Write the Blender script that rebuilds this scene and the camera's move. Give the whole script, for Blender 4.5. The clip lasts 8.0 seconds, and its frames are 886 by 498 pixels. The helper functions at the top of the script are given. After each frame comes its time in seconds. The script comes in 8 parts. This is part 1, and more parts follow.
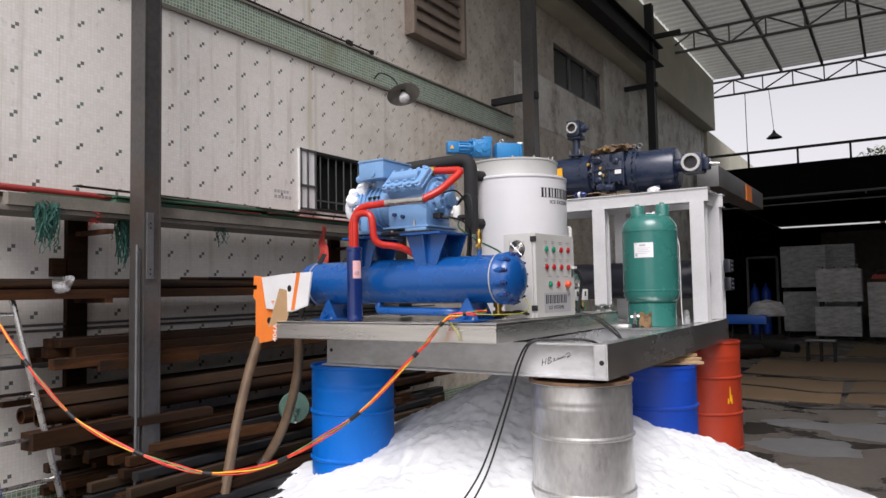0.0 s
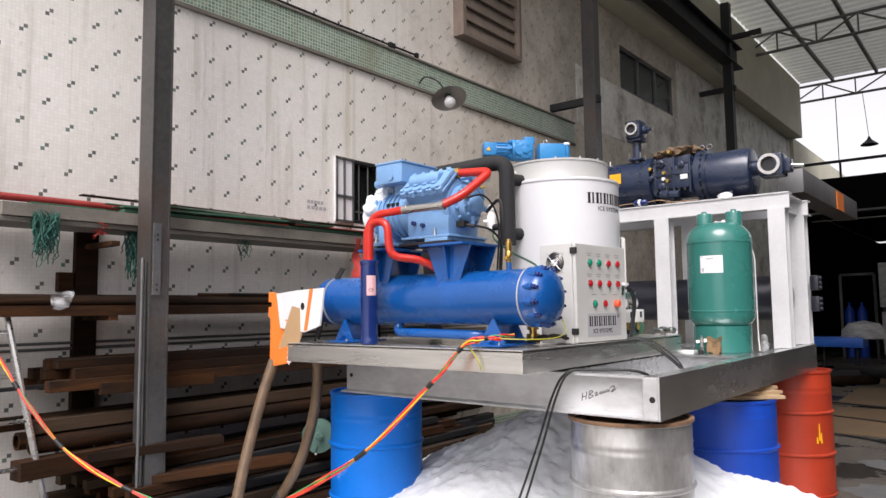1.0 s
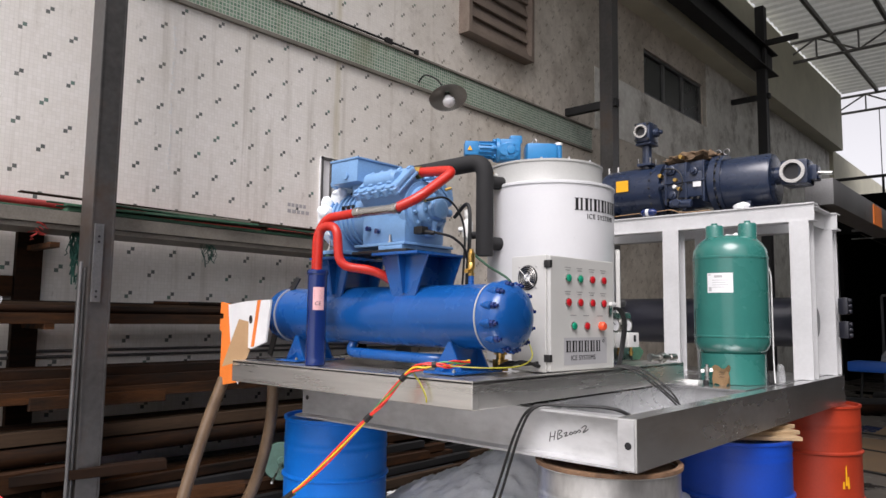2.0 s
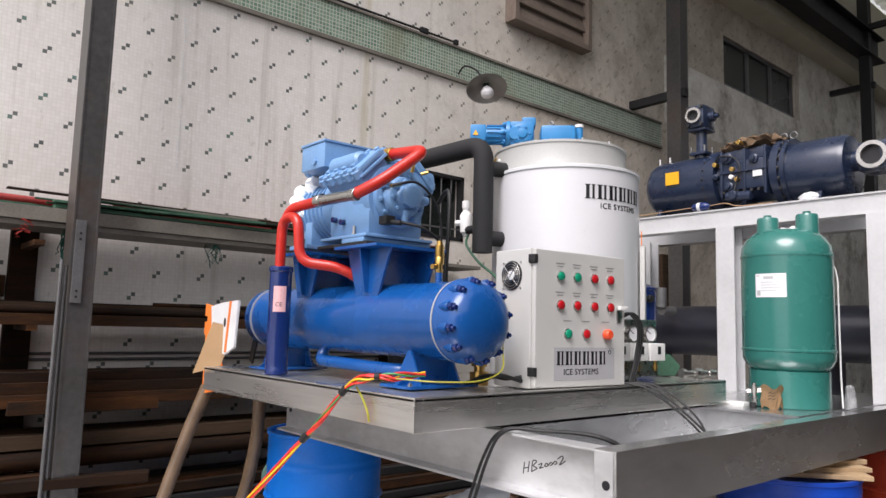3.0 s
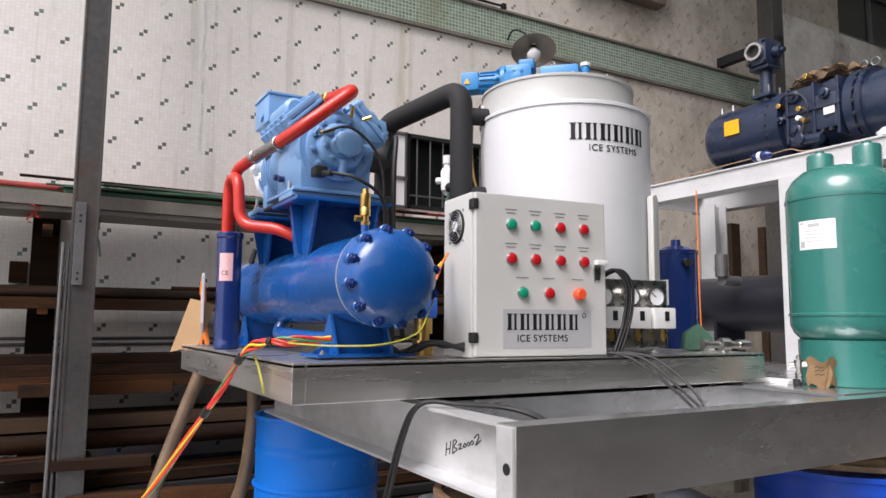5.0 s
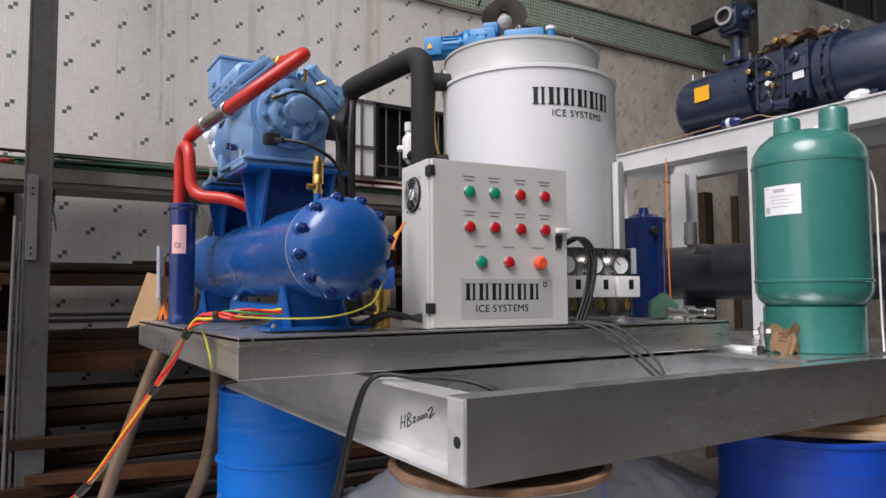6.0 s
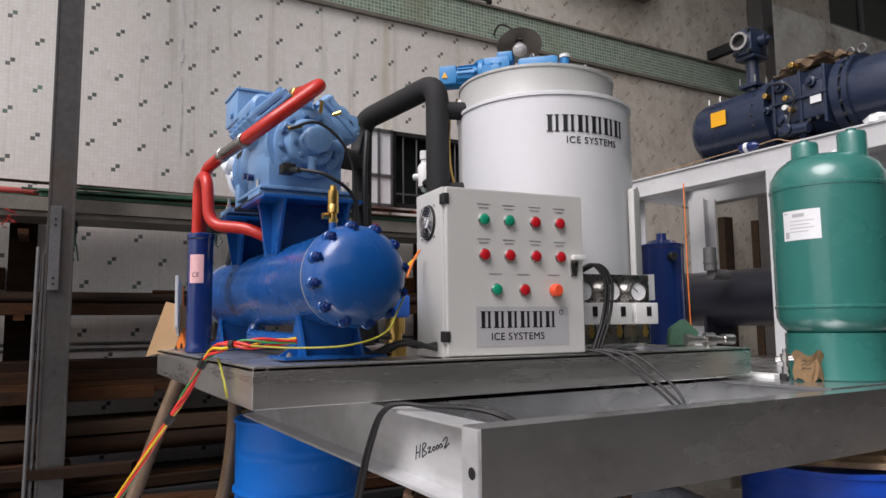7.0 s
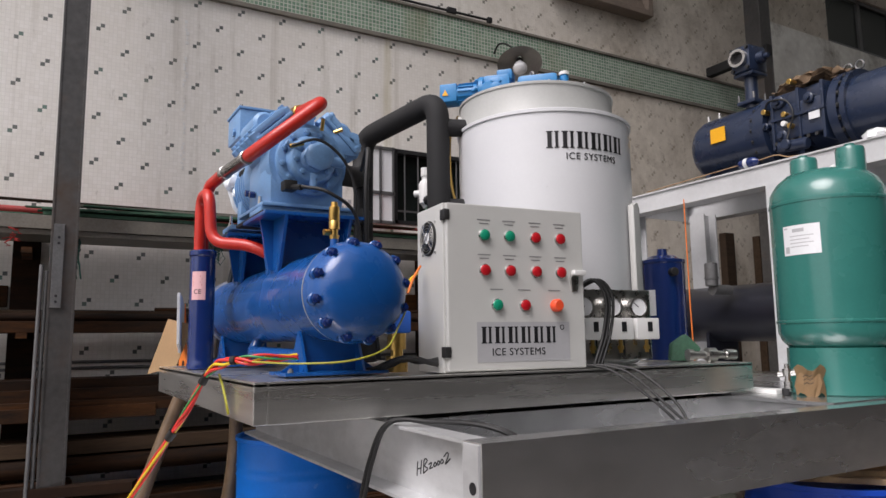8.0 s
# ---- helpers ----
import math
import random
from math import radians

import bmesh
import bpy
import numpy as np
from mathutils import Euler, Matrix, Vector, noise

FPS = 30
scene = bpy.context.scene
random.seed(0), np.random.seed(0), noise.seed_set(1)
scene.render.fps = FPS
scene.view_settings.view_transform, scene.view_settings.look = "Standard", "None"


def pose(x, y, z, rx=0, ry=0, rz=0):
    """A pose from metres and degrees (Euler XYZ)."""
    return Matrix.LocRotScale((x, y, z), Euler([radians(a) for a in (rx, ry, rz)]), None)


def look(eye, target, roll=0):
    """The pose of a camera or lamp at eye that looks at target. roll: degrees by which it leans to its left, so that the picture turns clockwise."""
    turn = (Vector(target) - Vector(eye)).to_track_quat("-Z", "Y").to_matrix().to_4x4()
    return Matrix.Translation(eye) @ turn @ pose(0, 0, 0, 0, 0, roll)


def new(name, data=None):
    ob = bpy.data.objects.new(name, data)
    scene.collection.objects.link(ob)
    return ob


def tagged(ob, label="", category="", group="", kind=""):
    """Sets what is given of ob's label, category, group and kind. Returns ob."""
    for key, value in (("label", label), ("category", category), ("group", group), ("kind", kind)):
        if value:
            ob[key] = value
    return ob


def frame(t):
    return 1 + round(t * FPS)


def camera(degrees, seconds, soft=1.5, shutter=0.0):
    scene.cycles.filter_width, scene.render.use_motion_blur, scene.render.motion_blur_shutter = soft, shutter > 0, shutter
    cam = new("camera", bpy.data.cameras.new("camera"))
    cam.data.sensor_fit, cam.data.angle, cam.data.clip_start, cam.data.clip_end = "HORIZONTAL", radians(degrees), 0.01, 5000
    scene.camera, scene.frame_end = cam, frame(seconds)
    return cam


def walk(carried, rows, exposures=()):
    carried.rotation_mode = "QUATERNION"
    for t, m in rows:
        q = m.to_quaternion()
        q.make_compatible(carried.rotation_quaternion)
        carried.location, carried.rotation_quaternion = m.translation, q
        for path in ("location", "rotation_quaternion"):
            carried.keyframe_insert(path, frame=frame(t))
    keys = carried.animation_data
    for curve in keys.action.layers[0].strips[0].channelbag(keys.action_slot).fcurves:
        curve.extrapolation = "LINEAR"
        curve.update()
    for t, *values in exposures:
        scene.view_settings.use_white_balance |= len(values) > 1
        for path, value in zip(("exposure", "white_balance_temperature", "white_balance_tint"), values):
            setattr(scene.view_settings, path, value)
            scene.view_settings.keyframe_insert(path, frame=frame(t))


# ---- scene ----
cam = camera(64.5, 8.0)
PATH = [
    (0, (-0.008, -0.004, 1.418), (-1.093, 1.672, 1.536), -1.1),
    (0.5, (-0.035, 0.227, 1.42), (-1.296, 1.77, 1.594), -1.4),
    (1, (-0.093, 0.595, 1.429), (-1.347, 2.143, 1.597), -0.7),
    (1.5, (-0.143, 0.887, 1.486), (-1.328, 2.488, 1.666), -0.1),
    (1.7, (-0.128, 0.995, 1.472), (-1.391, 2.535, 1.657), 0.2),
    (2.8, (-0.118, 1.735, 1.47), (-1.517, 3.147, 1.686), 1.6),
    (3, (-0.09, 1.857, 1.458), (-1.601, 3.148, 1.677), 1.5),
    (3.5, (-0.023, 2.133, 1.471), (-1.635, 3.298, 1.682), 2.1),
    (4, (-0.054, 2.356, 1.444), (-1.679, 3.499, 1.678), 1.2),
    (4.5, (-0.011, 2.525, 1.376), (-1.749, 3.492, 1.584), 1.6),
    (5, (-0.006, 2.619, 1.347), (-1.731, 3.607, 1.557), 0.4),
    (5.2, (-0.016, 2.645, 1.351), (-1.754, 3.619, 1.526), 0.1),
    (6.5, (-0.026, 2.728, 1.337), (-1.714, 3.794, 1.461), -0.3),
    (7, (-0.02, 2.727, 1.345), (-1.745, 3.717, 1.554), -0.6),
    (7.5, (-0.007, 2.729, 1.334), (-1.732, 3.699, 1.622), -0.7),
    (8, (-0.01, 2.727, 1.338), (-1.733, 3.709, 1.597), -0.8),
]
EXPOSURES = [(t, stops, kelvin, 17) for t, stops, kelvin in ((0, 0.25, 6500), (0.5, 0.49, 6500), (1, 0.62, 6550), (1.5, 0.4, 6530), (3, 0.52, 6500), (3.5, 0.75, 6500), (4, 0.55, 6500), (4.5, 0.85, 6480), (5, 0.65, 6480), (6.5, 0.14, 6430), (7, 0.15, 6480), (8, 0.16, 6530))]
walk(cam, [(t, look(eye, target, roll)) for t, eye, target, roll in PATH], EXPOSURES)

# ---- light: overcast sky over an open yard, soft sun behind cloud ----
SUN_ELEV, SUN_AZ = 52.0, 157.0
world = bpy.data.worlds.new("overcast_sky")
world.use_nodes = True
wt = world.node_tree
sky = wt.nodes.new("ShaderNodeTexSky")
sky.sky_type, sky.sun_disc = "NISHITA", False
sky.sun_elevation, sky.sun_rotation = radians(SUN_ELEV), radians(SUN_AZ)
sky.dust_density, sky.air_density = 3.0, 1.0
pale = wt.nodes.new("ShaderNodeHueSaturation")
pale.inputs["Saturation"].default_value = 0.1
wt.links.new(sky.outputs[0], pale.inputs["Color"])
wt.links.new(pale.outputs[0], wt.nodes["Background"].inputs["Color"])
wt.nodes["Background"].inputs["Strength"].default_value = 0.15
scene.world = world
sun = new("sun", bpy.data.lights.new("sun", "SUN"))
sun.data.energy, sun.data.angle, sun.data.color = 2.1, radians(35), (1.0, 0.98, 0.95)
sun.rotation_euler = (radians(90 - SUN_ELEV), 0, radians(180 - SUN_AZ))

# ---- materials ----
def ramp(nt, fac, stops):
    n = nt.nodes.new("ShaderNodeValToRGB")
    el = n.color_ramp.elements
    while len(el) < len(stops):
        el.new(0.5)
    for e, (p, c) in zip(el, stops):
        e.position, e.color = p, (*c, 1) if len(c) == 3 else c
    nt.links.new(fac, n.inputs[0])
    return n.outputs[0]


def noise_of(nt, vec, scale, detail=4.0, rough=0.55):
    n = nt.nodes.new("ShaderNodeTexNoise")
    n.inputs["Scale"].default_value, n.inputs["Detail"].default_value, n.inputs["Roughness"].default_value = scale, detail, rough
    nt.links.new(vec, n.inputs["Vector"])
    return n.outputs["Fac"]


def mathn(nt, op, a, b=None, c=None):
    n = nt.nodes.new("ShaderNodeMath")
    n.operation = op
    for i, v in enumerate((a, b, c)):
        if v is None:
            continue
        if isinstance(v, (int, float)):
            n.inputs[i].default_value = v
        else:
            nt.links.new(v, n.inputs[i])
    return n.outputs[0]


def mixc(nt, fac, a, b, mode="MIX"):
    n = nt.nodes.new("ShaderNodeMix")
    n.data_type, n.blend_type = "RGBA", mode
    for sock, v in ((n.inputs[0], fac), (n.inputs[6], a), (n.inputs[7], b)):
        if isinstance(v, (int, float)):
            sock.default_value = v
        elif isinstance(v, tuple):
            sock.default_value = (*v, 1)
        else:
            nt.links.new(v, sock)
    return n.outputs[2]


def stretch(nt, vec, sx, sy, sz):
    n = nt.nodes.new("ShaderNodeMapping")
    n.inputs["Scale"].default_value = (sx, sy, sz)
    nt.links.new(vec, n.inputs["Vector"])
    return n.outputs[0]


def mat(name, color, rough=0.5, metal=0.0, var=0.18, scale=6.0, fine=90.0, bump=0.05, dirt=None, dirt_amt=0.0,
        dirt_scale=3.0, spec=0.5, coat=0.0, grain=(1, 1, 1), each=0.0):
    """Paint, metal or wood: a base colour with coarse and fine variation, dirt patches and a fine relief."""
    m = bpy.data.materials.new(name)
    m.use_nodes = True
    nt = m.node_tree
    p = nt.nodes["Principled BSDF"]
    tc = nt.nodes.new("ShaderNodeTexCoord").outputs["Object"]
    vec = stretch(nt, tc, *grain)
    n1, n2 = noise_of(nt, vec, scale), noise_of(nt, vec, fine, 3.0)
    both = mathn(nt, "ADD", mathn(nt, "MULTIPLY", n1, 0.65), mathn(nt, "MULTIPLY", n2, 0.35))
    lo, hi = tuple(c * (1 - var) for c in color), tuple(min(1, c * (1 + var)) for c in color)
    col = ramp(nt, both, [(0.3, lo), (0.7, hi)])
    if dirt:
        patch = ramp(nt, noise_of(nt, vec, dirt_scale, 8.0, 0.7), [(0.62 - 0.3 * dirt_amt, (0, 0, 0)), (0.78 - 0.2 * dirt_amt, (1, 1, 1))])
        col = mixc(nt, mathn(nt, "MULTIPLY", patch, min(1.0, 0.4 + dirt_amt)), col, dirt)
    if each:
        r = nt.nodes.new("ShaderNodeObjectInfo").outputs["Random"]
        k = mathn(nt, "ADD", mathn(nt, "MULTIPLY", r, 2 * each), 1 - each)
        h = nt.nodes.new("ShaderNodeHueSaturation")
        nt.links.new(k, h.inputs["Value"])
        nt.links.new(col, h.inputs["Color"])
        col = h.outputs[0]
    nt.links.new(col, p.inputs["Base Color"])
    rr = mathn(nt, "ADD", mathn(nt, "MULTIPLY", n1, 0.25), max(0.02, rough - 0.12))
    nt.links.new(rr, p.inputs["Roughness"])
    p.inputs["Metallic"].default_value = metal
    p.inputs["Specular IOR Level"].default_value = spec
    p.inputs["Coat Weight"].default_value = coat
    if bump:
        b = nt.nodes.new("ShaderNodeBump")
        b.inputs["Strength"].default_value, b.inputs["Distance"].default_value = bump, 0.004
        nt.links.new(both, b.inputs["Height"])
        nt.links.new(b.outputs[0], p.inputs["Normal"])
    return m


M = {}
def make(key, *a, **k):
    M[key] = mat(key, *a, **k)

make("blue_shell", (0.004, 0.075, 0.285), 0.27, var=0.12, bump=0.12, fine=60, coat=0.3)
make("navy_gloss", (0.006, 0.022, 0.12), 0.2, var=0.1, bump=0.03, coat=0.4)
make("light_blue", (0.17, 0.33, 0.57), 0.36, var=0.16, bump=0.25, fine=120, dirt=(0.08, 0.2, 0.42), dirt_amt=0.1)
make("motor_blue", (0.02, 0.20, 0.46), 0.4, var=0.12, bump=0.1)
make("frost", (0.85, 0.9, 0.95), 0.75, var=0.08, bump=0.6, fine=160)
make("red_pipe", (0.52, 0.022, 0.012), 0.35, var=0.15, bump=0.15, fine=50, coat=0.1, dirt=(0.75, 0.2, 0.15), dirt_amt=0.1, dirt_scale=14)
make("black_foam", (0.012, 0.012, 0.013), 0.78, var=0.2, bump=0.2, fine=200)
make("white_paint", (0.63, 0.635, 0.65), 0.32, var=0.03, bump=0.02, coat=0.15)
make("ring_paint", (0.42, 0.425, 0.41), 0.42, var=0.08, scale=5, bump=0.04, dirt=(0.45, 0.44, 0.40), dirt_amt=0.08)
make("cabinet_paint", (0.55, 0.55, 0.525), 0.42, var=0.04, bump=0.06, fine=400)
make("label_grey", (0.42, 0.42, 0.43), 0.4, var=0.05, bump=0)
make("steel_bright", (0.56, 0.55, 0.53), 0.28, 1.0, var=0.15, scale=3, fine=140, bump=0.05, grain=(1, 8, 8))
make("stainless", (0.64, 0.63, 0.60), 0.28, 0.88, var=0.22, scale=2.5, fine=220, bump=0.05, grain=(0.6, 0.6, 9))
make("galv", (0.68, 0.685, 0.69), 0.24, 0.93, var=0.24, scale=2.2, fine=20, bump=0.04, dirt=(0.76, 0.765, 0.77), dirt_amt=0.35, dirt_scale=2.4, grain=(0.7, 0.7, 1.6))
# mottled copy of galv, paler and less metallic for the lit front faces
make("galv_lit", (0.56, 0.565, 0.57), 0.42, 0.5, var=0.22, scale=2.6, fine=26, bump=0.05, dirt=(0.74, 0.75, 0.76), dirt_amt=0.4, dirt_scale=2.6, grain=(0.7, 0.7, 1.4))
make("grey_primer", (0.55, 0.555, 0.56), 0.45, 0.0, var=0.1, scale=4, fine=50, bump=0.06, dirt=(0.4, 0.4, 0.4), dirt_amt=0.1)
make("screw_navy", (0.016, 0.026, 0.055), 0.28, var=0.15, bump=0.15, fine=110, coat=0.15)
make("vessel_dark", (0.012, 0.013, 0.02), 0.34, var=0.2, bump=0.05, coat=0.2)
make("bottle_green", (0.028, 0.165, 0.14), 0.26, var=0.1, scale=4, bump=0.05, coat=0.45, dirt=(0.03, 0.15, 0.13), dirt_amt=0.05)
make("drum_blue", (0.0, 0.14, 0.56), 0.36, spec=0.35, var=0.12, scale=3, bump=0.06, dirt=(0.5, 0.6, 0.68), dirt_amt=0.04, dirt_scale=9)
make("drum_deepblue", (0.003, 0.05, 0.37), 0.42, var=0.15, scale=3, bump=0.06, dirt=(0.01, 0.02, 0.1), dirt_amt=0.1)
make("drum_red", (0.36, 0.035, 0.012), 0.42, var=0.2, scale=3, bump=0.06, dirt=(0.16, 0.02, 0.01), dirt_amt=0.15)
make("drum_steel", (0.55, 0.545, 0.53), 0.33, 0.75, var=0.3, scale=4, fine=40, bump=0.2, dirt=(0.10, 0.075, 0.055), dirt_amt=0.14, dirt_scale=9, grain=(1, 1, 0.45))
# colour of the added east wall, low so that metal reflects dark
make("block_wall", (0.07, 0.068, 0.065), 0.8, var=0.2, scale=1.0)
make("caption_grey", (0.22, 0.22, 0.22), 0.5, var=0.05, bump=0)
make("card_dark", (0.13, 0.085, 0.05), 0.85, var=0.4, scale=9, bump=0.4)
make("peeling", (0.84, 0.82, 0.76), 0.8, var=0.25, scale=2.6, fine=14, bump=0.3, dirt=(0.13, 0.10, 0.065), dirt_amt=0.38, dirt_scale=1.9)
make("bounce_slab", (0.52, 0.51, 0.49), 0.8, var=0.15, scale=1.5, fine=30)
make("pale_green", (0.10, 0.19, 0.155), 0.6, var=0.3, scale=10)
make("rust", (0.046, 0.0175, 0.005), 0.85, var=0.8, scale=4, fine=60, bump=0.5, dirt=(0.006, 0.005, 0.004), dirt_amt=0.68, dirt_scale=1.8, each=0.65, grain=(5, 0.5, 5), spec=0.2)
make("old_wood", (0.040, 0.025, 0.015), 0.85, spec=0.2, var=0.5, scale=4, fine=40, bump=0.3, grain=(6, 0.4, 6), dirt=(0.05, 0.03, 0.02), dirt_amt=0.2, each=0.4)
make("column_steel", (0.095, 0.092, 0.09), 0.36, 0.55, var=0.35, scale=2, fine=30, bump=0.1, dirt=(0.10, 0.065, 0.045), dirt_amt=0.35, dirt_scale=2)
make("dark_steel", (0.02, 0.02, 0.021), 0.6, 0.3, var=0.3, bump=0.1)
make("grey_steel", (0.16, 0.16, 0.16), 0.5, 0.6, var=0.3, scale=4, bump=0.1, dirt=(0.08, 0.05, 0.03), dirt_amt=0.15)
make("snow", (0.73, 0.75, 0.77), 0.65, var=0.06, scale=5, fine=70, bump=1.0)
make("rust_pale", (0.20, 0.115, 0.065), 0.8, 0.2, var=0.5, scale=9, fine=80, bump=0.4, dirt=(0.06, 0.035, 0.022), dirt_amt=0.4, dirt_scale=7)
make("brass", (0.62, 0.40, 0.12), 0.3, 1.0, var=0.15)
make("black_rubber", (0.01, 0.01, 0.01), 0.55, var=0.2, bump=0)
make("black_print", (0.008, 0.008, 0.01), 0.5, var=0.05, bump=0)
make("white_plastic", (0.75, 0.75, 0.73), 0.4, var=0.04, bump=0)
make("pink_label", (0.72, 0.42, 0.43), 0.5, var=0.08, bump=0)
make("paper", (0.74, 0.75, 0.76), 0.6, var=0.06, bump=0.05)
make("wire_red", (0.75, 0.04, 0.03), 0.4, var=0.1, bump=0)
make("wire_yellow", (0.80, 0.55, 0.02), 0.4, var=0.1, bump=0)
make("wire_olive", (0.36, 0.34, 0.03), 0.45, var=0.2, bump=0)
make("wire_green", (0.05, 0.32, 0.10), 0.4, var=0.1, bump=0)
make("card_orange", (0.78, 0.20, 0.03), 0.6, var=0.1, bump=0.1)
make("card_brown", (0.42, 0.27, 0.14), 0.8, var=0.12, bump=0.1, fine=150)
make("hose_brown", (0.13, 0.085, 0.05), 0.42, var=0.3, scale=8, bump=0.15, dirt=(0.3, 0.26, 0.2), dirt_amt=0.1)
make("lens_green", (0.0, 0.27, 0.15), 0.35, var=0.1, bump=0, coat=0.2)
make("lens_red", (0.48, 0.008, 0.015), 0.35, var=0.1, bump=0, coat=0.2)
make("knob_orange", (0.85, 0.09, 0.03), 0.35, var=0.08, bump=0)
make("yellow_tag", (0.82, 0.40, 0.01), 0.45, var=0.08, bump=0)
make("blue_tag", (0.02, 0.14, 0.62), 0.4, var=0.1, bump=0)
make("green_net", (0.02, 0.09, 0.07), 0.8, var=0.5, scale=20, bump=0.4)
make("red_cloth", (0.45, 0.05, 0.04), 0.8, var=0.3, scale=14, bump=0.4)
make("shelf_grey", (0.17, 0.155, 0.13), 0.7, var=0.35, scale=4, bump=0.15, dirt=(0.1, 0.07, 0.05), dirt_amt=0.2)
make("green_board", (0.035, 0.10, 0.06), 0.7, var=0.5, scale=7, bump=0.2, dirt=(0.2, 0.16, 0.12), dirt_amt=0.2, dirt_scale=6)
make("red_board", (0.30, 0.035, 0.03), 0.6, var=0.35, scale=5, bump=0.2)
make("vent_wood", (0.19, 0.15, 0.12), 0.75, var=0.35, scale=3, bump=0.2, dirt=(0.05, 0.035, 0.03), dirt_amt=0.25)
# near-black colour that stands in for the shade of unlit interiors
make("shade_black", (0.006, 0.006, 0.006), 0.95, spec=0.05, var=0.4, scale=1.5, bump=0)
# opaque pane colour, dark to stand for the unlit room behind
make("shade_glass", (0.015, 0.02, 0.018), 0.25, var=0.3, scale=2, bump=0)
make("roof_sheet", (0.40, 0.41, 0.385), 0.6, 0.2, var=0.25, scale=1.2, fine=12, bump=0.1, dirt=(0.16, 0.15, 0.12), dirt_amt=0.2, dirt_scale=0.8)
make("roof_clear", (0.75, 0.78, 0.74), 0.5, var=0.1, bump=0)
make("truss_steel", (0.16, 0.16, 0.155), 0.6, 0.3, var=0.3, bump=0)
make("far_paint", (0.62, 0.60, 0.48), 0.8, var=0.15, scale=1.0, bump=0.1, dirt=(0.45, 0.44, 0.36), dirt_amt=0.2)
make("mat_brown", (0.13, 0.085, 0.045), 0.7, var=0.3, scale=2, bump=0.2, dirt=(0.22, 0.12, 0.03), dirt_amt=0.2, dirt_scale=1.6, each=0.15)
make("pale_wood", (0.36, 0.25, 0.14), 0.8, var=0.35, scale=4, fine=60, bump=0.2, grain=(1, 8, 8))
make("twine", (0.35, 0.22, 0.12), 0.8, var=0.2)
make("lamp_shade", (0.30, 0.29, 0.27), 0.4, 0.5, var=0.2)
make("bulb", (0.85, 0.85, 0.86), 0.2, var=0.03, bump=0)
make("leaf", (0.12, 0.15, 0.08), 0.6, var=0.3)
make("black_grip", (0.02, 0.02, 0.02), 0.5, var=0.2)


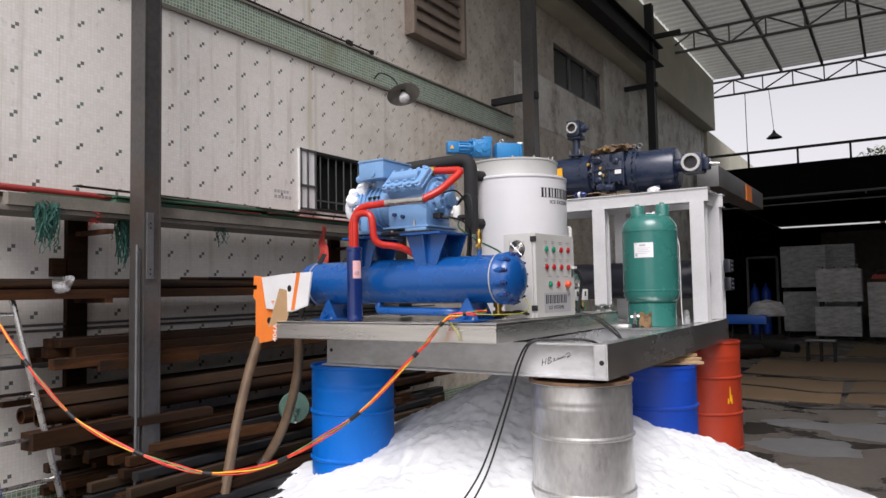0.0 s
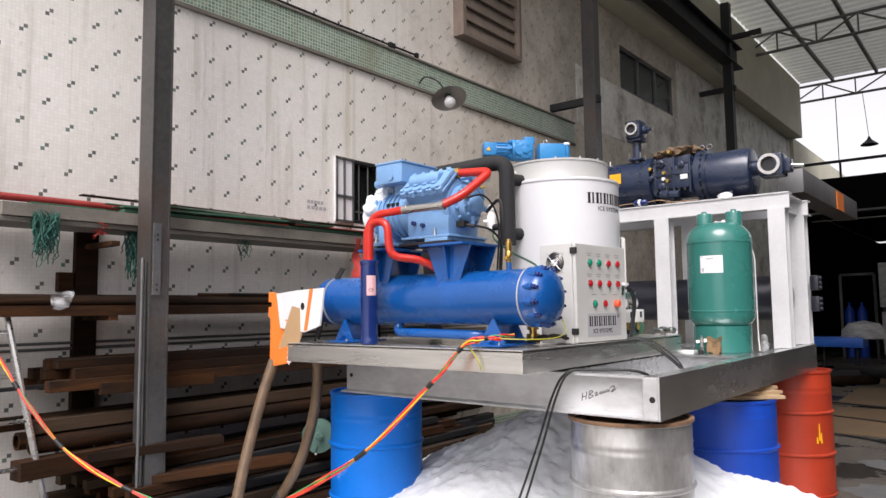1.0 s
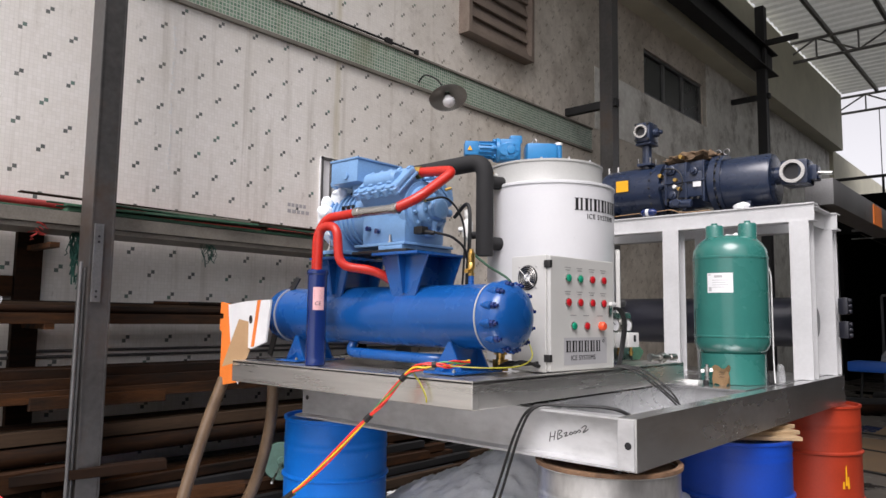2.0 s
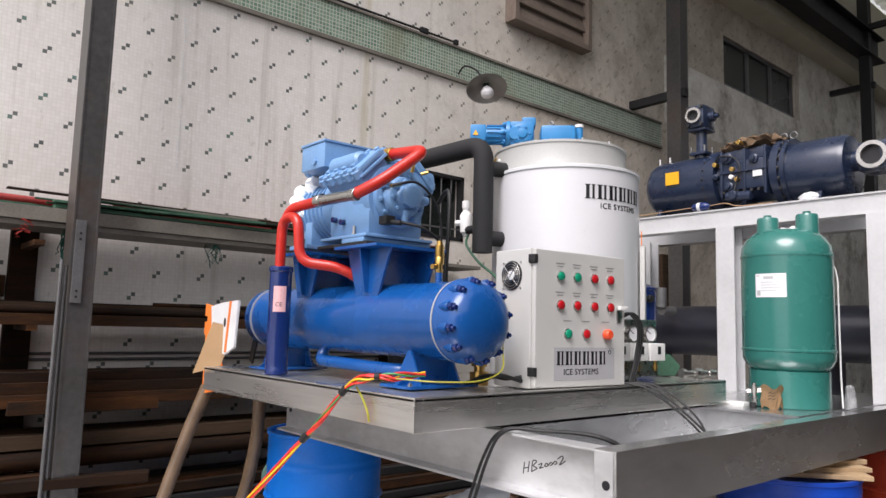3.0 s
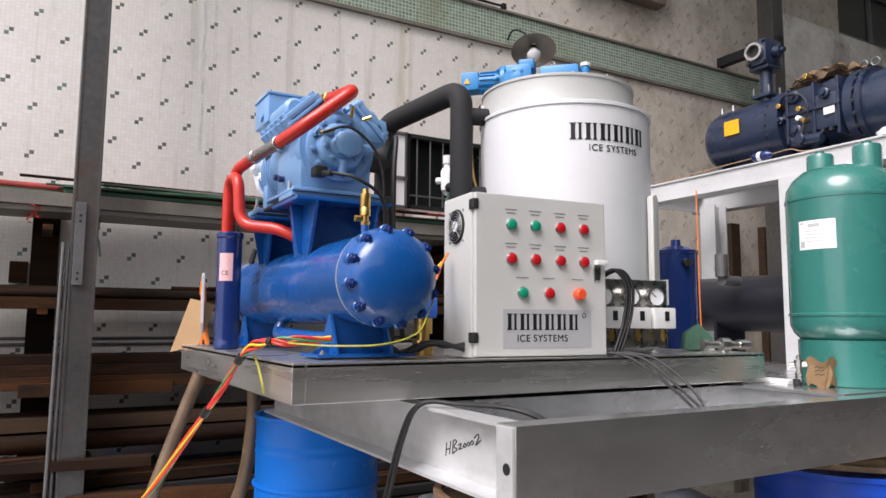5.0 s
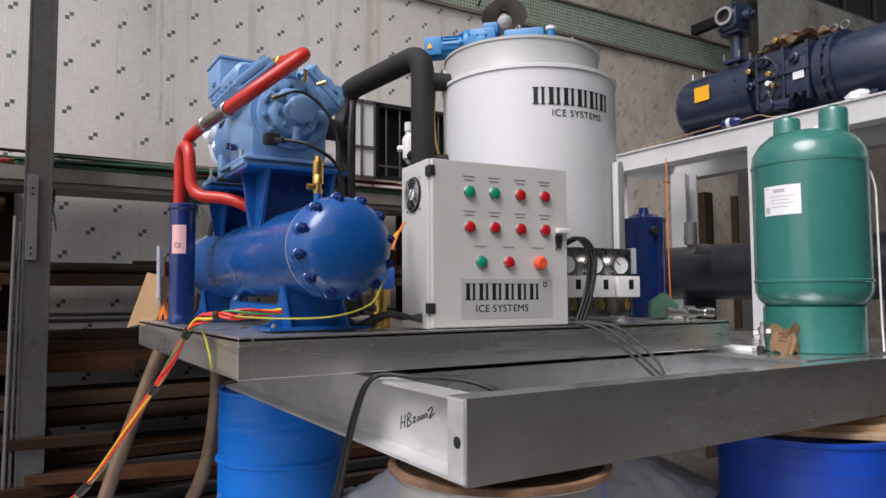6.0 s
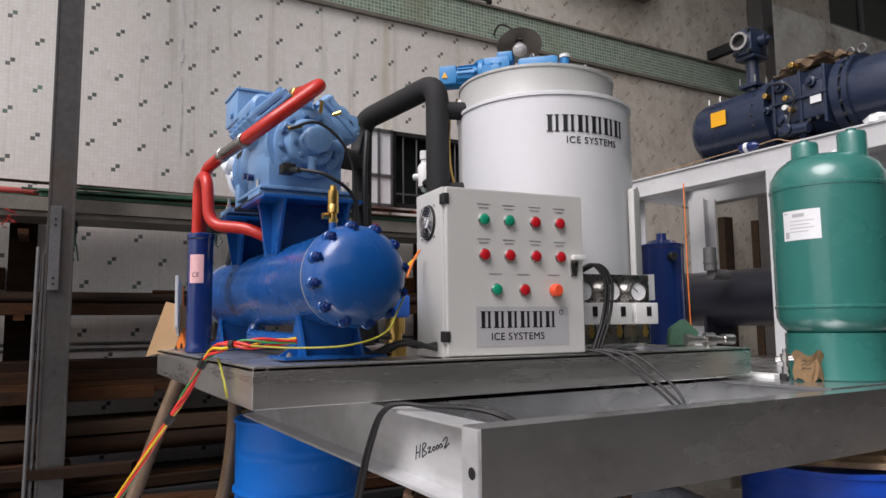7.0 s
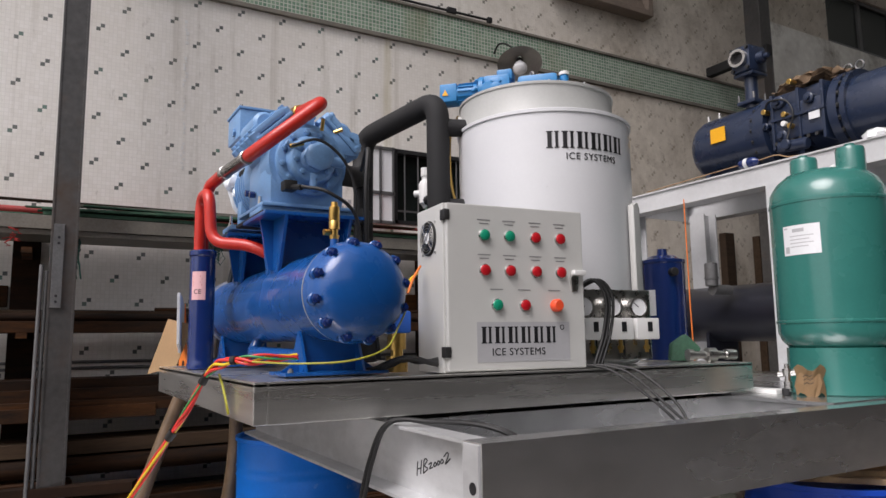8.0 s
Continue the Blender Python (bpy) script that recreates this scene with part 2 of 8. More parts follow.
def tiled_wall():
    """White mosaic with small dark pairs set on a staggered grid, water stains below the green band and weathered paint further along."""
    m = bpy.data.materials.new("mosaic_wall")
    m.use_nodes = True
    nt = m.node_tree
    p = nt.nodes["Principled BSDF"]
    tc = nt.nodes.new("ShaderNodeTexCoord").outputs["Object"]
    sep = nt.nodes.new("ShaderNodeSeparateXYZ")
    nt.links.new(tc, sep.inputs[0])
    y, z = sep.outputs[1], sep.outputs[2]
    TY, TZ = 0.02409, 0.02393
    iy = mathn(nt, "DIVIDE", mathn(nt, "ADD", y, 1200 * TY - 3.3838), TY)
    iz = mathn(nt, "DIVIDE", mathn(nt, "ADD", z, 1200 * TZ - 2.6013), TZ)
    fy, fz = mathn(nt, "FLOOR", iy), mathn(nt, "FLOOR", iz)
    def cell(dy, dz):
        a = mathn(nt, "COMPARE", mathn(nt, "MODULO", fy, 12.0), float(dy % 12), 0.5)
        b = mathn(nt, "COMPARE", mathn(nt, "MODULO", fz, 12.0), float(dz % 12), 0.5)
        return mathn(nt, "MULTIPLY", a, b)
    marks = None
    for d in ((0, 0), (-1, -1), (6, -6), (5, -7)):
        c = cell(*d)
        marks = c if marks is None else mathn(nt, "ADD", marks, c)
    # the grout: thin lines between tiles
    gy = mathn(nt, "ABSOLUTE", mathn(nt, "SUBTRACT", mathn(nt, "FRACT", iy), 0.5))
    gz = mathn(nt, "ABSOLUTE", mathn(nt, "SUBTRACT", mathn(nt, "FRACT", iz), 0.5))
    grout = mathn(nt, "GREATER_THAN", mathn(nt, "MAXIMUM", gy, gz), 0.44)
    per = nt.nodes.new("ShaderNodeTexWhiteNoise")
    comb = nt.nodes.new("ShaderNodeCombineXYZ")
    nt.links.new(fy, comb.inputs[0]), nt.links.new(fz, comb.inputs[1])
    nt.links.new(comb.outputs[0], per.inputs["Vector"])
    tile = ramp(nt, per.outputs["Value"], [(0.0, (0.80, 0.775, 0.73)), (0.5, (0.83, 0.805, 0.76)), (1.0, (0.86, 0.835, 0.80))])
    big = noise_of(nt, tc, 0.7, 6, 0.6)
    tile = mixc(nt, ramp(nt, big, [(0.4, (0, 0, 0)), (0.75, (0.42, 0.42, 0.42))]), tile, (0.56, 0.51, 0.43))
    # dark pairs, some of them green or faded
    dark = ramp(nt, per.outputs["Value"], [(0.0, (0.09, 0.10, 0.095)), (0.8, (0.15, 0.16, 0.15)), (1.0, (0.13, 0.22, 0.18))])
    col = mixc(nt, marks, tile, dark)
    col = mixc(nt, mathn(nt, "MULTIPLY", grout, 0.2), col, (0.45, 0.43, 0.40))
    # vertical water streaks
    streak = noise_of(nt, stretch(nt, tc, 1, 5.0, 0.25), 2.2, 5, 0.6)
    col = mixc(nt, ramp(nt, streak, [(0.56, (0, 0, 0)), (0.8, (0.5, 0.5, 0.5))]), col, (0.36, 0.32, 0.25))
    # one yellow run of rust water
    near = mathn(nt, "SUBTRACT", 1.0, mathn(nt, "MULTIPLY", mathn(nt, "ABSOLUTE", mathn(nt, "SUBTRACT", y, 4.93)), 22.0))
    run = mathn(nt, "MULTIPLY", mathn(nt, "MAXIMUM", near, 0.0), mathn(nt, "MULTIPLY", noise_of(nt, stretch(nt, tc, 1, 12, 0.8), 3.0), 0.9))
    col = mixc(nt, run, col, (0.40, 0.34, 0.16))
    # weathered, peeling part towards the far end
    far = mathn(nt, "MINIMUM", mathn(nt, "MAXIMUM", mathn(nt, "MULTIPLY", mathn(nt, "SUBTRACT", y, 4.9), 0.42), 0.0), 1.0)
    tan = ramp(nt, noise_of(nt, tc, 3.5, 8, 0.7), [(0.35, (0.40, 0.33, 0.24)), (0.65, (0.62, 0.55, 0.44))])
    col = mixc(nt, mathn(nt, "MULTIPLY", far, 0.62), col, tan)
    speck = ramp(nt, noise_of(nt, tc, 11.0, 7, 0.75), [(0.56, (0, 0, 0)), (0.66, (1, 1, 1))])
    mould = ramp(nt, noise_of(nt, tc, 1.6, 9, 0.72), [(0.47, (0, 0, 0)), (0.66, (1, 1, 1))])
    col = mixc(nt, mathn(nt, "MULTIPLY", far, mathn(nt, "MULTIPLY", mould, 0.55)), col, (0.20, 0.155, 0.105))
    col = mixc(nt, mathn(nt, "MULTIPLY", far, mathn(nt, "MULTIPLY", speck, 0.5)), col, (0.16, 0.115, 0.075))
    # grime in small flecks over the whole wall
    fleck = ramp(nt, noise_of(nt, stretch(nt, tc, 1, 1.0, 0.45), 16.0, 8, 0.75), [(0.60, (0, 0, 0)), (0.74, (0.55, 0.55, 0.55))])
    col = mixc(nt, fleck, col, (0.30, 0.27, 0.22))
    nt.links.new(col, p.inputs["Base Color"])
    nt.links.new(mathn(nt, "ADD", mathn(nt, "MULTIPLY", big, 0.3), 0.4), p.inputs["Roughness"])
    b = nt.nodes.new("ShaderNodeBump")
    b.inputs["Strength"].default_value, b.inputs["Distance"].default_value = 0.2, 0.002
    nt.links.new(mathn(nt, "SUBTRACT", 1.0, grout), b.inputs["Height"])
    nt.links.new(b.outputs[0], p.inputs["Normal"])
    return m


def green_mosaic():
    m = bpy.data.materials.new("green_mosaic")
    m.use_nodes = True
    nt = m.node_tree
    p = nt.nodes["Principled BSDF"]
    tc = nt.nodes.new("ShaderNodeTexCoord").outputs["Object"]
    br = nt.nodes.new("ShaderNodeSeparateXYZ")
    nt.links.new(tc, br.inputs[0])
    T = 0.03
    iy, iz = mathn(nt, "DIVIDE", br.outputs[1], T), mathn(nt, "DIVIDE", br.outputs[2], T)
    comb = nt.nodes.new("ShaderNodeCombineXYZ")
    nt.links.new(mathn(nt, "FLOOR", iy), comb.inputs[0]), nt.links.new(mathn(nt, "FLOOR", iz), comb.inputs[1])
    per = nt.nodes.new("ShaderNodeTexWhiteNoise")
    nt.links.new(comb.outputs[0], per.inputs["Vector"])
    tile = ramp(nt, per.outputs["Value"], [(0.0, (0.10, 0.19, 0.13)), (0.5, (0.15, 0.26, 0.18)), (1.0, (0.22, 0.33, 0.24))])
    gy = mathn(nt, "ABSOLUTE", mathn(nt, "SUBTRACT", mathn(nt, "FRACT", iy), 0.5))
    gz = mathn(nt, "ABSOLUTE", mathn(nt, "SUBTRACT", mathn(nt, "FRACT", iz), 0.5))
    grout = mathn(nt, "GREATER_THAN", mathn(nt, "MAXIMUM", gy, gz), 0.39)
    col = mixc(nt, mathn(nt, "MULTIPLY", grout, 0.9), tile, (0.56, 0.56, 0.50))
    dirt = noise_of(nt, stretch(nt, tc, 1, 1.5, 0.6), 1.5, 7, 0.65)
    col = mixc(nt, ramp(nt, dirt, [(0.5, (0, 0, 0)), (0.75, (0.6, 0.6, 0.6))]), col, (0.20, 0.19, 0.10))
    nt.links.new(col, p.inputs["Base Color"])
    p.inputs["Roughness"].default_value = 0.35
    b = nt.nodes.new("ShaderNodeBump")
    b.inputs["Strength"].default_value, b.inputs["Distance"].default_value = 0.4, 0.003
    nt.links.new(mathn(nt, "SUBTRACT", 1.0, grout), b.inputs["Height"])
    nt.links.new(b.outputs[0], p.inputs["Normal"])
    return m


def yard_floor():
    """Old concrete: brown dirt, dark wet patches with a shine, pale dried stains."""
    m = bpy.data.materials.new("yard_concrete")
    m.use_nodes = True
    nt = m.node_tree
    p = nt.nodes["Principled BSDF"]
    tc = nt.nodes.new("ShaderNodeTexCoord").outputs["Object"]
    a, b, c = noise_of(nt, tc, 0.5, 8, 0.65), noise_of(nt, tc, 1.3, 8, 0.6), noise_of(nt, tc, 24, 6, 0.7)
    col = ramp(nt, c, [(0.3, (0.055, 0.046, 0.037)), (0.7, (0.10, 0.087, 0.073))])
    col = mixc(nt, ramp(nt, a, [(0.42, (0, 0, 0)), (0.6, (0.8, 0.8, 0.8))]), col, (0.05, 0.042, 0.035))
    wet = ramp(nt, b, [(0.50, (0, 0, 0)), (0.56, (1, 1, 1))])
    col = mixc(nt, mathn(nt, "MULTIPLY", wet, 0.75), col, (0.025, 0.022, 0.02))
    nt.links.new(col, p.inputs["Base Color"])
    nt.links.new(mathn(nt, "SUBTRACT", 0.75, mathn(nt, "MULTIPLY", wet, 0.6)), p.inputs["Roughness"])
    bn = nt.nodes.new("ShaderNodeBump")
    bn.inputs["Strength"].default_value, bn.inputs["Distance"].default_value = 0.3, 0.006
    nt.links.new(mathn(nt, "MULTIPLY", c, mathn(nt, "SUBTRACT", 1.0, wet)), bn.inputs["Height"])
    nt.links.new(bn.outputs[0], p.inputs["Normal"])
    return m


def wrap_film():
    """Grey cabinet under crumpled stretch film."""
    m = bpy.data.materials.new("stretch_film")
    m.use_nodes = True
    nt = m.node_tree
    p = nt.nodes["Principled BSDF"]
    tc = nt.nodes.new("ShaderNodeTexCoord").outputs["Object"]
    n = noise_of(nt, stretch(nt, tc, 1.6, 1.6, 4.5), 2.6, 10, 0.78)
    # paler folds put the film's highlights into the colour
    nt.links.new(ramp(nt, n, [(0.38, (0.55, 0.55, 0.55)), (0.58, (0.93, 0.94, 0.95))]), p.inputs["Base Color"])
    p.inputs["Roughness"].default_value = 0.14
    p.inputs["Metallic"].default_value = 0.35
    b = nt.nodes.new("ShaderNodeBump")
    b.inputs["Strength"].default_value, b.inputs["Distance"].default_value = 1.0, 0.12
    nt.links.new(n, b.inputs["Height"])
    nt.links.new(b.outputs[0], p.inputs["Normal"])
    return m


def translucent(key, share):
    """Let some daylight through a thin sheet, as plastic does."""
    nt = M[key].node_tree
    out, p = nt.nodes["Material Output"], nt.nodes["Principled BSDF"]
    tr, mx = nt.nodes.new("ShaderNodeBsdfTranslucent"), nt.nodes.new("ShaderNodeMixShader")
    tr.inputs["Color"].default_value = (0.8, 0.82, 0.76, 1)
    mx.inputs[0].default_value = share
    nt.links.new(p.outputs[0], mx.inputs[1]), nt.links.new(tr.outputs[0], mx.inputs[2])
    nt.links.new(mx.outputs[0], out.inputs["Surface"])
# light let through the metal roof sheets is added to brighten the bay
translucent("roof_sheet", 0.13)
translucent("roof_clear", 0.9)
M["mosaic"], M["green_mosaic"], M["floor"], M["film"] = tiled_wall(), green_mosaic(), yard_floor(), wrap_film()


def clear_film():
    """Thin clear plastic: mostly see-through, with a shine."""
    m = bpy.data.materials.new("clear_bag")
    m.use_nodes = True
    nt = m.node_tree
    p = nt.nodes["Principled BSDF"]
    p.inputs["Base Color"].default_value = (0.8, 0.82, 0.83, 1)
    p.inputs["Roughness"].default_value = 0.15
    tc = nt.nodes.new("ShaderNodeTexCoord").outputs["Object"]
    nt.links.new(ramp(nt, noise_of(nt, tc, 18.0, 5), [(0.4, (0.05, 0.05, 0.05)), (0.75, (0.38, 0.38, 0.38))]), p.inputs["Alpha"])
    return m


M["clear_bag"] = clear_film()

# ---- building tools (all in world coordinates) ----
def box(bm, x0, x1, y0, y1, z0, z1, bevel=0.0, m=None):
    r = bmesh.ops.create_cube(bm, size=1.0)
    vs = r["verts"]
    for v in vs:
        v.co = Vector(((x0 + x1) / 2 + v.co.x * (x1 - x0), (y0 + y1) / 2 + v.co.y * (y1 - y0), (z0 + z1) / 2 + v.co.z * (z1 - z0)))
    if m is not None:
        for v in vs:
            v.co = m @ v.co
    if bevel:
        es = list({e for v in vs for e in v.link_edges})
        bmesh.ops.bevel(bm, geom=es, offset=bevel, segments=2, affect="EDGES", profile=0.6)
    return bm


def frame_of(axis):
    a = Vector(axis).normalized()
    up = Vector((0, 0, 1)) if abs(a.z) < 0.95 else Vector((1, 0, 0))
    u = a.cross(up).normalized()
    return a, u, a.cross(u).normalized()


def lathe(bm, base, axis, profile, seg=32, close=True):
    """Turn (distance along the axis, radius) about the axis."""
    a, u, w = frame_of(axis)
    rings = []
    for d, r in profile:
        o = Vector(base) + a * d
        if r < 1e-6:
            rings.append([bm.verts.new(o)])
        else:
            rings.append([bm.verts.new(o + (u * math.cos(2 * math.pi * i / seg) + w * math.sin(2 * math.pi * i / seg)) * r) for i in range(seg)])
    for p, q in zip(rings, rings[1:]):
        for i in range(seg):
            j = (i + 1) % seg
            if len(p) == 1 and len(q) == 1:
                continue
            if len(p) == 1:
                bm.faces.new((p[0], q[j], q[i]))
            elif len(q) == 1:
                bm.faces.new((p[i], p[j], q[0]))
            else:
                bm.faces.new((p[i], p[j], q[j], q[i]))
    if close:
        for ring, flip in ((rings[0], True), (rings[-1], False)):
            if len(ring) > 1:
                bm.faces.new(ring[::-1] if flip else ring)
    return bm


def cyl(bm, p0, p1, r, seg=24, chamfer=0.0):
    d = (Vector(p1) - Vector(p0))
    n = d.length
    prof = [(0, r), (n, r)] if not chamfer else [(0, r - chamfer), (chamfer, r), (n - chamfer, r), (n, r - chamfer)]
    return lathe(bm, p0, d, prof, seg)


def spline(pts, per=8):
    pts = [Vector(p) for p in pts]
    full = [pts[0] * 2 - pts[1]] + pts + [pts[-1] * 2 - pts[-2]]
    out = []
    for i in range(1, len(full) - 2):
        a, b, c, d = full[i - 1:i + 3]
        for k in range(per):
            t = k / per
            out.append(0.5 * ((2 * b) + (c - a) * t + (2 * a - 5 * b + 4 * c - d) * t * t + (3 * b - a - 3 * c + d) * t ** 3))
    return out + [pts[-1]]


def rounded(pts, r, per=6):
    """A polyline with its corners rounded off by r."""
    pts = [Vector(p) for p in pts]
    out = [pts[0]]
    for a, b, c in zip(pts, pts[1:], pts[2:]):
        k = min(r, (a - b).length * 0.48, (c - b).length * 0.48)
        s, e = b + (a - b).normalized() * k, b + (c - b).normalized() * k
        for i in range(per + 1):
            t = i / per
            out.append(s * (1 - t) ** 2 + b * 2 * t * (1 - t) + e * t * t)
    return out + [pts[-1]]


def sweep(bm, pts, r, seg=12, caps=True):
    pts = [Vector(p) for p in pts]
    rings, u = [], None
    for i, p in enumerate(pts):
        t = (pts[min(i + 1, len(pts) - 1)] - pts[max(i - 1, 0)]).normalized()
        if u is None:
            u = frame_of(t)[1]
        u = (u - t * u.dot(t)).normalized()
        w = t.cross(u)
        rr = r(i / (len(pts) - 1)) if callable(r) else r
        rings.append([bm.verts.new(p + (u * math.cos(2 * math.pi * k / seg) + w * math.sin(2 * math.pi * k / seg)) * rr) for k in range(seg)])
    for a, b in zip(rings, rings[1:]):
        for k in range(seg):
            j = (k + 1) % seg
            bm.faces.new((a[k], a[j], b[j], b[k]))
    if caps:
        bm.faces.new(rings[0][::-1]), bm.faces.new(rings[-1])
    return bm


def prism(bm, poly, o, u, v, depth, bevel=0.0):
    """A flat outline (in u, v from o) given a thickness along u x v."""
    o, u, v = Vector(o), Vector(u).normalized(), Vector(v).normalized()
    n = u.cross(v)
    a = [bm.verts.new(o + u * p + v * q) for p, q in poly]
    b = [bm.verts.new(x.co + n * depth) for x in a]
    fs = [bm.faces.new(a[::-1]), bm.faces.new(b)]
    for i in range(len(a)):
        j = (i + 1) % len(a)
        fs.append(bm.faces.new((a[i], a[j], b[j], b[i])))
    if bevel:
        bmesh.ops.bevel(bm, geom=list({e for f in fs for e in f.edges}), offset=bevel, segments=2, affect="EDGES", profile=0.6)
    return bm


def B():
    return bmesh.new()


def world_of(ob):
    m = ob.matrix_basis.copy()
    while ob.parent:
        ob = ob.parent
        m = ob.matrix_basis @ m
    return m


def part(name, bm, material, parent, label="", smooth=True, kind=""):
    """One mesh object under a thing or a part, from a bmesh in world coordinates."""
    bmesh.ops.recalc_face_normals(bm, faces=bm.faces)
    if parent is not None:
        bm.transform(world_of(parent).inverted())
    me = bpy.data.meshes.new(name)
    bm.to_mesh(me)
    bm.free()
    me.materials.append(M[material] if isinstance(material, str) else material)
    if smooth:
        for p in me.polygons:
            p.use_smooth = True
        me.set_sharp_from_angle(angle=radians(38))
    ob = new(name, me)
    ob.parent = parent
    return tagged(ob, label=label, kind=kind)


def thing(name, base, label, category, group="", rz=0.0):
    ob = new(name)
    ob.empty_display_size = 0.1
    ob.matrix_basis = pose(*base, 0, 0, rz)
    return tagged(ob, label=label, category=category, group=group)


def single(name, bm, material, label, category, group="", base=None, smooth=True, kind=""):
    """A thing that is one plain mesh; its origin at base."""
    if base is not None:
        bm.transform(Matrix.Translation(-Vector(base)))
    ob = part(name, bm, material, None, smooth=smooth)
    if base is not None:
        ob.matrix_basis = Matrix.Translation(base)
    return tagged(ob, label=label, category=category, group=group, kind=kind)


def setting(name, bm, material, label="", smooth=False, category=""):
    return tagged(part(name, bm, material, None, smooth=smooth), label=label, category=category, kind="structure")


def letters(text, size, material, parent, origin, right, up, name="lettering", align="LEFT", thick=0.0006, spacing=1.0, label="", wrap=None):
    """Flat lettering in the built-in font, laid on a plane (or round a cylinder by wrap)."""
    cu = bpy.data.curves.new(name, "FONT")
    cu.body, cu.size, cu.extrude, cu.align_x, cu.space_character = text, size, thick, align, spacing
    tmp = bpy.data.objects.new(name, cu)
    me = bpy.data.meshes.new_from_object(tmp)
    bpy.data.objects.remove(tmp)
    bpy.data.curves.remove(cu)
    bm = B()
    bm.from_mesh(me)
    bpy.data.meshes.remove(me)
    r, u = Vector(right).normalized(), Vector(up).normalized()
    n = r.cross(u)
    for v in bm.verts:
        v.co = wrap(v.co) if wrap else Vector(origin) + r * v.co.x + u * v.co.y + n * v.co.z
    return part(name, bm, material, parent, label, smooth=False)

# ---- the setting ----
WX = -4.70            # face of the mosaic wall
bm = B()
box(bm, -400, 400, -400, 400, -0.3, 0.0)
setting("ground", bm, "floor", "stained wet concrete yard floor", category="floor")

# pale slab out of view, added to throw light onto south faces
bm = B()
box(bm, -4.6, 60, -60, -0.4, -0.2, 0.004)
setting("pavement", bm, "bounce_slab", "unseen pale concrete slab added to bounce light", category="pavement")

# mosaic wall with a barred window and a far window cut through
WIN = (4.98, 6.02, 2.21, 2.79)
WIN2 = (10.78, 13.03, 4.85, 5.56)
def wall_with_holes(bm, x0, x1, ya, yb, za, zb, holes):
    ys = sorted({ya, yb, *[h[0] for h in holes], *[h[1] for h in holes]})
    for y0, y1 in zip(ys, ys[1:]):
        cuts = sorted((h[2], h[3]) for h in holes if h[0] <= y0 and h[1] >= y1)
        z = za
        for c0, c1 in cuts:
            box(bm, x0, x1, y0, y1, z, c0)
            z = c1
        box(bm, x0, x1, y0, y1, z, zb)
bm = B()
wall_with_holes(bm, WX - 0.24, WX, -14, 21.6, 0, 7.55, [WIN, WIN2])
setting("wall_west", bm, "mosaic", "weathered white mosaic wall with dark tile pairs", category="wall")
bm = B()
box(bm, WX - 0.3, WX + 0.012, 1.0, 9.2, 3.682, 3.955)
setting("mosaic_band", bm, "green_mosaic", "green mosaic band along the wall", category="trim")
bm = B()
box(bm, WX, WX + 0.03, 1.0, 9.2, 3.65, 3.682, 0.004)
box(bm, WX, WX + 0.03, 1.0, 9.2, 3.955, 3.978, 0.004)
setting("trim", bm, "shelf_grey", "grey mortar trim of the green band", category="trim")
bm = B()
box(bm, WX, WX + 0.008, -6, 9, 0.0, 0.22)
setting("baseboard", bm, "green_mosaic", "green mosaic skirting at the foot of the wall", category="baseboard")
# projecting upper storey and lower far wall
bm = B()
box(bm, WX - 0.2, WX + 0.34, 9.3, 21.7, 6.0, 7.5)
setting("wall_upper", bm, "far_paint", "projecting stained plaster upper wall", category="wall")
bm = B()
box(bm, WX - 0.1, WX + 0.006, 13.2, 21.7, 0.0, 6.0)
box(bm, WX - 0.1, WX + 0.006, 9.3, 13.2, 4.0, 4.85)
setting("wall_plaster", bm, "peeling", "peeling white plaster on the far part of the wall", category="wall")
bm = B()
box(bm, WX - 0.2, WX + 0.1, 21.7, 36.0, 0, 6.05)
setting("wall_far", bm, "far_paint", "pale yellow plaster wall", category="wall")
# walls behind the windows, near-black in place of the rooms' shade
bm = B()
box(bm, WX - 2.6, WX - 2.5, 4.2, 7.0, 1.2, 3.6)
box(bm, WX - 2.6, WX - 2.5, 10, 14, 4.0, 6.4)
setting("wall_inner", bm, "shade_black", "wall behind the windows, near-black for the room's shade", category="wall")
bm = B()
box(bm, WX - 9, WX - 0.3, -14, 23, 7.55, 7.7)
setting("roof_house", bm, "shade_black", "flat roof of the house", category="roof")

# barred window
win = thing("window_1", (WX, 5.5, 2.21), "dark barred window with thin steel bars in a mosaic wall", "window")
win["kind"] = "structure"
y0, y1, z0, z1 = WIN
bm = B()
for a in ((y0, y0 + 0.03, z0, z1), (y1 - 0.03, y1, z0, z1), (y0, y1, z0, z0 + 0.03), (y0, y1, z1 - 0.03, z1)):
    box(bm, WX - 0.06, WX + 0.006, *a)
part("window_frame", bm, "dark_steel", win, smooth=False)
for i in range(9):
    yy = y0 + 0.1 + i * 0.115
    if yy < y1 - 0.04:
        bm = B()
        cyl(bm, (WX - 0.015, yy, z0), (WX - 0.015, yy, z1), 0.006, 8)
        part("bar", bm, "grey_steel", win)
bm = B()
box(bm, WX - 0.02, WX - 0.008, y0, y1, z0 + 0.10, z0 + 0.112)
part("cross_bar", bm, "grey_steel", win)
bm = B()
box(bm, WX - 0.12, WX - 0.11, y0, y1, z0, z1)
part("pane", bm, "shade_glass", win, smooth=False)
bm = B()
box(bm, WX - 0.2, WX - 0.13, y0, y1, z0 + 0.14, z0 + 0.2)
part("window_sill", bm, "shelf_grey", win, smooth=False)
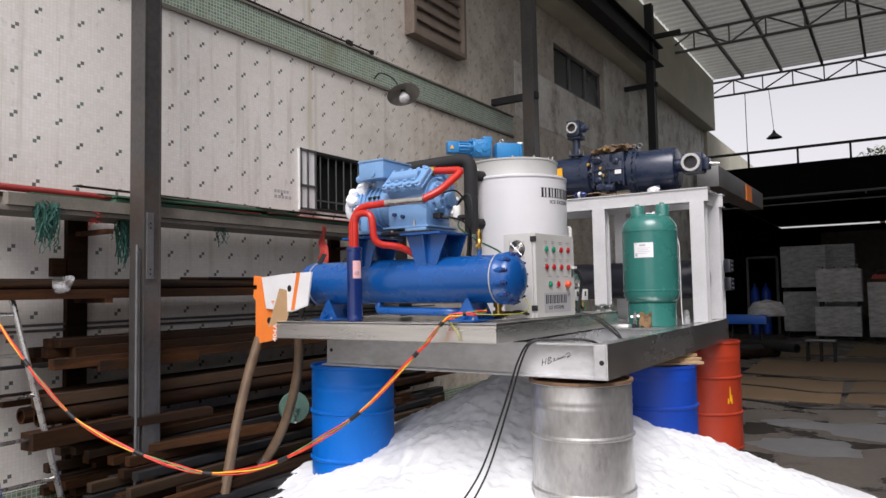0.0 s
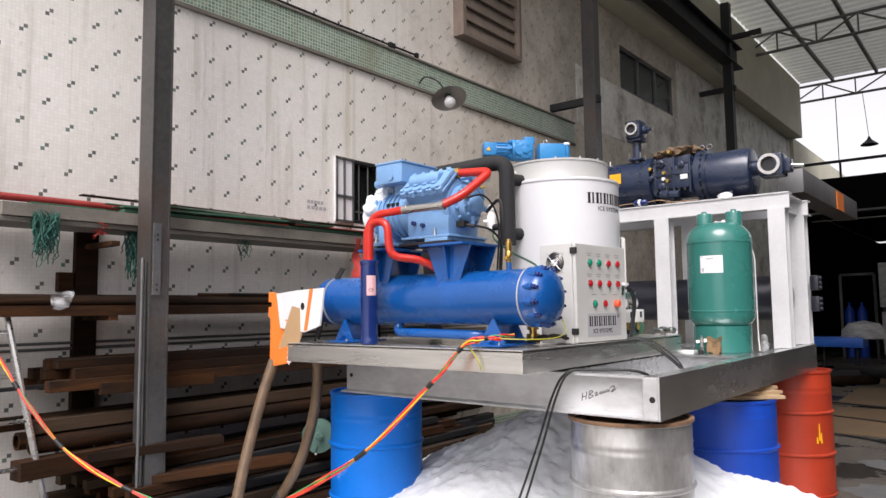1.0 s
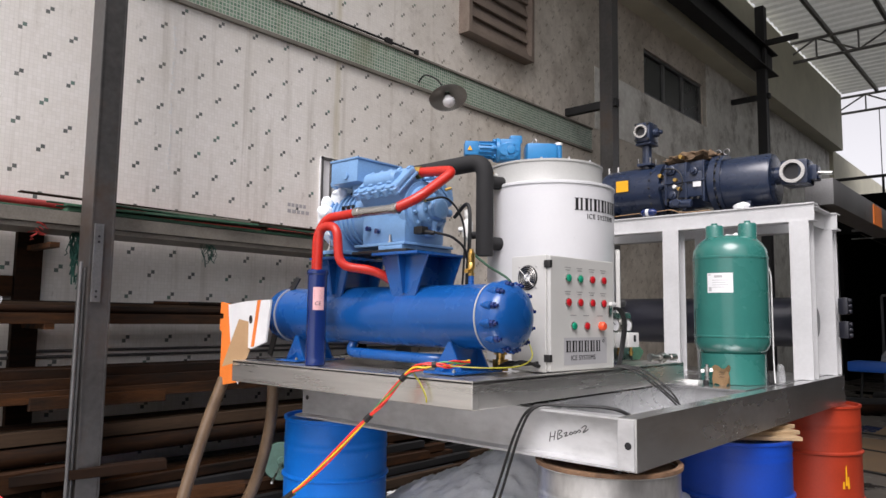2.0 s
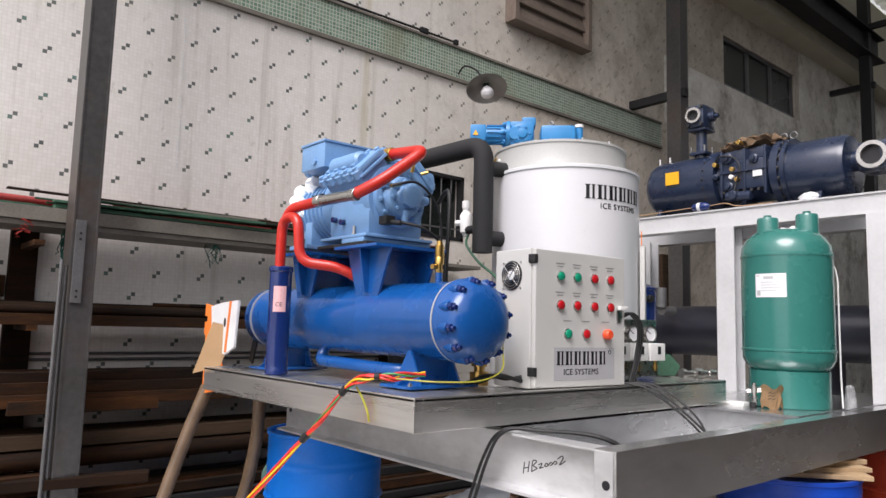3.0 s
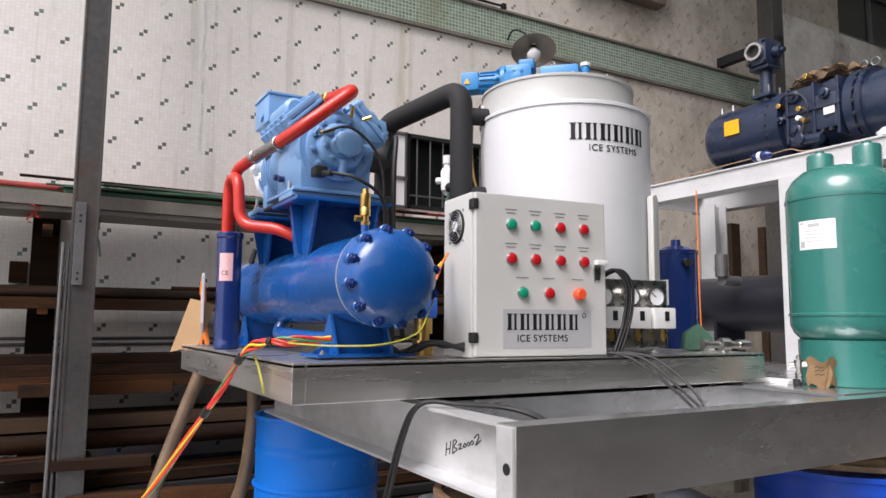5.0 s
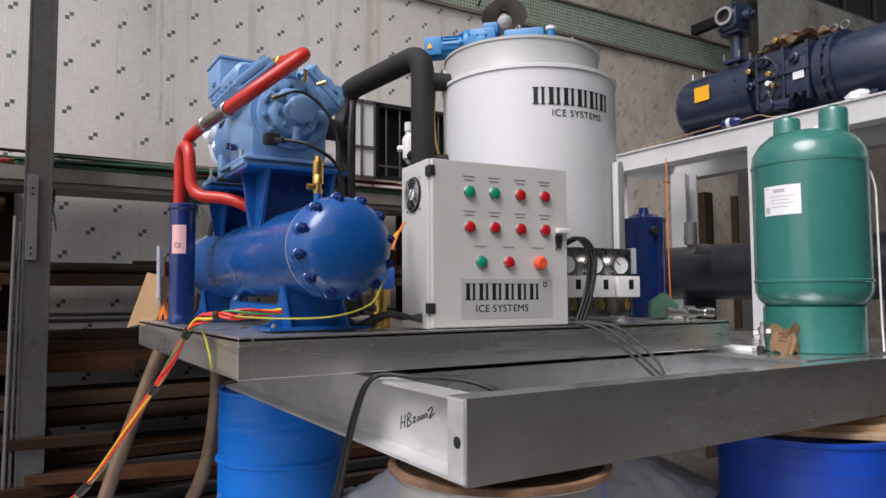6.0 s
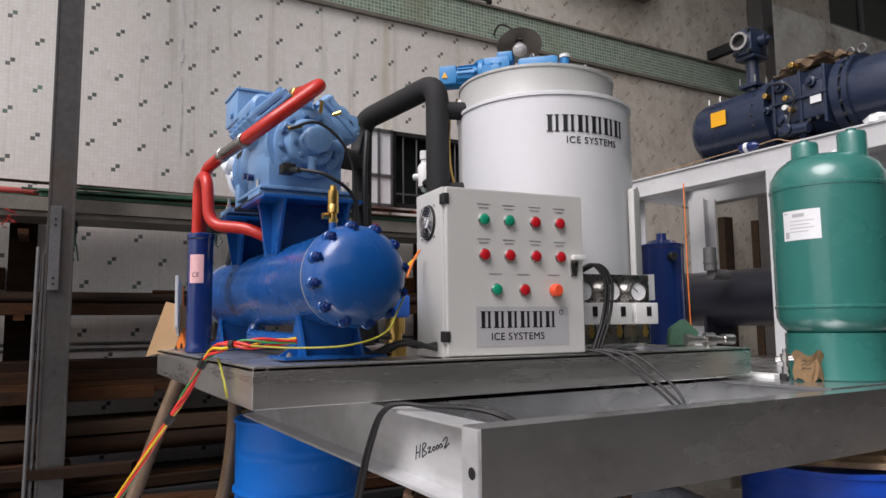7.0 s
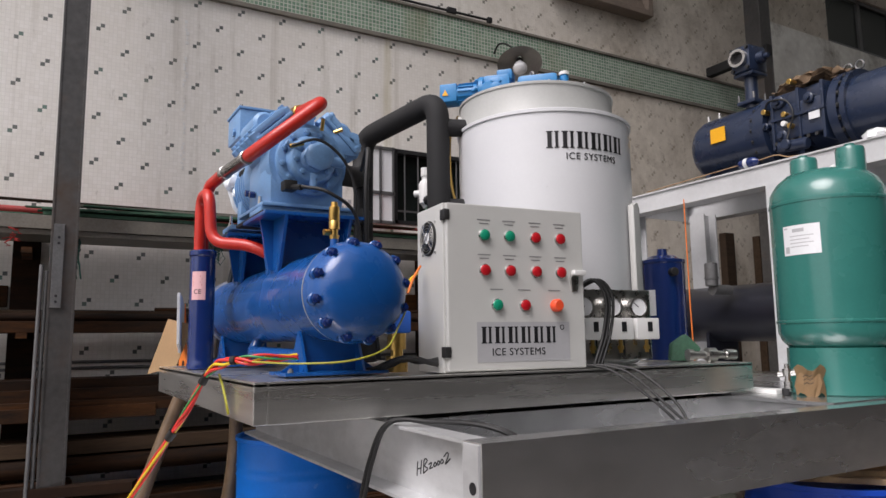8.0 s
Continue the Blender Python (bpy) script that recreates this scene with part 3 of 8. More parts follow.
# shutter folded back against the wall
sh = thing("window_shutter", (WX, 4.87, 2.2), "open steel window shutter faced with pale board", "shutter")
bm = B()
box(bm, WX, WX + 0.03, 4.76, 4.965, 2.2, 2.785, 0.004)
part("board", bm, "paper", sh, smooth=False)
for zz in (2.2, 2.42, 2.76):
    bm = B()
    box(bm, WX + 0.03, WX + 0.045, 4.755, 4.97, zz, zz + 0.022)
    part("rail", bm, "grey_steel", sh, smooth=False)
for yy in (4.755, 4.845, 4.95):
    bm = B()
    box(bm, WX + 0.03, WX + 0.045, yy, yy + 0.014, 2.2, 2.785)
    part("stile", bm, "grey_steel", sh, smooth=False)

# far window
w2 = thing("window_2", (WX, 12, 4.88), "dark three-light steel window high in the wall", "window")
w2["kind"] = "structure"
y0, y1, z0, z1 = WIN2
bm = B()
for k in range(4):
    yy = y0 + (y1 - y0 - 0.06) * k / 3
    box(bm, WX - 0.1, WX - 0.03, yy, yy + 0.06, z0, z1)
box(bm, WX - 0.1, WX - 0.03, y0, y1, z0, z0 + 0.05)
box(bm, WX - 0.1, WX - 0.03, y0, y1, z1 - 0.05, z1)
part("window_frame", bm, "grey_steel", w2, smooth=False)
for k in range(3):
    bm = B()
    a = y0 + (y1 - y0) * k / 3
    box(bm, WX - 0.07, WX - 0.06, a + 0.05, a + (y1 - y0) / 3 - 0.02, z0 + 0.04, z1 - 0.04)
    part("pane", bm, "shade_glass", w2, smooth=False)

# slatted vent
vent = thing("wall_vent", (WX, 7.15, 4.4), "weathered brown slatted vent box on the wall", "vent")
bm = B()
for a in ((6.51, 6.57, 4.40, 5.3), (7.63, 7.69, 4.40, 5.3), (6.57, 7.63, 4.40, 4.455), (6.57, 7.63, 5.25, 5.3)):
    box(bm, WX, WX + 0.14, *a, 0.006)
part("frame", bm, "vent_wood", vent, smooth=False)
for k in range(5):
    bm = B()
    zz = 4.47 + k * 0.156
    prism(bm, [(0.0, 0.0), (0.085, -0.012), (0.085, 0.008), (0.035, 0.15), (0.0, 0.15)], (WX + 0.01, 6.57, zz), (1, 0, 0), (0, 0, 1), -1.06)
    part("slat", bm, "vent_wood", vent, smooth=False)

# columns of the shed
def column(name, xa, xb, ya, yb, h, material, label):
    bm = B()
    t = 0.012
    box(bm, xa, xb, ya, ya + t, 0, h, 0.002)
    box(bm, xa, xb, yb - t, yb, 0, h, 0.002)
    box(bm, xa + 0.004, xa + 0.02, ya + t, yb - t, 0, h)
    box(bm, xb - 0.02, xb - 0.004, ya + t, yb - t, 0, h)
    return setting(name, bm, material, label, category="column")
column("column_1", -4.24, -4.085, 2.742, 2.868, 7.2, "column_steel", "grey rusting steel box column")
column("column_2", -4.195, -4.03, 8.53, 8.69, 7.3, "column_steel", "dark grey steel column")
column("column_3", -4.21, -4.05, 14.37, 14.53, 7.3, "dark_steel", "dark steel column")
bm = B()
box(bm, -4.25, -4.0, 3.0, 15.0, 6.1, 6.12)
box(bm, -4.14, -4.11, 3.0, 15.0, 6.12, 6.5)
box(bm, -4.25, -4.0, 3.0, 15.0, 6.5, 6.52)
setting("crane_beam", bm, "dark_steel", "dark steel beam between the columns", category="beam")
for k, (yy, zz) in enumerate(((8.6, 4.0), (14.45, 5.55), (14.45, 6.55))):
    bm = B()
    box(bm, WX, -4.0 if k < 2 else -3.5, yy - 0.04, yy + 0.04, zz, zz + 0.09)
    setting("wall_tie", bm, "dark_steel", "dark steel tie from wall to column", category="beam")
bm = B()
box(bm, WX, -4.2, 2.83, 2.89, 4.28, 4.36)
setting("wall_tie", bm, "dark_steel", "dark steel tie from wall to column", category="beam")

# roof of the far bay: corrugated sheet on purlins and trusses
# RY0 extends the roof nearer than is visible, to shade wall and stand
RX0, RX1, RY0, RY1 = -4.70, 5.0, 5.0, 22.4
bm = B()
n = 236
prev = None
for i in range(n + 1):
    yy = RY0 + (RY1 - RY0) * i / n
    zz = 7.72 + (0.035 if (i // 2) % 2 else 0.0)
    row = [bm.verts.new((x, yy, zz)) for x in (RX0 + 0.22, RX1)]
    if prev:
        bm.faces.new((prev[0], prev[1], row[1], row[0]))
    prev = row
setting("ceiling", bm, "roof_sheet", "grey corrugated metal roof sheets", category="roof")
bm = B()
box(bm, RX0, RX0 + 0.21, RY0, RY1, 7.70, 7.71)
setting("rooflight", bm, "roof_clear", "pale translucent strip along the roof edge", category="roof")
for k in range(9):
    x = RX0 + 1.03 + k * 1.05
    bm = B()
    box(bm, x, x + 0.06, RY0, RY1, 7.60, 7.70)
    setting("purlin", bm, "truss_steel", "thin steel purlin under the roof", category="beam")
def truss(yy):
    bm = B()
    za, zb = 7.14, 7.58
    cyl(bm, (RX0, yy, zb), (RX1, yy, zb), 0.035, 6)
    cyl(bm, (RX0, yy, za), (RX1, yy, za), 0.035, 6)
    x, up = RX0, True
    while x < RX1 - 1:
        cyl(bm, (x, yy, za if up else zb), (x + 0.8, yy, zb if up else za), 0.022, 6)
        cyl(bm, (x, yy, za), (x, yy, zb), 0.02, 6)
        x, up = x + 0.8, not up
    setting("roof_truss", bm, "truss_steel", "light steel lattice truss", category="truss")
for yy in (5.2, 8.6, 12.5, 17.4, 22.3):
    truss(yy)

# out of view: added to keep side light off the machine's east faces
bm = B()
box(bm, 5.0, 5.2, -8.0, 3.5, 0, 3.6)
box(bm, 5.0, 5.2, 3.5, 24.5, 0, 8.0)
setting("wall_shed_east", bm, "block_wall", "unseen plain grey wall added to the east to hold back light", category="wall")

# far building: open bay with a deck and railing, its shade painted near-black
FY = 20.4
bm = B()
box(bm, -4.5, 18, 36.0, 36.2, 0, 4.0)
setting("wall_north", bm, "shade_black", "back wall of the far bay, near-black in place of shade", category="wall")
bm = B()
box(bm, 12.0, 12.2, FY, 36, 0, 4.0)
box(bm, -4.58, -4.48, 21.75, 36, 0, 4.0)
setting("wall_east", bm, "shade_black", "side wall of the far bay, near-black in place of shade", category="wall")
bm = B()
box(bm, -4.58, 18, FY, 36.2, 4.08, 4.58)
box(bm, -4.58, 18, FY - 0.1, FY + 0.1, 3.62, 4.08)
setting("deck", bm, "shade_black", "deck over the far bay, near-black in place of shade", category="deck")
bm = B()
cyl(bm, (-3.9, FY - 0.4, 3.66), (18, FY - 0.4, 3.80), 0.03, 8)
cyl(bm, (-3.9, FY - 0.45, 3.46), (18, FY - 0.45, 3.58), 0.02, 8)
for x in (-3.4, -0.6, 2.2, 5.0):
    box(bm, x, x + 0.03, FY - 0.46, FY - 0.1, 3.62, 3.68)
setting("deck_pipe", bm, "grey_steel", "grey pipes under the deck edge", category="pipe")
rail = thing("deck_railing", (0, FY, 4.58), "dark steel railing along the deck edge", "railing")
bm = B()
box(bm, -4.55, 18, FY - 0.02, FY + 0.02, 4.95, 5.02)
part("top_rail", bm, "dark_steel", rail, smooth=False)
for k in range(15):
    x = -4.5 + k * 1.2
    bm = B()
    box(bm, x, x + 0.05, FY - 0.02, FY + 0.02, 4.58, 4.95)
    part("post", bm, "dark_steel", rail, smooth=False)

# ---- the machine on its frame ----
ZB, ZT = 0.932, 1.12      # channel frame, bottom and top
FX0, FX1, FY0, FY1 = -3.30, -1.30, 3.55, 6.64

fr = thing("channel_frame", (-2.3, 5.1, ZB), "galvanised steel channel frame resting on drums", "steel frame")
def channel(bm, p, q, zb, zt, side, wide=0.07, t=0.009):
    """A C-channel from p to q (x, y), its web on the line and its flanges reaching to one side."""
    p, q = Vector((*p, 0)), Vector((*q, 0))
    d = (q - p).normalized()
    n = Vector((-d.y, d.x, 0)) * side
    L = (q - p).length
    prof = [(0, zb), (wide, zb), (wide, zb + t), (t, zb + t * 1.6), (t, zt - t * 1.6), (wide, zt - t), (wide, zt), (0, zt)]
    a = [bm.verts.new(p + n * u + Vector((0, 0, w))) for u, w in prof]
    b = [bm.verts.new(x.co + d * L) for x in a]
    bm.faces.new(a[::-1]), bm.faces.new(b)
    for i in range(len(a)):
        j = (i + 1) % len(a)
        bm.faces.new((a[i], a[j], b[j], b[i]))
bm = B(); channel(bm, (FX1 - 0.075, FY0 + 0.062), (FX0, FY0 + 0.062), ZB, ZT, 1, 0.06)
part("front_beam", bm, "galv_lit", fr, "galvanised beam with pale zinc mottling, lightened for its lit side", smooth=False)
bm = B(); channel(bm, (FX1, FY0), (FX1, FY1), ZB, ZT, 1, 0.075)
part("side_beam", bm, "galv", fr, "galvanised channel beam", smooth=False)
bm = B(); channel(bm, (FX0, FY0 + 0.07), (FX0, FY1), ZB, ZT, -1, 0.07)
part("side_beam", bm, "galv", fr, smooth=False)
bm = B(); channel(bm, (FX0, FY1), (FX1 - 0.01, FY1), ZB, ZT, -1, 0.07)
part("rear_beam", bm, "galv", fr, smooth=False)
bm = B(); channel(bm, (-1.80, FY0 + 0.08), (-1.80, 6.5), ZB, ZT, 1, 0.07)
part("inner_beam", bm, "galv", fr, smooth=False)
for yy in (4.95, 5.7):
    bm = B(); channel(bm, (FX0 + 0.02, yy), (FX1 - 0.01, yy), ZB, ZT - 0.012, 1, 0.06)
    part("cross_beam", bm, "galv", fr, smooth=False)
bm = B(); box(bm, FX1 - 0.074, FX1 - 0.0095, FY0 - 0.004, FY0 + 0.006, ZB + 0.004, ZT - 0.004, 0.002)
part("end_plate", bm, "galv_lit", fr, "bright galvanised end plate with a bolt hole", smooth=False)
# black discs on uncut steel stand in for the shade inside the holes
bm = B(); cyl(bm, (FX1 - 0.032, FY0 - 0.0055, 1.023), (FX1 - 0.032, FY0 + 0.004, 1.023), 0.0135, 18)
part("bolt_hole", bm, "black_print", fr)
bm = B(); cyl(bm, (FX1 + 0.003, FY1 - 0.045, 1.03), (FX1 - 0.002, FY1 - 0.045, 1.03), 0.016, 18)
part("bolt_hole", bm, "black_print", fr)
bm = B(); cyl(bm, (FX0 + 0.04, FY0 + 0.05, 1.03), (FX0 + 0.04, FY0 + 0.07, 1.03), 0.012, 18)
part("bolt_hole", bm, "black_print", fr)
bm = B(); box(bm, -3.25, FX1 - 0.08, 4.93, 6.6, ZT - 0.008, ZT + 0.004)
part("deck_plate", bm, "galv", fr, "galvanised deck plate", smooth=False)
bm = B(); box(bm, -3.25, FX1 - 0.02, FY0 + 0.1, 4.93, ZB + 0.004, ZB + 0.012)
part("bottom_plate", bm, "galv", fr, smooth=False)
PEN = ([(0.0, 0.0), (0.004, 0.048)], [(0.001, 0.022), (0.018, 0.026)], [(0.017, 0.006), (0.022, 0.052)], [(0.030, 0.006), (0.034, 0.052), (0.048, 0.050), (0.036, 0.032), (0.050, 0.022), (0.031, 0.008)],
       [(0.055, 0.036), (0.066, 0.042), (0.064, 0.032), (0.058, 0.022), (0.072, 0.026)], [(0.075, 0.030), (0.082, 0.042), (0.088, 0.034), (0.080, 0.028), (0.076, 0.034)],
       [(0.090, 0.034), (0.097, 0.046), (0.103, 0.038), (0.095, 0.032)], [(0.104, 0.038), (0.111, 0.050), (0.118, 0.042), (0.110, 0.036)], [(0.120, 0.058), (0.134, 0.070), (0.138, 0.060), (0.126, 0.034), (0.146, 0.050)])
for stroke in PEN:
    bm = B(); sweep(bm, spline([(-1.70 + 1.2 * u, FY0 + 0.0525, 0.988 + 0.75 * w + 0.2 * u) for u, w in stroke], 4), 0.0018, 6)
    part("pen_stroke", bm, "black_print", fr, smooth=False)

# stainless tray
TX0, TX1, TY0, TY1, TZ0, TZ1 = -3.345, -1.757, 3.185, 5.05, 1.137, 1.243
tray = thing("drip_tray", (-2.55, 4.1, TZ0), "shallow stainless steel tray lying on the channel frame", "tray")
bm = B()
box(bm, TX0, TX1, TY0, TY1, TZ1 - 0.012, TZ1 - 0.006)
part("pan", bm, "stainless", tray, smooth=False)
for nm, a in (("front_rim", (TX0, TX1, TY0, TY0 + 0.035)), ("rear_rim", (TX0, TX1, TY1 - 0.035, TY1)), ("side_rim", (TX0, TX0 + 0.035, TY0 + 0.035, TY1 - 0.035)), ("side_rim", (TX1 - 0.035, TX1, TY0 + 0.035, TY1 - 0.035))):
    bm = B(); box(bm, *a, TZ0, TZ1, 0.003)
    part(nm, bm, "stainless", tray, smooth=False)
bm = B()
box(bm, -3.25, -1.9, 3.65, 4.9, ZT, TZ0 + 0.095)
part("packing", bm, "dark_steel", tray, smooth=False)

# shell-and-tube condenser
CY, CZ, CR = 3.49, 1.478, 0.137
cond = thing("condenser", (-2.6, CY, TZ1), "bright blue horizontal shell condenser with bolted end caps on the tray", "pressure vessel")
bm = B()
lathe(bm, (-3.24, CY, CZ), (1, 0, 0), [(0, CR), (1.36, CR)], 48)
part("shell", bm, "blue_shell", cond)
def end_cap(x, d, bolts=12):
    bm = B()
    lathe(bm, (x, CY, CZ), (d, 0, 0), [(0.0, CR), (0.0, CR + 0.008), (0.012, CR + 0.009), (0.02, CR + 0.004), (0.06, CR + 0.002), (0.082, CR - 0.005), (0.10, CR - 0.019), (0.114, CR - 0.042), (0.124, CR - 0.075), (0.130, 0.03), (0.131, 0)], 48)
    cap = part("end_cap", bm, "blue_shell", cond)
    for k in range(bolts):
        a = 2 * math.pi * (k + 0.35) / 12
        c, s = math.cos(a), math.sin(a)
        o = Vector((x + d * 0.055, CY + c * (CR - 0.004), CZ + s * (CR - 0.004)))
        bm = B()
        lathe(bm, o - Vector((d * 0.04, 0, 0)), (d, 0, 0), [(0, 0.008), (0.03, 0.017), (0.05, 0.019), (0.053, 0.016), (0.053, 0.0)], 12, True)
        lug = part("bolt_lug", bm, "blue_shell", cap)
        bm = B()
        lathe(bm, o + Vector((d * 0.014, 0, 0)), (d, 0, 0), [(0, 0.0145), (0.016, 0.0145), (0.018, 0.010), (0.018, 0.008), (0.03, 0.0075), (0.03, 0)], 6)
        part("bolt", bm, "navy_gloss", lug, "dark bolt")
end_cap(-1.88, 1)
end_cap(-3.235, -1, 0)
for x in (-1.882, -3.23):
    bm = B()
    lathe(bm, (x, CY, CZ), (1, 0, 0), [(-0.008, CR + 0.001), (-0.008, CR + 0.0075), (0.0, CR + 0.0085), (0.0, CR)], 48, False)
    part("flange_seam", bm, "label_grey", cond, "pale worn flange seam")
for x in (-3.10, -2.06):
    bm = B()
    prism(bm, [(-0.15, 0), (0.15, 0), (0.15, 0.012), (0.09, 0.05), (0.085, 0.16), (-0.085, 0.16), (-0.09, 0.05), (-0.15, 0.012)], (x, CY, TZ1), (0, 1, 0), (0, 0, 1), 0.012)
    box(bm, x - 0.08, x + 0.09, CY - 0.16, CY + 0.16, TZ1, TZ1 + 0.01, 0.002)
    for yy in (CY - 0.09, CY + 0.09):
        prism(bm, [(-0.075, 0.01), (0.075, 0.01), (0.012, 0.13), (0.0, 0.13)], (x, yy, TZ1), (1, 0, 0), (0, 0, 1), 0.008)
    ft = part("foot", bm, "blue_shell", cond)
    for yy in (CY - 0.14, CY + 0.14):
        bm = B(); lathe(bm, (x + 0.07, yy, TZ1 + 0.01), (0, 0, 1), [(0, 0.009), (0.007, 0.009), (0.007, 0.005), (0.012, 0.005), (0.012, 0)], 8)
        part("bolt", bm, "steel_bright", ft, "zinc bolt")
bm = B(); sweep(bm, rounded([(-2.72, CY - 0.03, CZ - 0.12), (-2.72, CY - 0.06, TZ1 + 0.06), (-2.2, CY - 0.05, TZ1 + 0.05), (-2.12, CY + 0.05, TZ1 + 0.05)], 0.05), 0.024, 14)
part("drain_pipe", bm, "blue_shell", cond)
bm = B(); cyl(bm, (-2.02, CY, CZ + CR - 0.01), (-2.02, CY, CZ + CR + 0.035), 0.013, 12)
part("port", bm, "blue_shell", cond)
rv = thing("relief_valve", (-2.02, CY, CZ + CR + 0.035), "brass relief valve on the blue shell", "valve")
bm = B(); lathe(bm, (-2.02, CY, CZ + CR + 0.035), (0, 0, 1), [(0, 0.013), (0.012, 0.016), (0.012, 0.011), (0.03, 0.011), (0.03, 0.017), (0.055, 0.017), (0.057, 0.0155), (0.06, 0.017), (0.10, 0.016), (0.103, 0.011), (0.115, 0.010), (0.118, 0)], 16)
part("body", bm, "brass", rv)
bm = B(); cyl(bm, (-2.02, CY - 0.012, CZ + CR + 0.055), (-2.02, CY - 0.034, CZ + CR + 0.055), 0.010, 10)
part("outlet", bm, "brass", rv)

# saddles that carry the compressor
PZ = 1.775                # underside of the compressor feet
sad = thing("compressor_bracket", (-2.52, CY, CZ + CR), "blue welded bracket between condenser and compressor", "bracket")
for x, w in ((-2.80, 0.15), (-2.32, 0.19)):
    bm = B()
    hz = CZ + CR * 0.55
    prism(bm, [(-w * 0.35, hz), (w * 0.35, hz), (w * 0.75, PZ - 0.03), (-w * 0.75, PZ - 0.03)], (x, CY - 0.105, 0), (1, 0, 0), (0, 0, 1), -0.01)
    prism(bm, [(-w * 0.35, hz), (w * 0.35, hz), (w * 0.75, PZ - 0.03), (-w * 0.75, PZ - 0.03)], (x, CY + 0.115, 0), (1, 0, 0), (0, 0, 1), -0.01)
    prism(bm, [(-0.12, CZ + 0.1), (0.12, CZ + 0.1), (0.15, PZ - 0.03), (-0.15, PZ - 0.03)], (x, CY, 0), (0, 1, 0), (0, 0, 1), 0.01)
    box(bm, x - w * 0.75, x + w * 0.75, CY - 0.17, CY + 0.17, PZ - 0.03, PZ - 0.018, 0.002)
    part("saddle", bm, "blue_shell", sad)

# ---- evaporator drum ----
EX, EY, ER = -2.29, 4.515, 0.352
EZ0, EZ1, EZ2 = TZ1, 2.188, 2.312
ev = thing("ice_drum", (EX, EY, EZ0), "tall white insulated ice evaporator drum standing on the tray", "machine drum")
bm = B()
lathe(bm, (EX, EY, EZ0), (0, 0, 1), [(0, ER - 0.01), (0.01, ER), (EZ1 - EZ0 - 0.012, ER), (EZ1 - EZ0 - 0.012, ER + 0.006), (EZ1 - EZ0, ER + 0.006), (EZ1 - EZ0 + 0.004, ER), (EZ1 - EZ0 + 0.004, 0.2)], 72)
part("jacket", bm, "white_paint", ev)
KX, KY, KR = EX - 0.018, EY - 0.021, 0.316
bm = B()
lathe(bm, (KX, KY, EZ1), (0, 0, 1), [(0, KR), (0.006, KR + 0.004), (0.012, KR), (EZ2 - EZ1 - 0.016, KR), (EZ2 - EZ1 - 0.012, KR + 0.005), (EZ2 - EZ1 - 0.003, KR + 0.005), (EZ2 - EZ1, KR), (EZ2 - EZ1, 0)], 72)
part("upper_ring", bm, "ring_paint", ev, "cream-grey upper ring with a rolled rim")
bm = B()
lathe(bm, (KX + 0.02, KY + 0.05, EZ2), (0, 0, 1), [(0, KR - 0.05), (0.014, KR - 0.05), (0.016, KR - 0.056), (0.016, 0)], 64)
part("top_plate", bm, "ring_paint", ev)
for k in range(10):
    a = 2 * math.pi * k / 10
    bm = B(); lathe(bm, (KX + 0.02 + math.cos(a) * (KR - 0.075), KY + 0.05 + math.sin(a) * (KR - 0.075), EZ2 + 0.016), (0, 0, 1), [(0, 0.011), (0.008, 0.011), (0.008, 0.006), (0.016, 0.006), (0.016, 0)], 8)
    part("lid_bolt", bm, "steel_bright", ev, "zinc bolt")
bm = B()
cyl(bm, (KX - 0.127, KY - 0.286, EZ1 + 0.06), (KX - 0.134, KY - 0.300, EZ1 + 0.06), 0.016, 14)
part("plug", bm, "cabinet_paint", ev)
bm = B()
prism(bm, [(0, 0), (0.06, 0), (0.06, 0.5), (0.0, 0.52), (-0.03, 0.5), (-0.03, 0.03)], (EX + 0.30, EY + 0.19, EZ0 + 0.10), (0.5, -0.86, 0), (0, 0, 1), -0.025, 0.008)
part("side_cover", bm, "cabinet_paint", ev, "narrow off-white cover on the drum side")
# emblem: letter-sized plain shapes and the line below
def wrap_at(az, z, r=ER + 0.0012):
    def f(co):
        a = az + co.x / r
        rr = r + co.z
        return Vector((EX + math.cos(a) * rr, EY + math.sin(a) * rr, z + co.y))
    return f
LA = math.radians(-36.0)
STEMS = ((0.08, 0.36, 0.06, 0.94), (0.0, 0.44, 0.0, 0.06), (0.0, 0.44, 0.94, 1.0), (0.60, 0.78, 0.06, 0.94), (0.54, 0.84, 0.0, 0.06), (0.54, 0.84, 0.94, 1.0))
def curved_block(w, h, f, x0, y0):
    bm = B()
    n = 4
    def slab(xa, xb, ya, yb):
        g = [[bm.verts.new(f(Vector((xa + (xb - xa) * i / n, yy, zz)))) for i in range(n + 1)] for yy, zz in ((ya, 0), (yb, 0), (yb, 0.0012), (ya, 0.0012))]
        for k in range(4):
            p, q = g[k], g[(k + 1) % 4]
            for i in range(n):
                bm.faces.new((p[i], p[i + 1], q[i + 1], q[i]))
    for u0, u1, v0, v1 in STEMS:
        slab(x0 + w * u0, x0 + w * u1, y0 + h * v0, y0 + h * v1)
    return bm
fw = wrap_at(LA, 0)
for k in range(6):
    bm = curved_block(0.056, 0.064, fw, k * 0.0575, 2.036)
    part("emblem_block", bm, "black_print", ev, smooth=False)
letters("ICE SYSTEMS", 0.036, "black_print", ev, None, (1, 0, 0), (0, 1, 0), "lettering", spacing=1.12, wrap=wrap_at(LA + 0.20, 1.994))

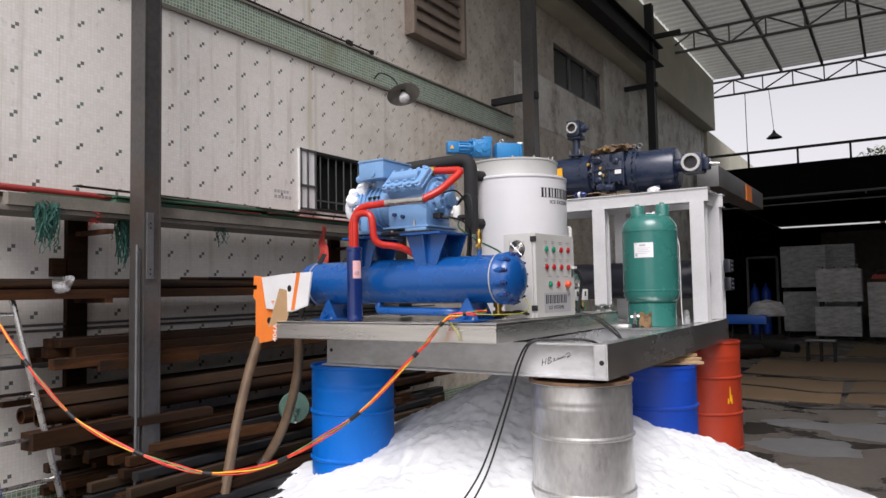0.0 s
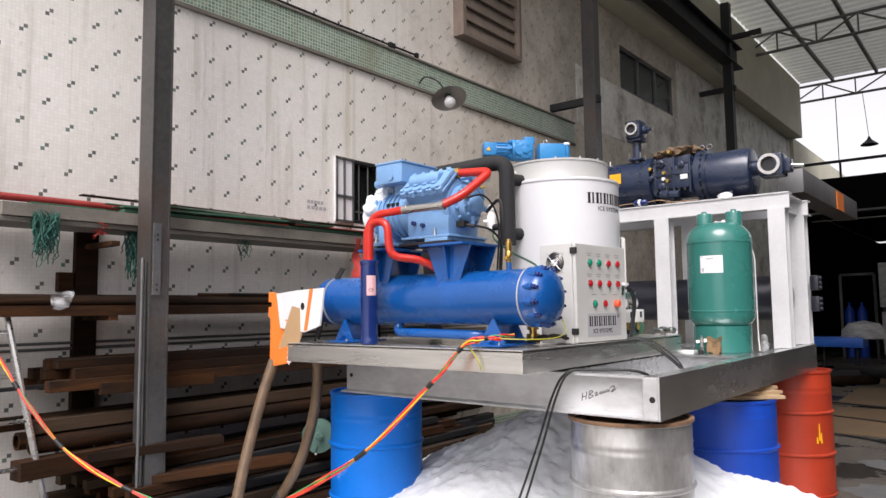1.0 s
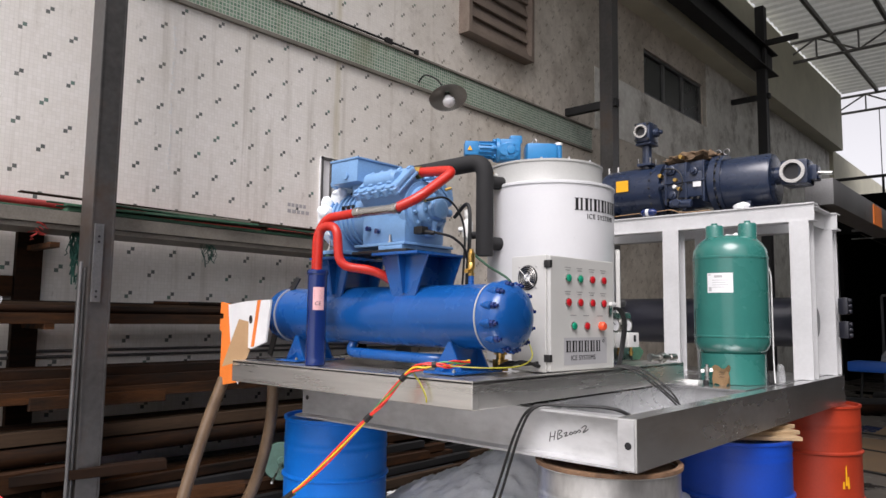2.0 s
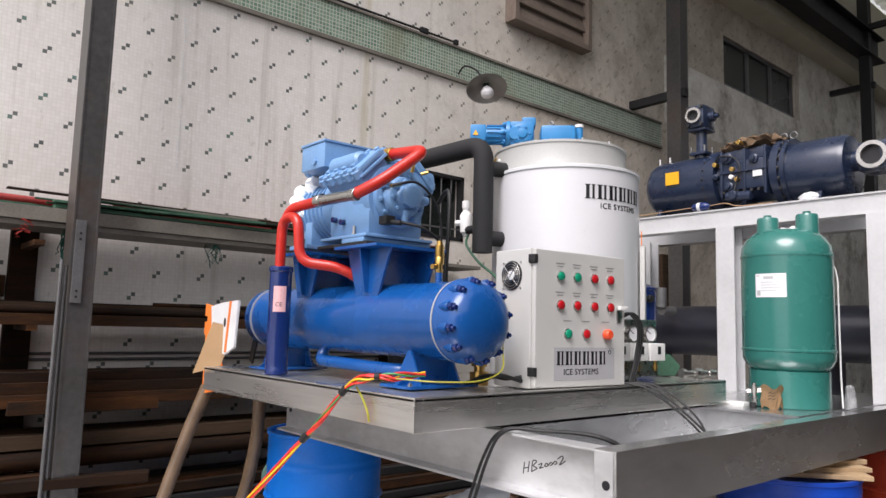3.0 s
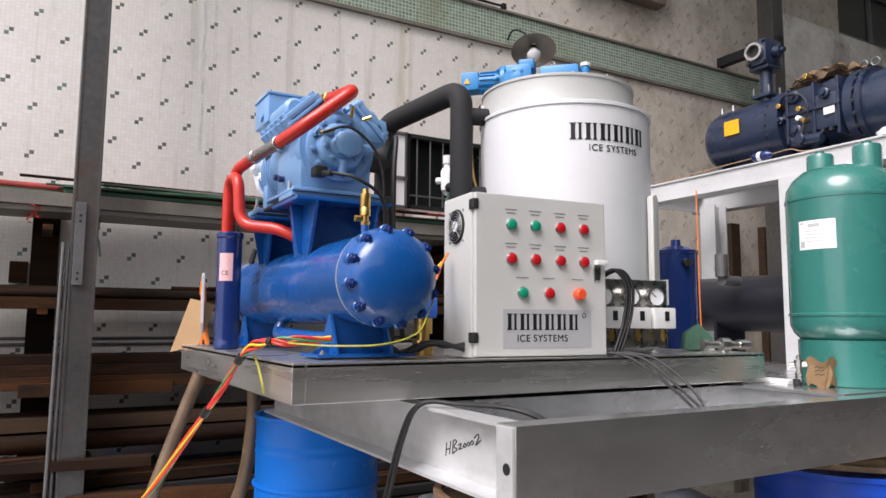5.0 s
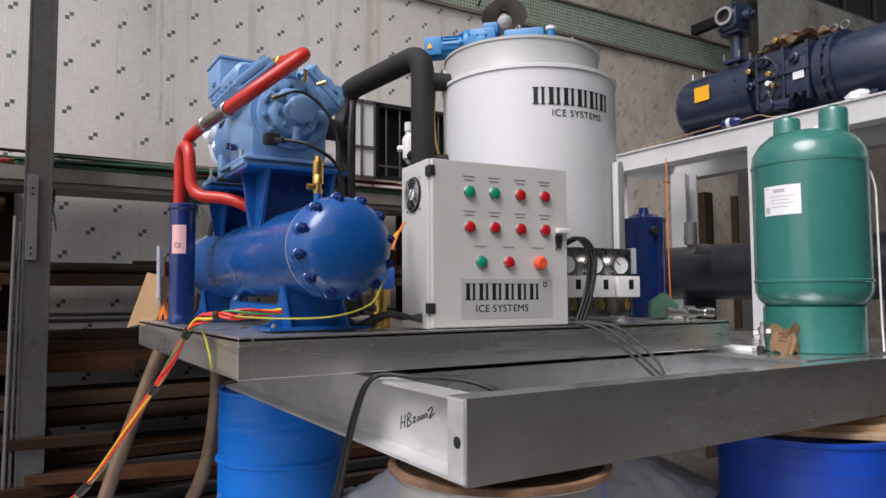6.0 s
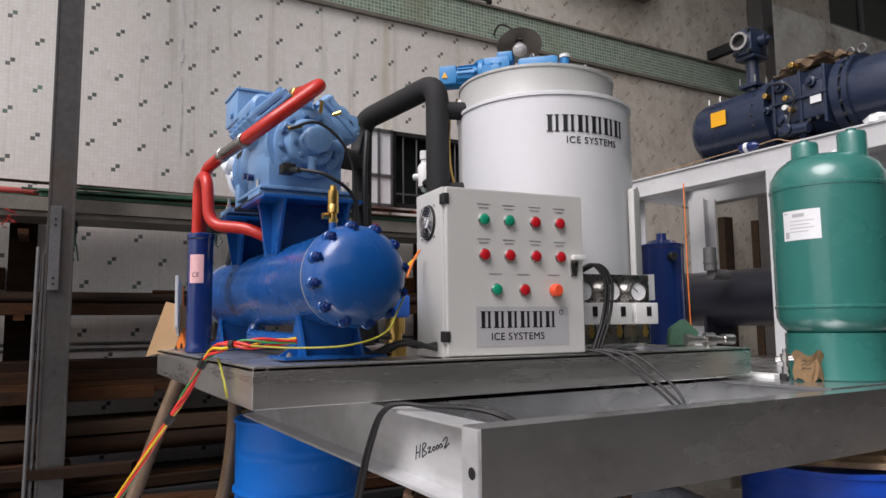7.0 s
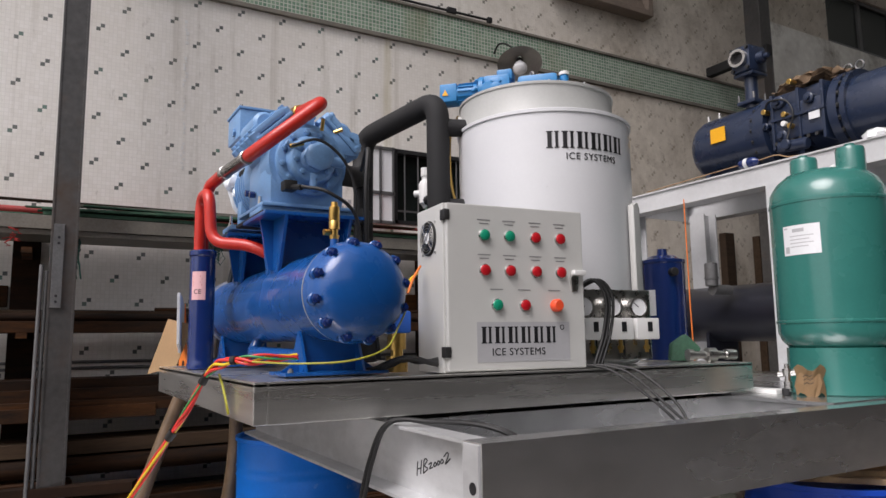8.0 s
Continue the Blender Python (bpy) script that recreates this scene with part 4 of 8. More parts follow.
# gear motor on top
gm = thing("gear_motor", (-2.45, 4.45, EZ2 + 0.016), "sky blue gear motor with flange on the drum lid", "motor")
MZ = 2.478
d = Vector((0.70, 0.71, 0)).normalized()
o = Vector((-2.735, 4.30, MZ - 0.005))
bm = B(); box(bm, -0.045, 0.045, -0.05, 0.05, -0.045, 0.05, 0.008, Matrix.Translation(o) @ d.to_track_quat("X", "Z").to_matrix().to_4x4())
tb = part("terminal_box", bm, "motor_blue", gm)
bm = B(); prism(bm, [(-0.016, -0.014), (0.016, -0.014), (0.0, 0.016)], o + Vector((0.028, -0.047, 0.0)), d, (0, 0, 1), 0.003)
part("sticker", bm, "yellow_tag", tb, "yellow warning triangle", smooth=False)
bm = B()
lathe(bm, o + d * 0.03, d, [(0, 0.042), (0.02, 0.05), (0.12, 0.05), (0.12, 0.046), (0.14, 0.046)], 24)
mb = part("motor_body", bm, "motor_blue", gm)
_, gu, gw = frame_of(d)
for k in range(14):
    a = math.pi * 2 * k / 14
    e = gu * math.cos(a) + gw * math.sin(a)
    bm = B(); prism(bm, [(0.048, 0.05), (0.058, 0.05), (0.058, 0.13), (0.048, 0.13)], o, e, d, 0.003)
    part("cooling_fin", bm, "motor_blue", mb)
bm = B(); lathe(bm, o + d * 0.16, d, [(0, 0.078), (0.01, 0.08), (0.022, 0.08), (0.03, 0.07)], 28)
fd_ = part("flange", bm, "motor_blue", gm)
for k in range(8):
    a = 2 * math.pi * k / 8
    q = o + d * 0.155 + (gu * math.cos(a) + gw * math.sin(a)) * 0.068
    bm = B(); lathe(bm, q, -d, [(0, 0.009), (0.012, 0.009), (0.014, 0.004), (0.014, 0)], 6)
    part("bolt", bm, "motor_blue", fd_)
for k in range(6):
    a = 2 * math.pi * k / 6
    e = gu * math.cos(a) + gw * math.sin(a)
    bm = B(); prism(bm, [(0.045, 0.0), (0.078, 0.0), (0.048, 0.05)], o + d * 0.16, e, -d, 0.006)
    part("rib", bm, "motor_blue", fd_)
bm = B()
box(bm, -0.07, 0.07, -0.06, 0.06, -0.075, 0.07, 0.02, Matrix.Translation(o + d * 0.25) @ d.to_track_quat("X", "Z").to_matrix().to_4x4())
box(bm, -0.03, 0.05, -0.05, 0.05, 0.04, 0.095, 0.012, Matrix.Translation(o + d * 0.28) @ d.to_track_quat("X", "Z").to_matrix().to_4x4())
cyl(bm, o + d * 0.25 + Vector((0.0, -0.05, -0.01)), o + d * 0.25 + Vector((0.03, -0.085, -0.01)), 0.04, 20, 0.006)
gc = part("gear_case", bm, "motor_blue", gm)
gn = Vector((0.71, -0.70, 0))
gq = o + d * 0.25 + gn * 0.058 + Vector((0, 0, -0.01))
bm = B(); lathe(bm, gq, gn, [(0, 0.06), (0.014, 0.06), (0.017, 0.055), (0.017, 0.03), (0.03, 0.027), (0.032, 0.02), (0.032, 0)], 28)
cv_ = part("round_cover", bm, "motor_blue", gc)
for k in range(6):
    a = 2 * math.pi * k / 6
    bm = B(); lathe(bm, gq + gn * 0.016 + (d * math.cos(a) + Vector((0, 0, math.sin(a)))) * 0.043, gn, [(0, 0.0075), (0.008, 0.0075), (0.009, 0)], 6)
    part("bolt", bm, "motor_blue", cv_)
bm = B()
box(bm, -0.10, 0.10, -0.075, 0.075, -0.085, 0.045, 0.025, Matrix.Translation(o + d * 0.455) @ d.to_track_quat("X", "Z").to_matrix().to_4x4())
box(bm, -0.09, 0.09, -0.085, 0.085, -0.13, -0.08, 0.01, Matrix.Translation(o + d * 0.455) @ d.to_track_quat("X", "Z").to_matrix().to_4x4())
part("gearbox", bm, "motor_blue", gm)
bm = B(); cyl(bm, o + d * 0.58 + Vector((0, 0, -0.11)), o + d * 0.58 + Vector((0, 0, 0.045)), 0.022, 14, 0.003)
post = part("breather", bm, "motor_blue", gm)
bm = B(); lathe(bm, o + d * 0.58 + Vector((0, 0, 0.045)), (0, 0, 1), [(0, 0.026), (0.016, 0.026), (0.018, 0.0)], 14)
part("cap", bm, "white_plastic", post, "white cap")
bm = B()
ring = [o + d * 0.42 + Vector((math.cos(a) * 0.016, 0, 0.065 + math.sin(a) * 0.016)) for a in np.linspace(0, 2 * math.pi, 17)]
sweep(bm, ring, 0.005, 8, False)
cyl(bm, o + d * 0.42 + Vector((0, 0, 0.035)), o + d * 0.42 + Vector((0, 0, 0.052)), 0.008, 8)
part("eye_bolt", bm, "steel_bright", gm, "steel lifting eye")
gm.scale = (0.9, 0.9, 0.9)

# insulated black suction pipe
sp = thing("suction_pipe", (-2.45, 4.09, 1.5), "thick black foam-insulated suction pipe", "pipe")
PR = 0.047
bm = B(); sweep(bm, rounded([(-2.62, 3.62, 2.02), (-2.78, 3.80, 2.05), (-2.93, 3.97, 2.08), (-2.95, 3.985, 2.275), (-2.42, 4.085, 2.31), (-2.42, 4.085, 1.80)], 0.085, 8), PR, 20)
part("main_run", bm, "black_foam", sp)
for zz in (2.20, 1.87):
    bm = B(); sweep(bm, [(-2.42, 4.085, zz), (-2.405, 4.15, zz), (-2.38, 4.21, zz)], 0.036, 16)
    part("branch", bm, "black_foam", sp)
bm = B(); sweep(bm, [(-2.95, 3.985, 2.2), (-2.955, 3.985, 1.9), (-2.93, 3.98, 1.5), (-2.9, 3.98, 1.25)], 0.045, 16)
part("down_run", bm, "black_foam", sp)

# control cabinet
CABX, CABY, CAW, CAD, CAZ0, CAZ1 = -1.815, 3.757, 0.492, 0.20, TZ1, 1.752
cab = thing("control_cabinet", (CABX, CABY, CAZ0), "light grey steel control cabinet with pilot lights on the tray", "cabinet", rz=-4.8)
CM = world_of(cab) @ Matrix.Translation((0, 0, -CAZ0))
def cbox(bm, x0, x1, y0, y1, z0, z1, bevel=0.0):
    return box(bm, x0, x1, y0, y1, z0, z1, bevel, CM)
bm = B(); cbox(bm, -CAD, -0.004, 0, CAW, CAZ0, CAZ1, 0.004)
part("body", bm, "cabinet_paint", cab, smooth=False)
bm = B(); cbox(bm, -0.002, 0.018, 0.004, CAW - 0.002, CAZ0 + 0.004, CAZ1 - 0.003, 0.004)
door = part("door", bm, "cabinet_paint", cab, smooth=False)
for zz in (CAZ1 - 0.055, CAZ0 + 0.045):
    bm = B(); cbox(bm, -0.012, 0.022, -0.006, 0.012, zz, zz + 0.032, 0.003)
    part("hinge", bm, "black_grip", cab, "black hinge")
def on_door(y, z, out=0.018):
    return CM @ Vector((out, y, z))
nx = (CM.to_3x3() @ Vector((1, 0, 0)))
ny = (CM.to_3x3() @ Vector((0, 1, 0)))
def pilot(y, z, lens, r=0.0165, out=0.009, ringr=0.0195):
    bm = B(); lathe(bm, on_door(y, z), nx, [(0, ringr), (0.004, ringr), (0.006, ringr - 0.003)], 22)
    b = part("pilot_light", bm, "steel_bright", door)
    bm = B(); lathe(bm, on_door(y, z, 0.0225), nx, [(0, r), (out * 0.7, r), (out, r * 0.75), (out, 0)], 22)
    part("lens", bm, lens, b)
rows = [(1.655, ("lens_green", "lens_green", "lens_red", "lens_red"), (0.128, 0.216, 0.310, 0.402)),
        (1.548, ("lens_red",) * 4, (0.128, 0.216, 0.310, 0.402)),
        (1.443, ("lens_green", "lens_red", "knob_orange"), (0.168, 0.266, 0.376))]
for z, cols, ys in rows:
    for y, c in zip(ys, cols):
        if c == "knob_orange":
            pilot(y, z, c, 0.020, 0.024, 0.018)
        else:
            pilot(y, z, c)
        for k, w in enumerate((0.044, 0.032)):
            if z < 1.5 and k:
                continue
            bm = B()
            c0 = on_door(y - w / 2, z + 0.046 - 0.011 * k, 0.0181)
            prism(bm, [(0, 0), (w, 0), (w, 0.003), (0, 0.003)], c0, ny, (0, 0, 1), 0.0008)
            part("caption_bar", bm, "caption_grey", door, smooth=False)
bm = B(); cbox(bm, 0.018, 0.0188, 0.098, 0.428, 1.272, 1.392)
plate = part("name_plate", bm, "label_grey", door, "grey printed name plate", smooth=False)
def flat_letter(bm, y, z, w, h, out):
    for a, b, c, e in STEMS:
        prism(bm, [(a * w, c * h), (b * w, c * h), (b * w, e * h), (a * w, e * h)], on_door(y, z, out), ny, (0, 0, 1), 0.0008)
for k in range(6):
    bm = B(); flat_letter(bm, 0.112 + k * 0.0455, 1.328, 0.043, 0.05, 0.0189)
    part("emblem_block", bm, "black_print", plate, smooth=False)
letters("ICE SYSTEMS", 0.031, "black_print", plate, on_door(0.147, 1.292, 0.0192), ny, (0, 0, 1), spacing=1.1)
bm = B(); lathe(bm, on_door(0.40, 1.375, 0.0189), nx, [(0, 0.008), (0.001, 0.008), (0.001, 0.006), (0.0, 0.006)], 16, False)
part("mark_ring", bm, "black_print", plate)
# latch
bm = B(); prism(bm, [(-0.012, -0.035), (0.012, -0.035), (0.014, 0), (0.012, 0.03), (-0.012, 0.03), (-0.014, 0)], on_door(0.452, 1.525), ny, (0, 0, 1), 0.006, 0.002)
latch = part("latch", bm, "steel_bright", door, "chrome latch")
bm = B(); cbox(bm, 0.024, 0.042, 0.440, 0.486, 1.540, 1.556, 0.004)
part("latch_lever", bm, "white_plastic", latch, "white lever")
# fan on the side panel
FC = CM @ Vector((-0.105, 0, 1.655))
fd = -ny
bm = B(); lathe(bm, FC + fd * -0.001, fd, [(0, 0.055), (0.004, 0.055), (0.006, 0.05), (0.006, 0.0)], 28)
fan = part("fan", bm, "black_grip", cab, "black fan behind a wire guard")
for rr in (0.05, 0.041, 0.032, 0.023):
    bm = B()
    pts = [FC + fd * 0.009 + nx * math.cos(a) * rr + Vector((0, 0, math.sin(a) * rr)) for a in np.linspace(0, 2 * math.pi, 29)]
    sweep(bm, pts, 0.0015, 6, False)
    part("guard_ring", bm, "steel_bright", fan)
for a in (0.8, 2.37):
    bm = B()
    v = nx * math.cos(a) * 0.056 + Vector((0, 0, math.sin(a) * 0.056))
    cyl(bm, FC + fd * 0.011 - v, FC + fd * 0.011 + v, 0.0018, 6)
    part("guard_wire", bm, "steel_bright", fan)
bm = B(); lathe(bm, FC + fd * 0.006, fd, [(0, 0.018), (0.003, 0.017), (0.003, 0)], 20)
part("fan_hub", bm, "paper", fan)
for a in (0.78, 2.36, 3.93, 5.5):
    bm = B(); q = FC + nx * math.cos(a) * 0.068 + Vector((0, 0, math.sin(a) * 0.068)); cyl(bm, q, q + fd * 0.003, 0.004, 8)
    part("screw", bm, "steel_bright", cab)

# filter drier
DX, DY = -2.745, 3.243
dr = thing("filter_drier", (DX, DY, TZ1), "glossy navy filter drier cylinder with a pink label", "cylinder")
bm = B(); lathe(bm, (DX, DY, TZ1), (0, 0, 1), [(0, 0.04), (0.006, 0.047), (0.02, 0.048), (0.028, 0.045), (0.05, 0.0455), (0.42, 0.0455), (0.425, 0.05), (0.44, 0.05), (0.445, 0.045), (0.447, 0)], 36)
part("shell", bm, "navy_gloss", dr)
bm = B()
n = 8
for k in range(n):
    a0, a1 = (math.radians(-62 + 66 * (k + i) / n) for i in (0, 1))
    q = [bm.verts.new((DX + math.cos(a) * 0.0464, DY + math.sin(a) * 0.0464, z)) for a, z in ((a0, 1.50), (a1, 1.50), (a1, 1.605), (a0, 1.605))]
    bm.faces.new(q)
lab = part("sticker", bm, "pink_label", dr, "pink printed sticker")
def dwrap(a, z, r=0.0468):
    return lambda co: Vector((DX + math.cos(a + co.x / r) * (r + co.z), DY + math.sin(a + co.x / r) * (r + co.z), z + co.y))
letters("CE", 0.024, "black_print", lab, None, (1, 0, 0), (0, 1, 0), thick=0.0002, wrap=dwrap(math.radians(-50), 1.522))
for k in range(4):
    bm = B(); f = dwrap(math.radians(-54), 0)
    q = [bm.verts.new(f(Vector((x, 1.552 + k * 0.011 + h, 0)))) for x, h in ((0, 0), (0.034 - 0.006 * (k % 2), 0), (0.034 - 0.006 * (k % 2), 0.005), (0, 0.005))]
    bm.faces.new(q)
    part("print_bar", bm, "red_cloth", lab, smooth=False)

# red discharge and liquid pipes
rp = thing("copper_pipe", (-2.5, 3.3, 1.68), "red-painted copper pipe with a silver flexible section", "pipe")
bm = B(); sweep(bm, rounded([(-2.31, 3.47, 2.132), (-2.12, 3.495, 2.122), (-2.185, 3.335, 1.985), (-2.267, 3.277, 1.938)], 0.055, 8), 0.0225, 16)
part("upper_run", bm, "red_pipe", rp)
bm = B(); cyl(bm, (-2.345, 3.466, 2.133), (-2.30, 3.472, 2.132), 0.029, 8, 0.003); cyl(bm, (-2.40, 3.47, 2.128), (-2.345, 3.466, 2.133), 0.021, 12)
part("union", bm, "brass", rp, "brass union")
bm = B(); lathe(bm, (-2.262, 3.277, 1.937), (-0.235, -0.016, 0.0), [(i * 0.004, 0.0200 + 0.0012 * (i % 2)) for i in range(60)], 18)
part("flexible", bm, "steel_bright", rp, "silver braided flexible pipe")
for x in (-2.267, -2.497):
    bm = B(); cyl(bm, (x - 0.016, 3.276 + (x + 2.267) * 0.068, 1.937), (x + 0.016, 3.278 + (x + 2.267) * 0.068, 1.937), 0.0245, 14, 0.002)
    part("collar", bm, "steel_bright", rp, "plain steel sleeve")
bm = B(); sweep(bm, rounded([(-2.50, 3.261, 1.937), (-2.70, 3.248, 1.928), (-2.76, 3.243, 1.85), (-2.76, 3.243, 1.685)], 0.07, 8), 0.021, 16)
part("lower_run", bm, "red_pipe", rp)
rq = thing("liquid_pipe", (-2.6, 3.25, 1.68), "red-painted copper pipe bent down to the condenser", "pipe")
bm = B(); sweep(bm, rounded([(-2.725, 3.225, 1.685), (-2.72, 3.225, 1.885), (-2.60, 3.23, 1.885), (-2.59, 3.24, 1.70), (-2.47, 3.36, 1.68), (-2.42, 3.45, 1.62)], 0.06, 8), 0.021, 16)
part("run", bm, "red_pipe", rq)

# semi-hermetic compressor
KYc, KZc = 3.50, 1.955
cp = thing("piston_compressor", (-2.52, KYc, PZ), "light blue semi-hermetic piston compressor with frosted motor end", "compressor")
bm = B()
lathe(bm, (-2.30, KYc, KZc), (-1, 0, 0), [(0, 0.125), (0.0, 0.138), (0.02, 0.142), (0.10, 0.142), (0.14, 0.132), (0.26, 0.128), (0.30, 0.14), (0.33, 0.142)], 40)
box(bm, -2.59, -2.295, KYc - 0.138, KYc + 0.138, PZ + 0.004, KZc + 0.03, 0.045)
part("crankcase", bm, "light_blue", cp)
bm = B()
lathe(bm, (-2.62, KYc, KZc - 0.005), (-1, 0, 0), [(0, 0.135), (0.02, 0.128), (0.24, 0.122), (0.27, 0.105), (0.28, 0.0)], 40)
part("motor_housing", bm, "light_blue", cp)
for k in range(6):
    bm = B(); lathe(bm, (-2.66 - k * 0.035, KYc, KZc - 0.005), (-1, 0, 0), [(0, 0.118), (0, 0.137 - 0.001 * k), (0.012, 0.137 - 0.001 * k), (0.012, 0.118)], 36, False)
    part("cooling_rib", bm, "light_blue", cp)
bm = B()
lathe(bm, (-2.875, KYc, KZc), (-1, 0, 0), [(0, 0.128), (0.02, 0.134), (0.05, 0.126), (0.07, 0.09), (0.085, 0.0)], 28)
for v in bm.verts:
    v.co += Vector((noise.noise(v.co * 25), noise.noise(v.co * 25 + Vector((5, 0, 0))), noise.noise(v.co * 25 + Vector((0, 7, 0))))) * 0.012
part("frosted_cover", bm, "frost", cp, "end cover white with frost")
for k in range(16):
    bm = B()
    a, q = k * 0.9, 0.10 + 0.03 * math.sin(k * 2.3)
    bmesh.ops.create_icosphere(bm, subdivisions=2, radius=0.028 + 0.01 * math.sin(k), matrix=Matrix.Translation((-2.84 + 0.03 * math.sin(k * 1.7), KYc - abs(math.cos(a)) * 0.13, KZc + math.sin(a) * q + 0.03)))
    for v in bm.verts:
        v.co += Vector((noise.noise(v.co * 40), noise.noise(v.co * 40 + Vector((5, 0, 0))), noise.noise(v.co * 40 + Vector((0, 7, 0))))) * 0.01
    part("frost_lump", bm, "frost", cp, "lumpy white frost")
# cylinder heads, a pair in V
for s in (-1, 1):
    ang = s * 44
    R = Matrix.Translation((-2.44, KYc, KZc - 0.008)) @ Matrix.Rotation(radians(-ang), 4, "X")
    bm = B()
    box(bm, -0.13, 0.13, -0.072, 0.072, 0.08, 0.165, 0.012, R)
    box(bm, -0.145, 0.145, -0.082, 0.082, 0.165, 0.178, 0.004, R)
    part("cylinder_bank", bm, "light_blue", cp)
    bm = B()
    box(bm, -0.14, 0.14, -0.078, 0.078, 0.18, 0.207, 0.01, R)
    for k in range(4):
        box(bm, -0.115 + k * 0.06, -0.085 + k * 0.06, -0.05, 0.05, 0.205, 0.217, 0.006, R)
    cyl(bm, R @ Vector((-0.10, 0, 0.2)), R @ Vector((0.10, 0, 0.2)), 0.042, 20, 0.012)
    hd = part("cylinder_head", bm, "light_blue", cp)
    for k in range(5):
        for w in (-0.07, 0.07):
            bm = B()
            p = R @ Vector((-0.12 + k * 0.06, w, 0.2))
            lathe(bm, p, R.to_3x3() @ Vector((0, 0, 1)), [(-0.032, 0.0215), (-0.003, 0.0215), (0, 0.018), (0, 0.012), (0.012, 0.012), (0.014, 0.008), (0.014, 0)], 12)
            part("bolt", bm, "light_blue", hd)
# end cover with bolts
bm = B()
lathe(bm, (-2.30, KYc, KZc), (1, 0, 0), [(0, 0.118), (0.024, 0.118), (0.026, 0.115), (0.026, 0.088), (0.034, 0.084), (0.052, 0.078), (0.055, 0.074), (0.055, 0.046), (0.062, 0.043), (0.066, 0.038), (0.066, 0)], 36)
cov = part("end_cover", bm, "light_blue", cp)
for k in range(12):
    a = 2 * math.pi * (k + 0.3) / 12
    bm = B(); lathe(bm, (-2.275, KYc + math.cos(a) * 0.1, KZc + math.sin(a) * 0.1), (1, 0, 0), [(0, 0.011), (0.01, 0.011), (0.01, 0.008), (0.014, 0.006), (0.014, 0)], 6)
    part("bolt", bm, "light_blue", cov)
for k in range(8):
    a = 2 * math.pi * (k + 0.1) / 8
    bm = B(); lathe(bm, (-2.246, KYc + math.cos(a) * 0.061, KZc + math.sin(a) * 0.061), (1, 0, 0), [(0, 0.0095), (0.011, 0.0095), (0.013, 0.004), (0.013, 0)], 6)
    part("bolt", bm, "light_blue", cov)
# oil pump on the end cover: side boss, lower boss, off-centre cap
bm = B()
lathe(bm, (-2.236, KYc + 0.012, KZc + 0.006), (1, 0, 0), [(0, 0.05), (0.02, 0.05), (0.026, 0.044), (0.03, 0.03), (0.03, 0)], 8)
cyl(bm, (-2.246, KYc + 0.04, KZc - 0.002), (-2.246, KYc + 0.108, KZc - 0.002), 0.018, 14, 0.003)
cyl(bm, (-2.25, KYc, KZc - 0.05), (-2.25, KYc, KZc - 0.105), 0.014, 12, 0.002)
cyl(bm, (-2.252, KYc - 0.04, KZc + 0.03), (-2.252, KYc - 0.095, KZc + 0.05), 0.012, 12, 0.002)
part("oil_pump", bm, "light_blue", cov)
# solid dark blocks take the place of the shaded slot openings
for k in range(5):
    bm = B(); box(bm, -2.735 + k * 0.018, -2.725 + k * 0.018, KYc - 0.134, KYc - 0.112, 1.985, 2.003, 0.001)
    part("louvre", bm, "dark_steel", cp, "dark cooling slot")
bm = B(); box(bm, -2.60, -2.27, KYc - 0.165, KYc + 0.165, PZ + 0.0145, PZ + 0.028, 0.006)
part("base_flange", bm, "light_blue", cp)
bm = B(); box(bm, -2.61, -2.255, KYc - 0.17, KYc + 0.17, PZ - 0.017, PZ - 0.005, 0.002)
part("base_rail", bm, "dark_steel", cp, "dark rubber rail under the base")
# suction valve
bm = B()
box(bm, -2.44, -2.30, KYc + 0.09, KYc + 0.20, KZc + 0.04, KZc + 0.14, 0.03)
cyl(bm, (-2.45, KYc + 0.12, KZc + 0.08), (-2.62, KYc + 0.13, KZc + 0.07), 0.055, 20, 0.008)
part("suction_valve", bm, "light_blue", cp)
# discharge valve under the pipe
bm = B(); box(bm, -2.44, -2.36, KYc - 0.045, KYc + 0.045, KZc + 0.12, KZc + 0.20, 0.015)
cyl(bm, (-2.40, KYc, KZc + 0.19), (-2.40, KYc, KZc + 0.225), 0.013, 10)
part("discharge_valve", bm, "light_blue", cp)
# terminal box
bm = B(); box(bm, -2.775, -2.585, KYc - 0.17, KYc + 0.12, 2.105, 2.212, 0.005)
tbx = part("terminal_box", bm, "light_blue", cp)
bm = B(); box(bm, -2.780, -2.580, KYc - 0.175, KYc + 0.125, 2.212, 2.222, 0.003)
part("lid", bm, "light_blue", tbx)
for x, y in ((-2.77, KYc - 0.165), (-2.59, KYc - 0.165), (-2.59, KYc + 0.115), (-2.77, KYc + 0.115)):
    bm = B(); lathe(bm, (x, y, 2.222), (0, 0, 1), [(0, 0.006), (0.006, 0.006), (0.006, 0)], 8)
    part("screw", bm, "steel_bright", tbx)
bm = B(); lathe(bm, (-2.775, KYc - 0.10, 2.125), (-1, 0, 0), [(0, 0.02), (0.03, 0.02), (0.03, 0.027), (0.05, 0.027), (0.05, 0.02), (0.065, 0.02)], 12)
part("cable_gland", bm, "light_blue", tbx)
bm = B(); cyl(bm, (-2.66, KYc - 0.172, 2.135), (-2.66, KYc - 0.18, 2.135), 0.016, 6)
part("knockout", bm, "light_blue", tbx)
bm = B(); lathe(bm, (-2.68, KYc - 0.02, KZc + 0.1), (0, 0, 1), [(0, 0.07), (0.06, 0.075)], 20)
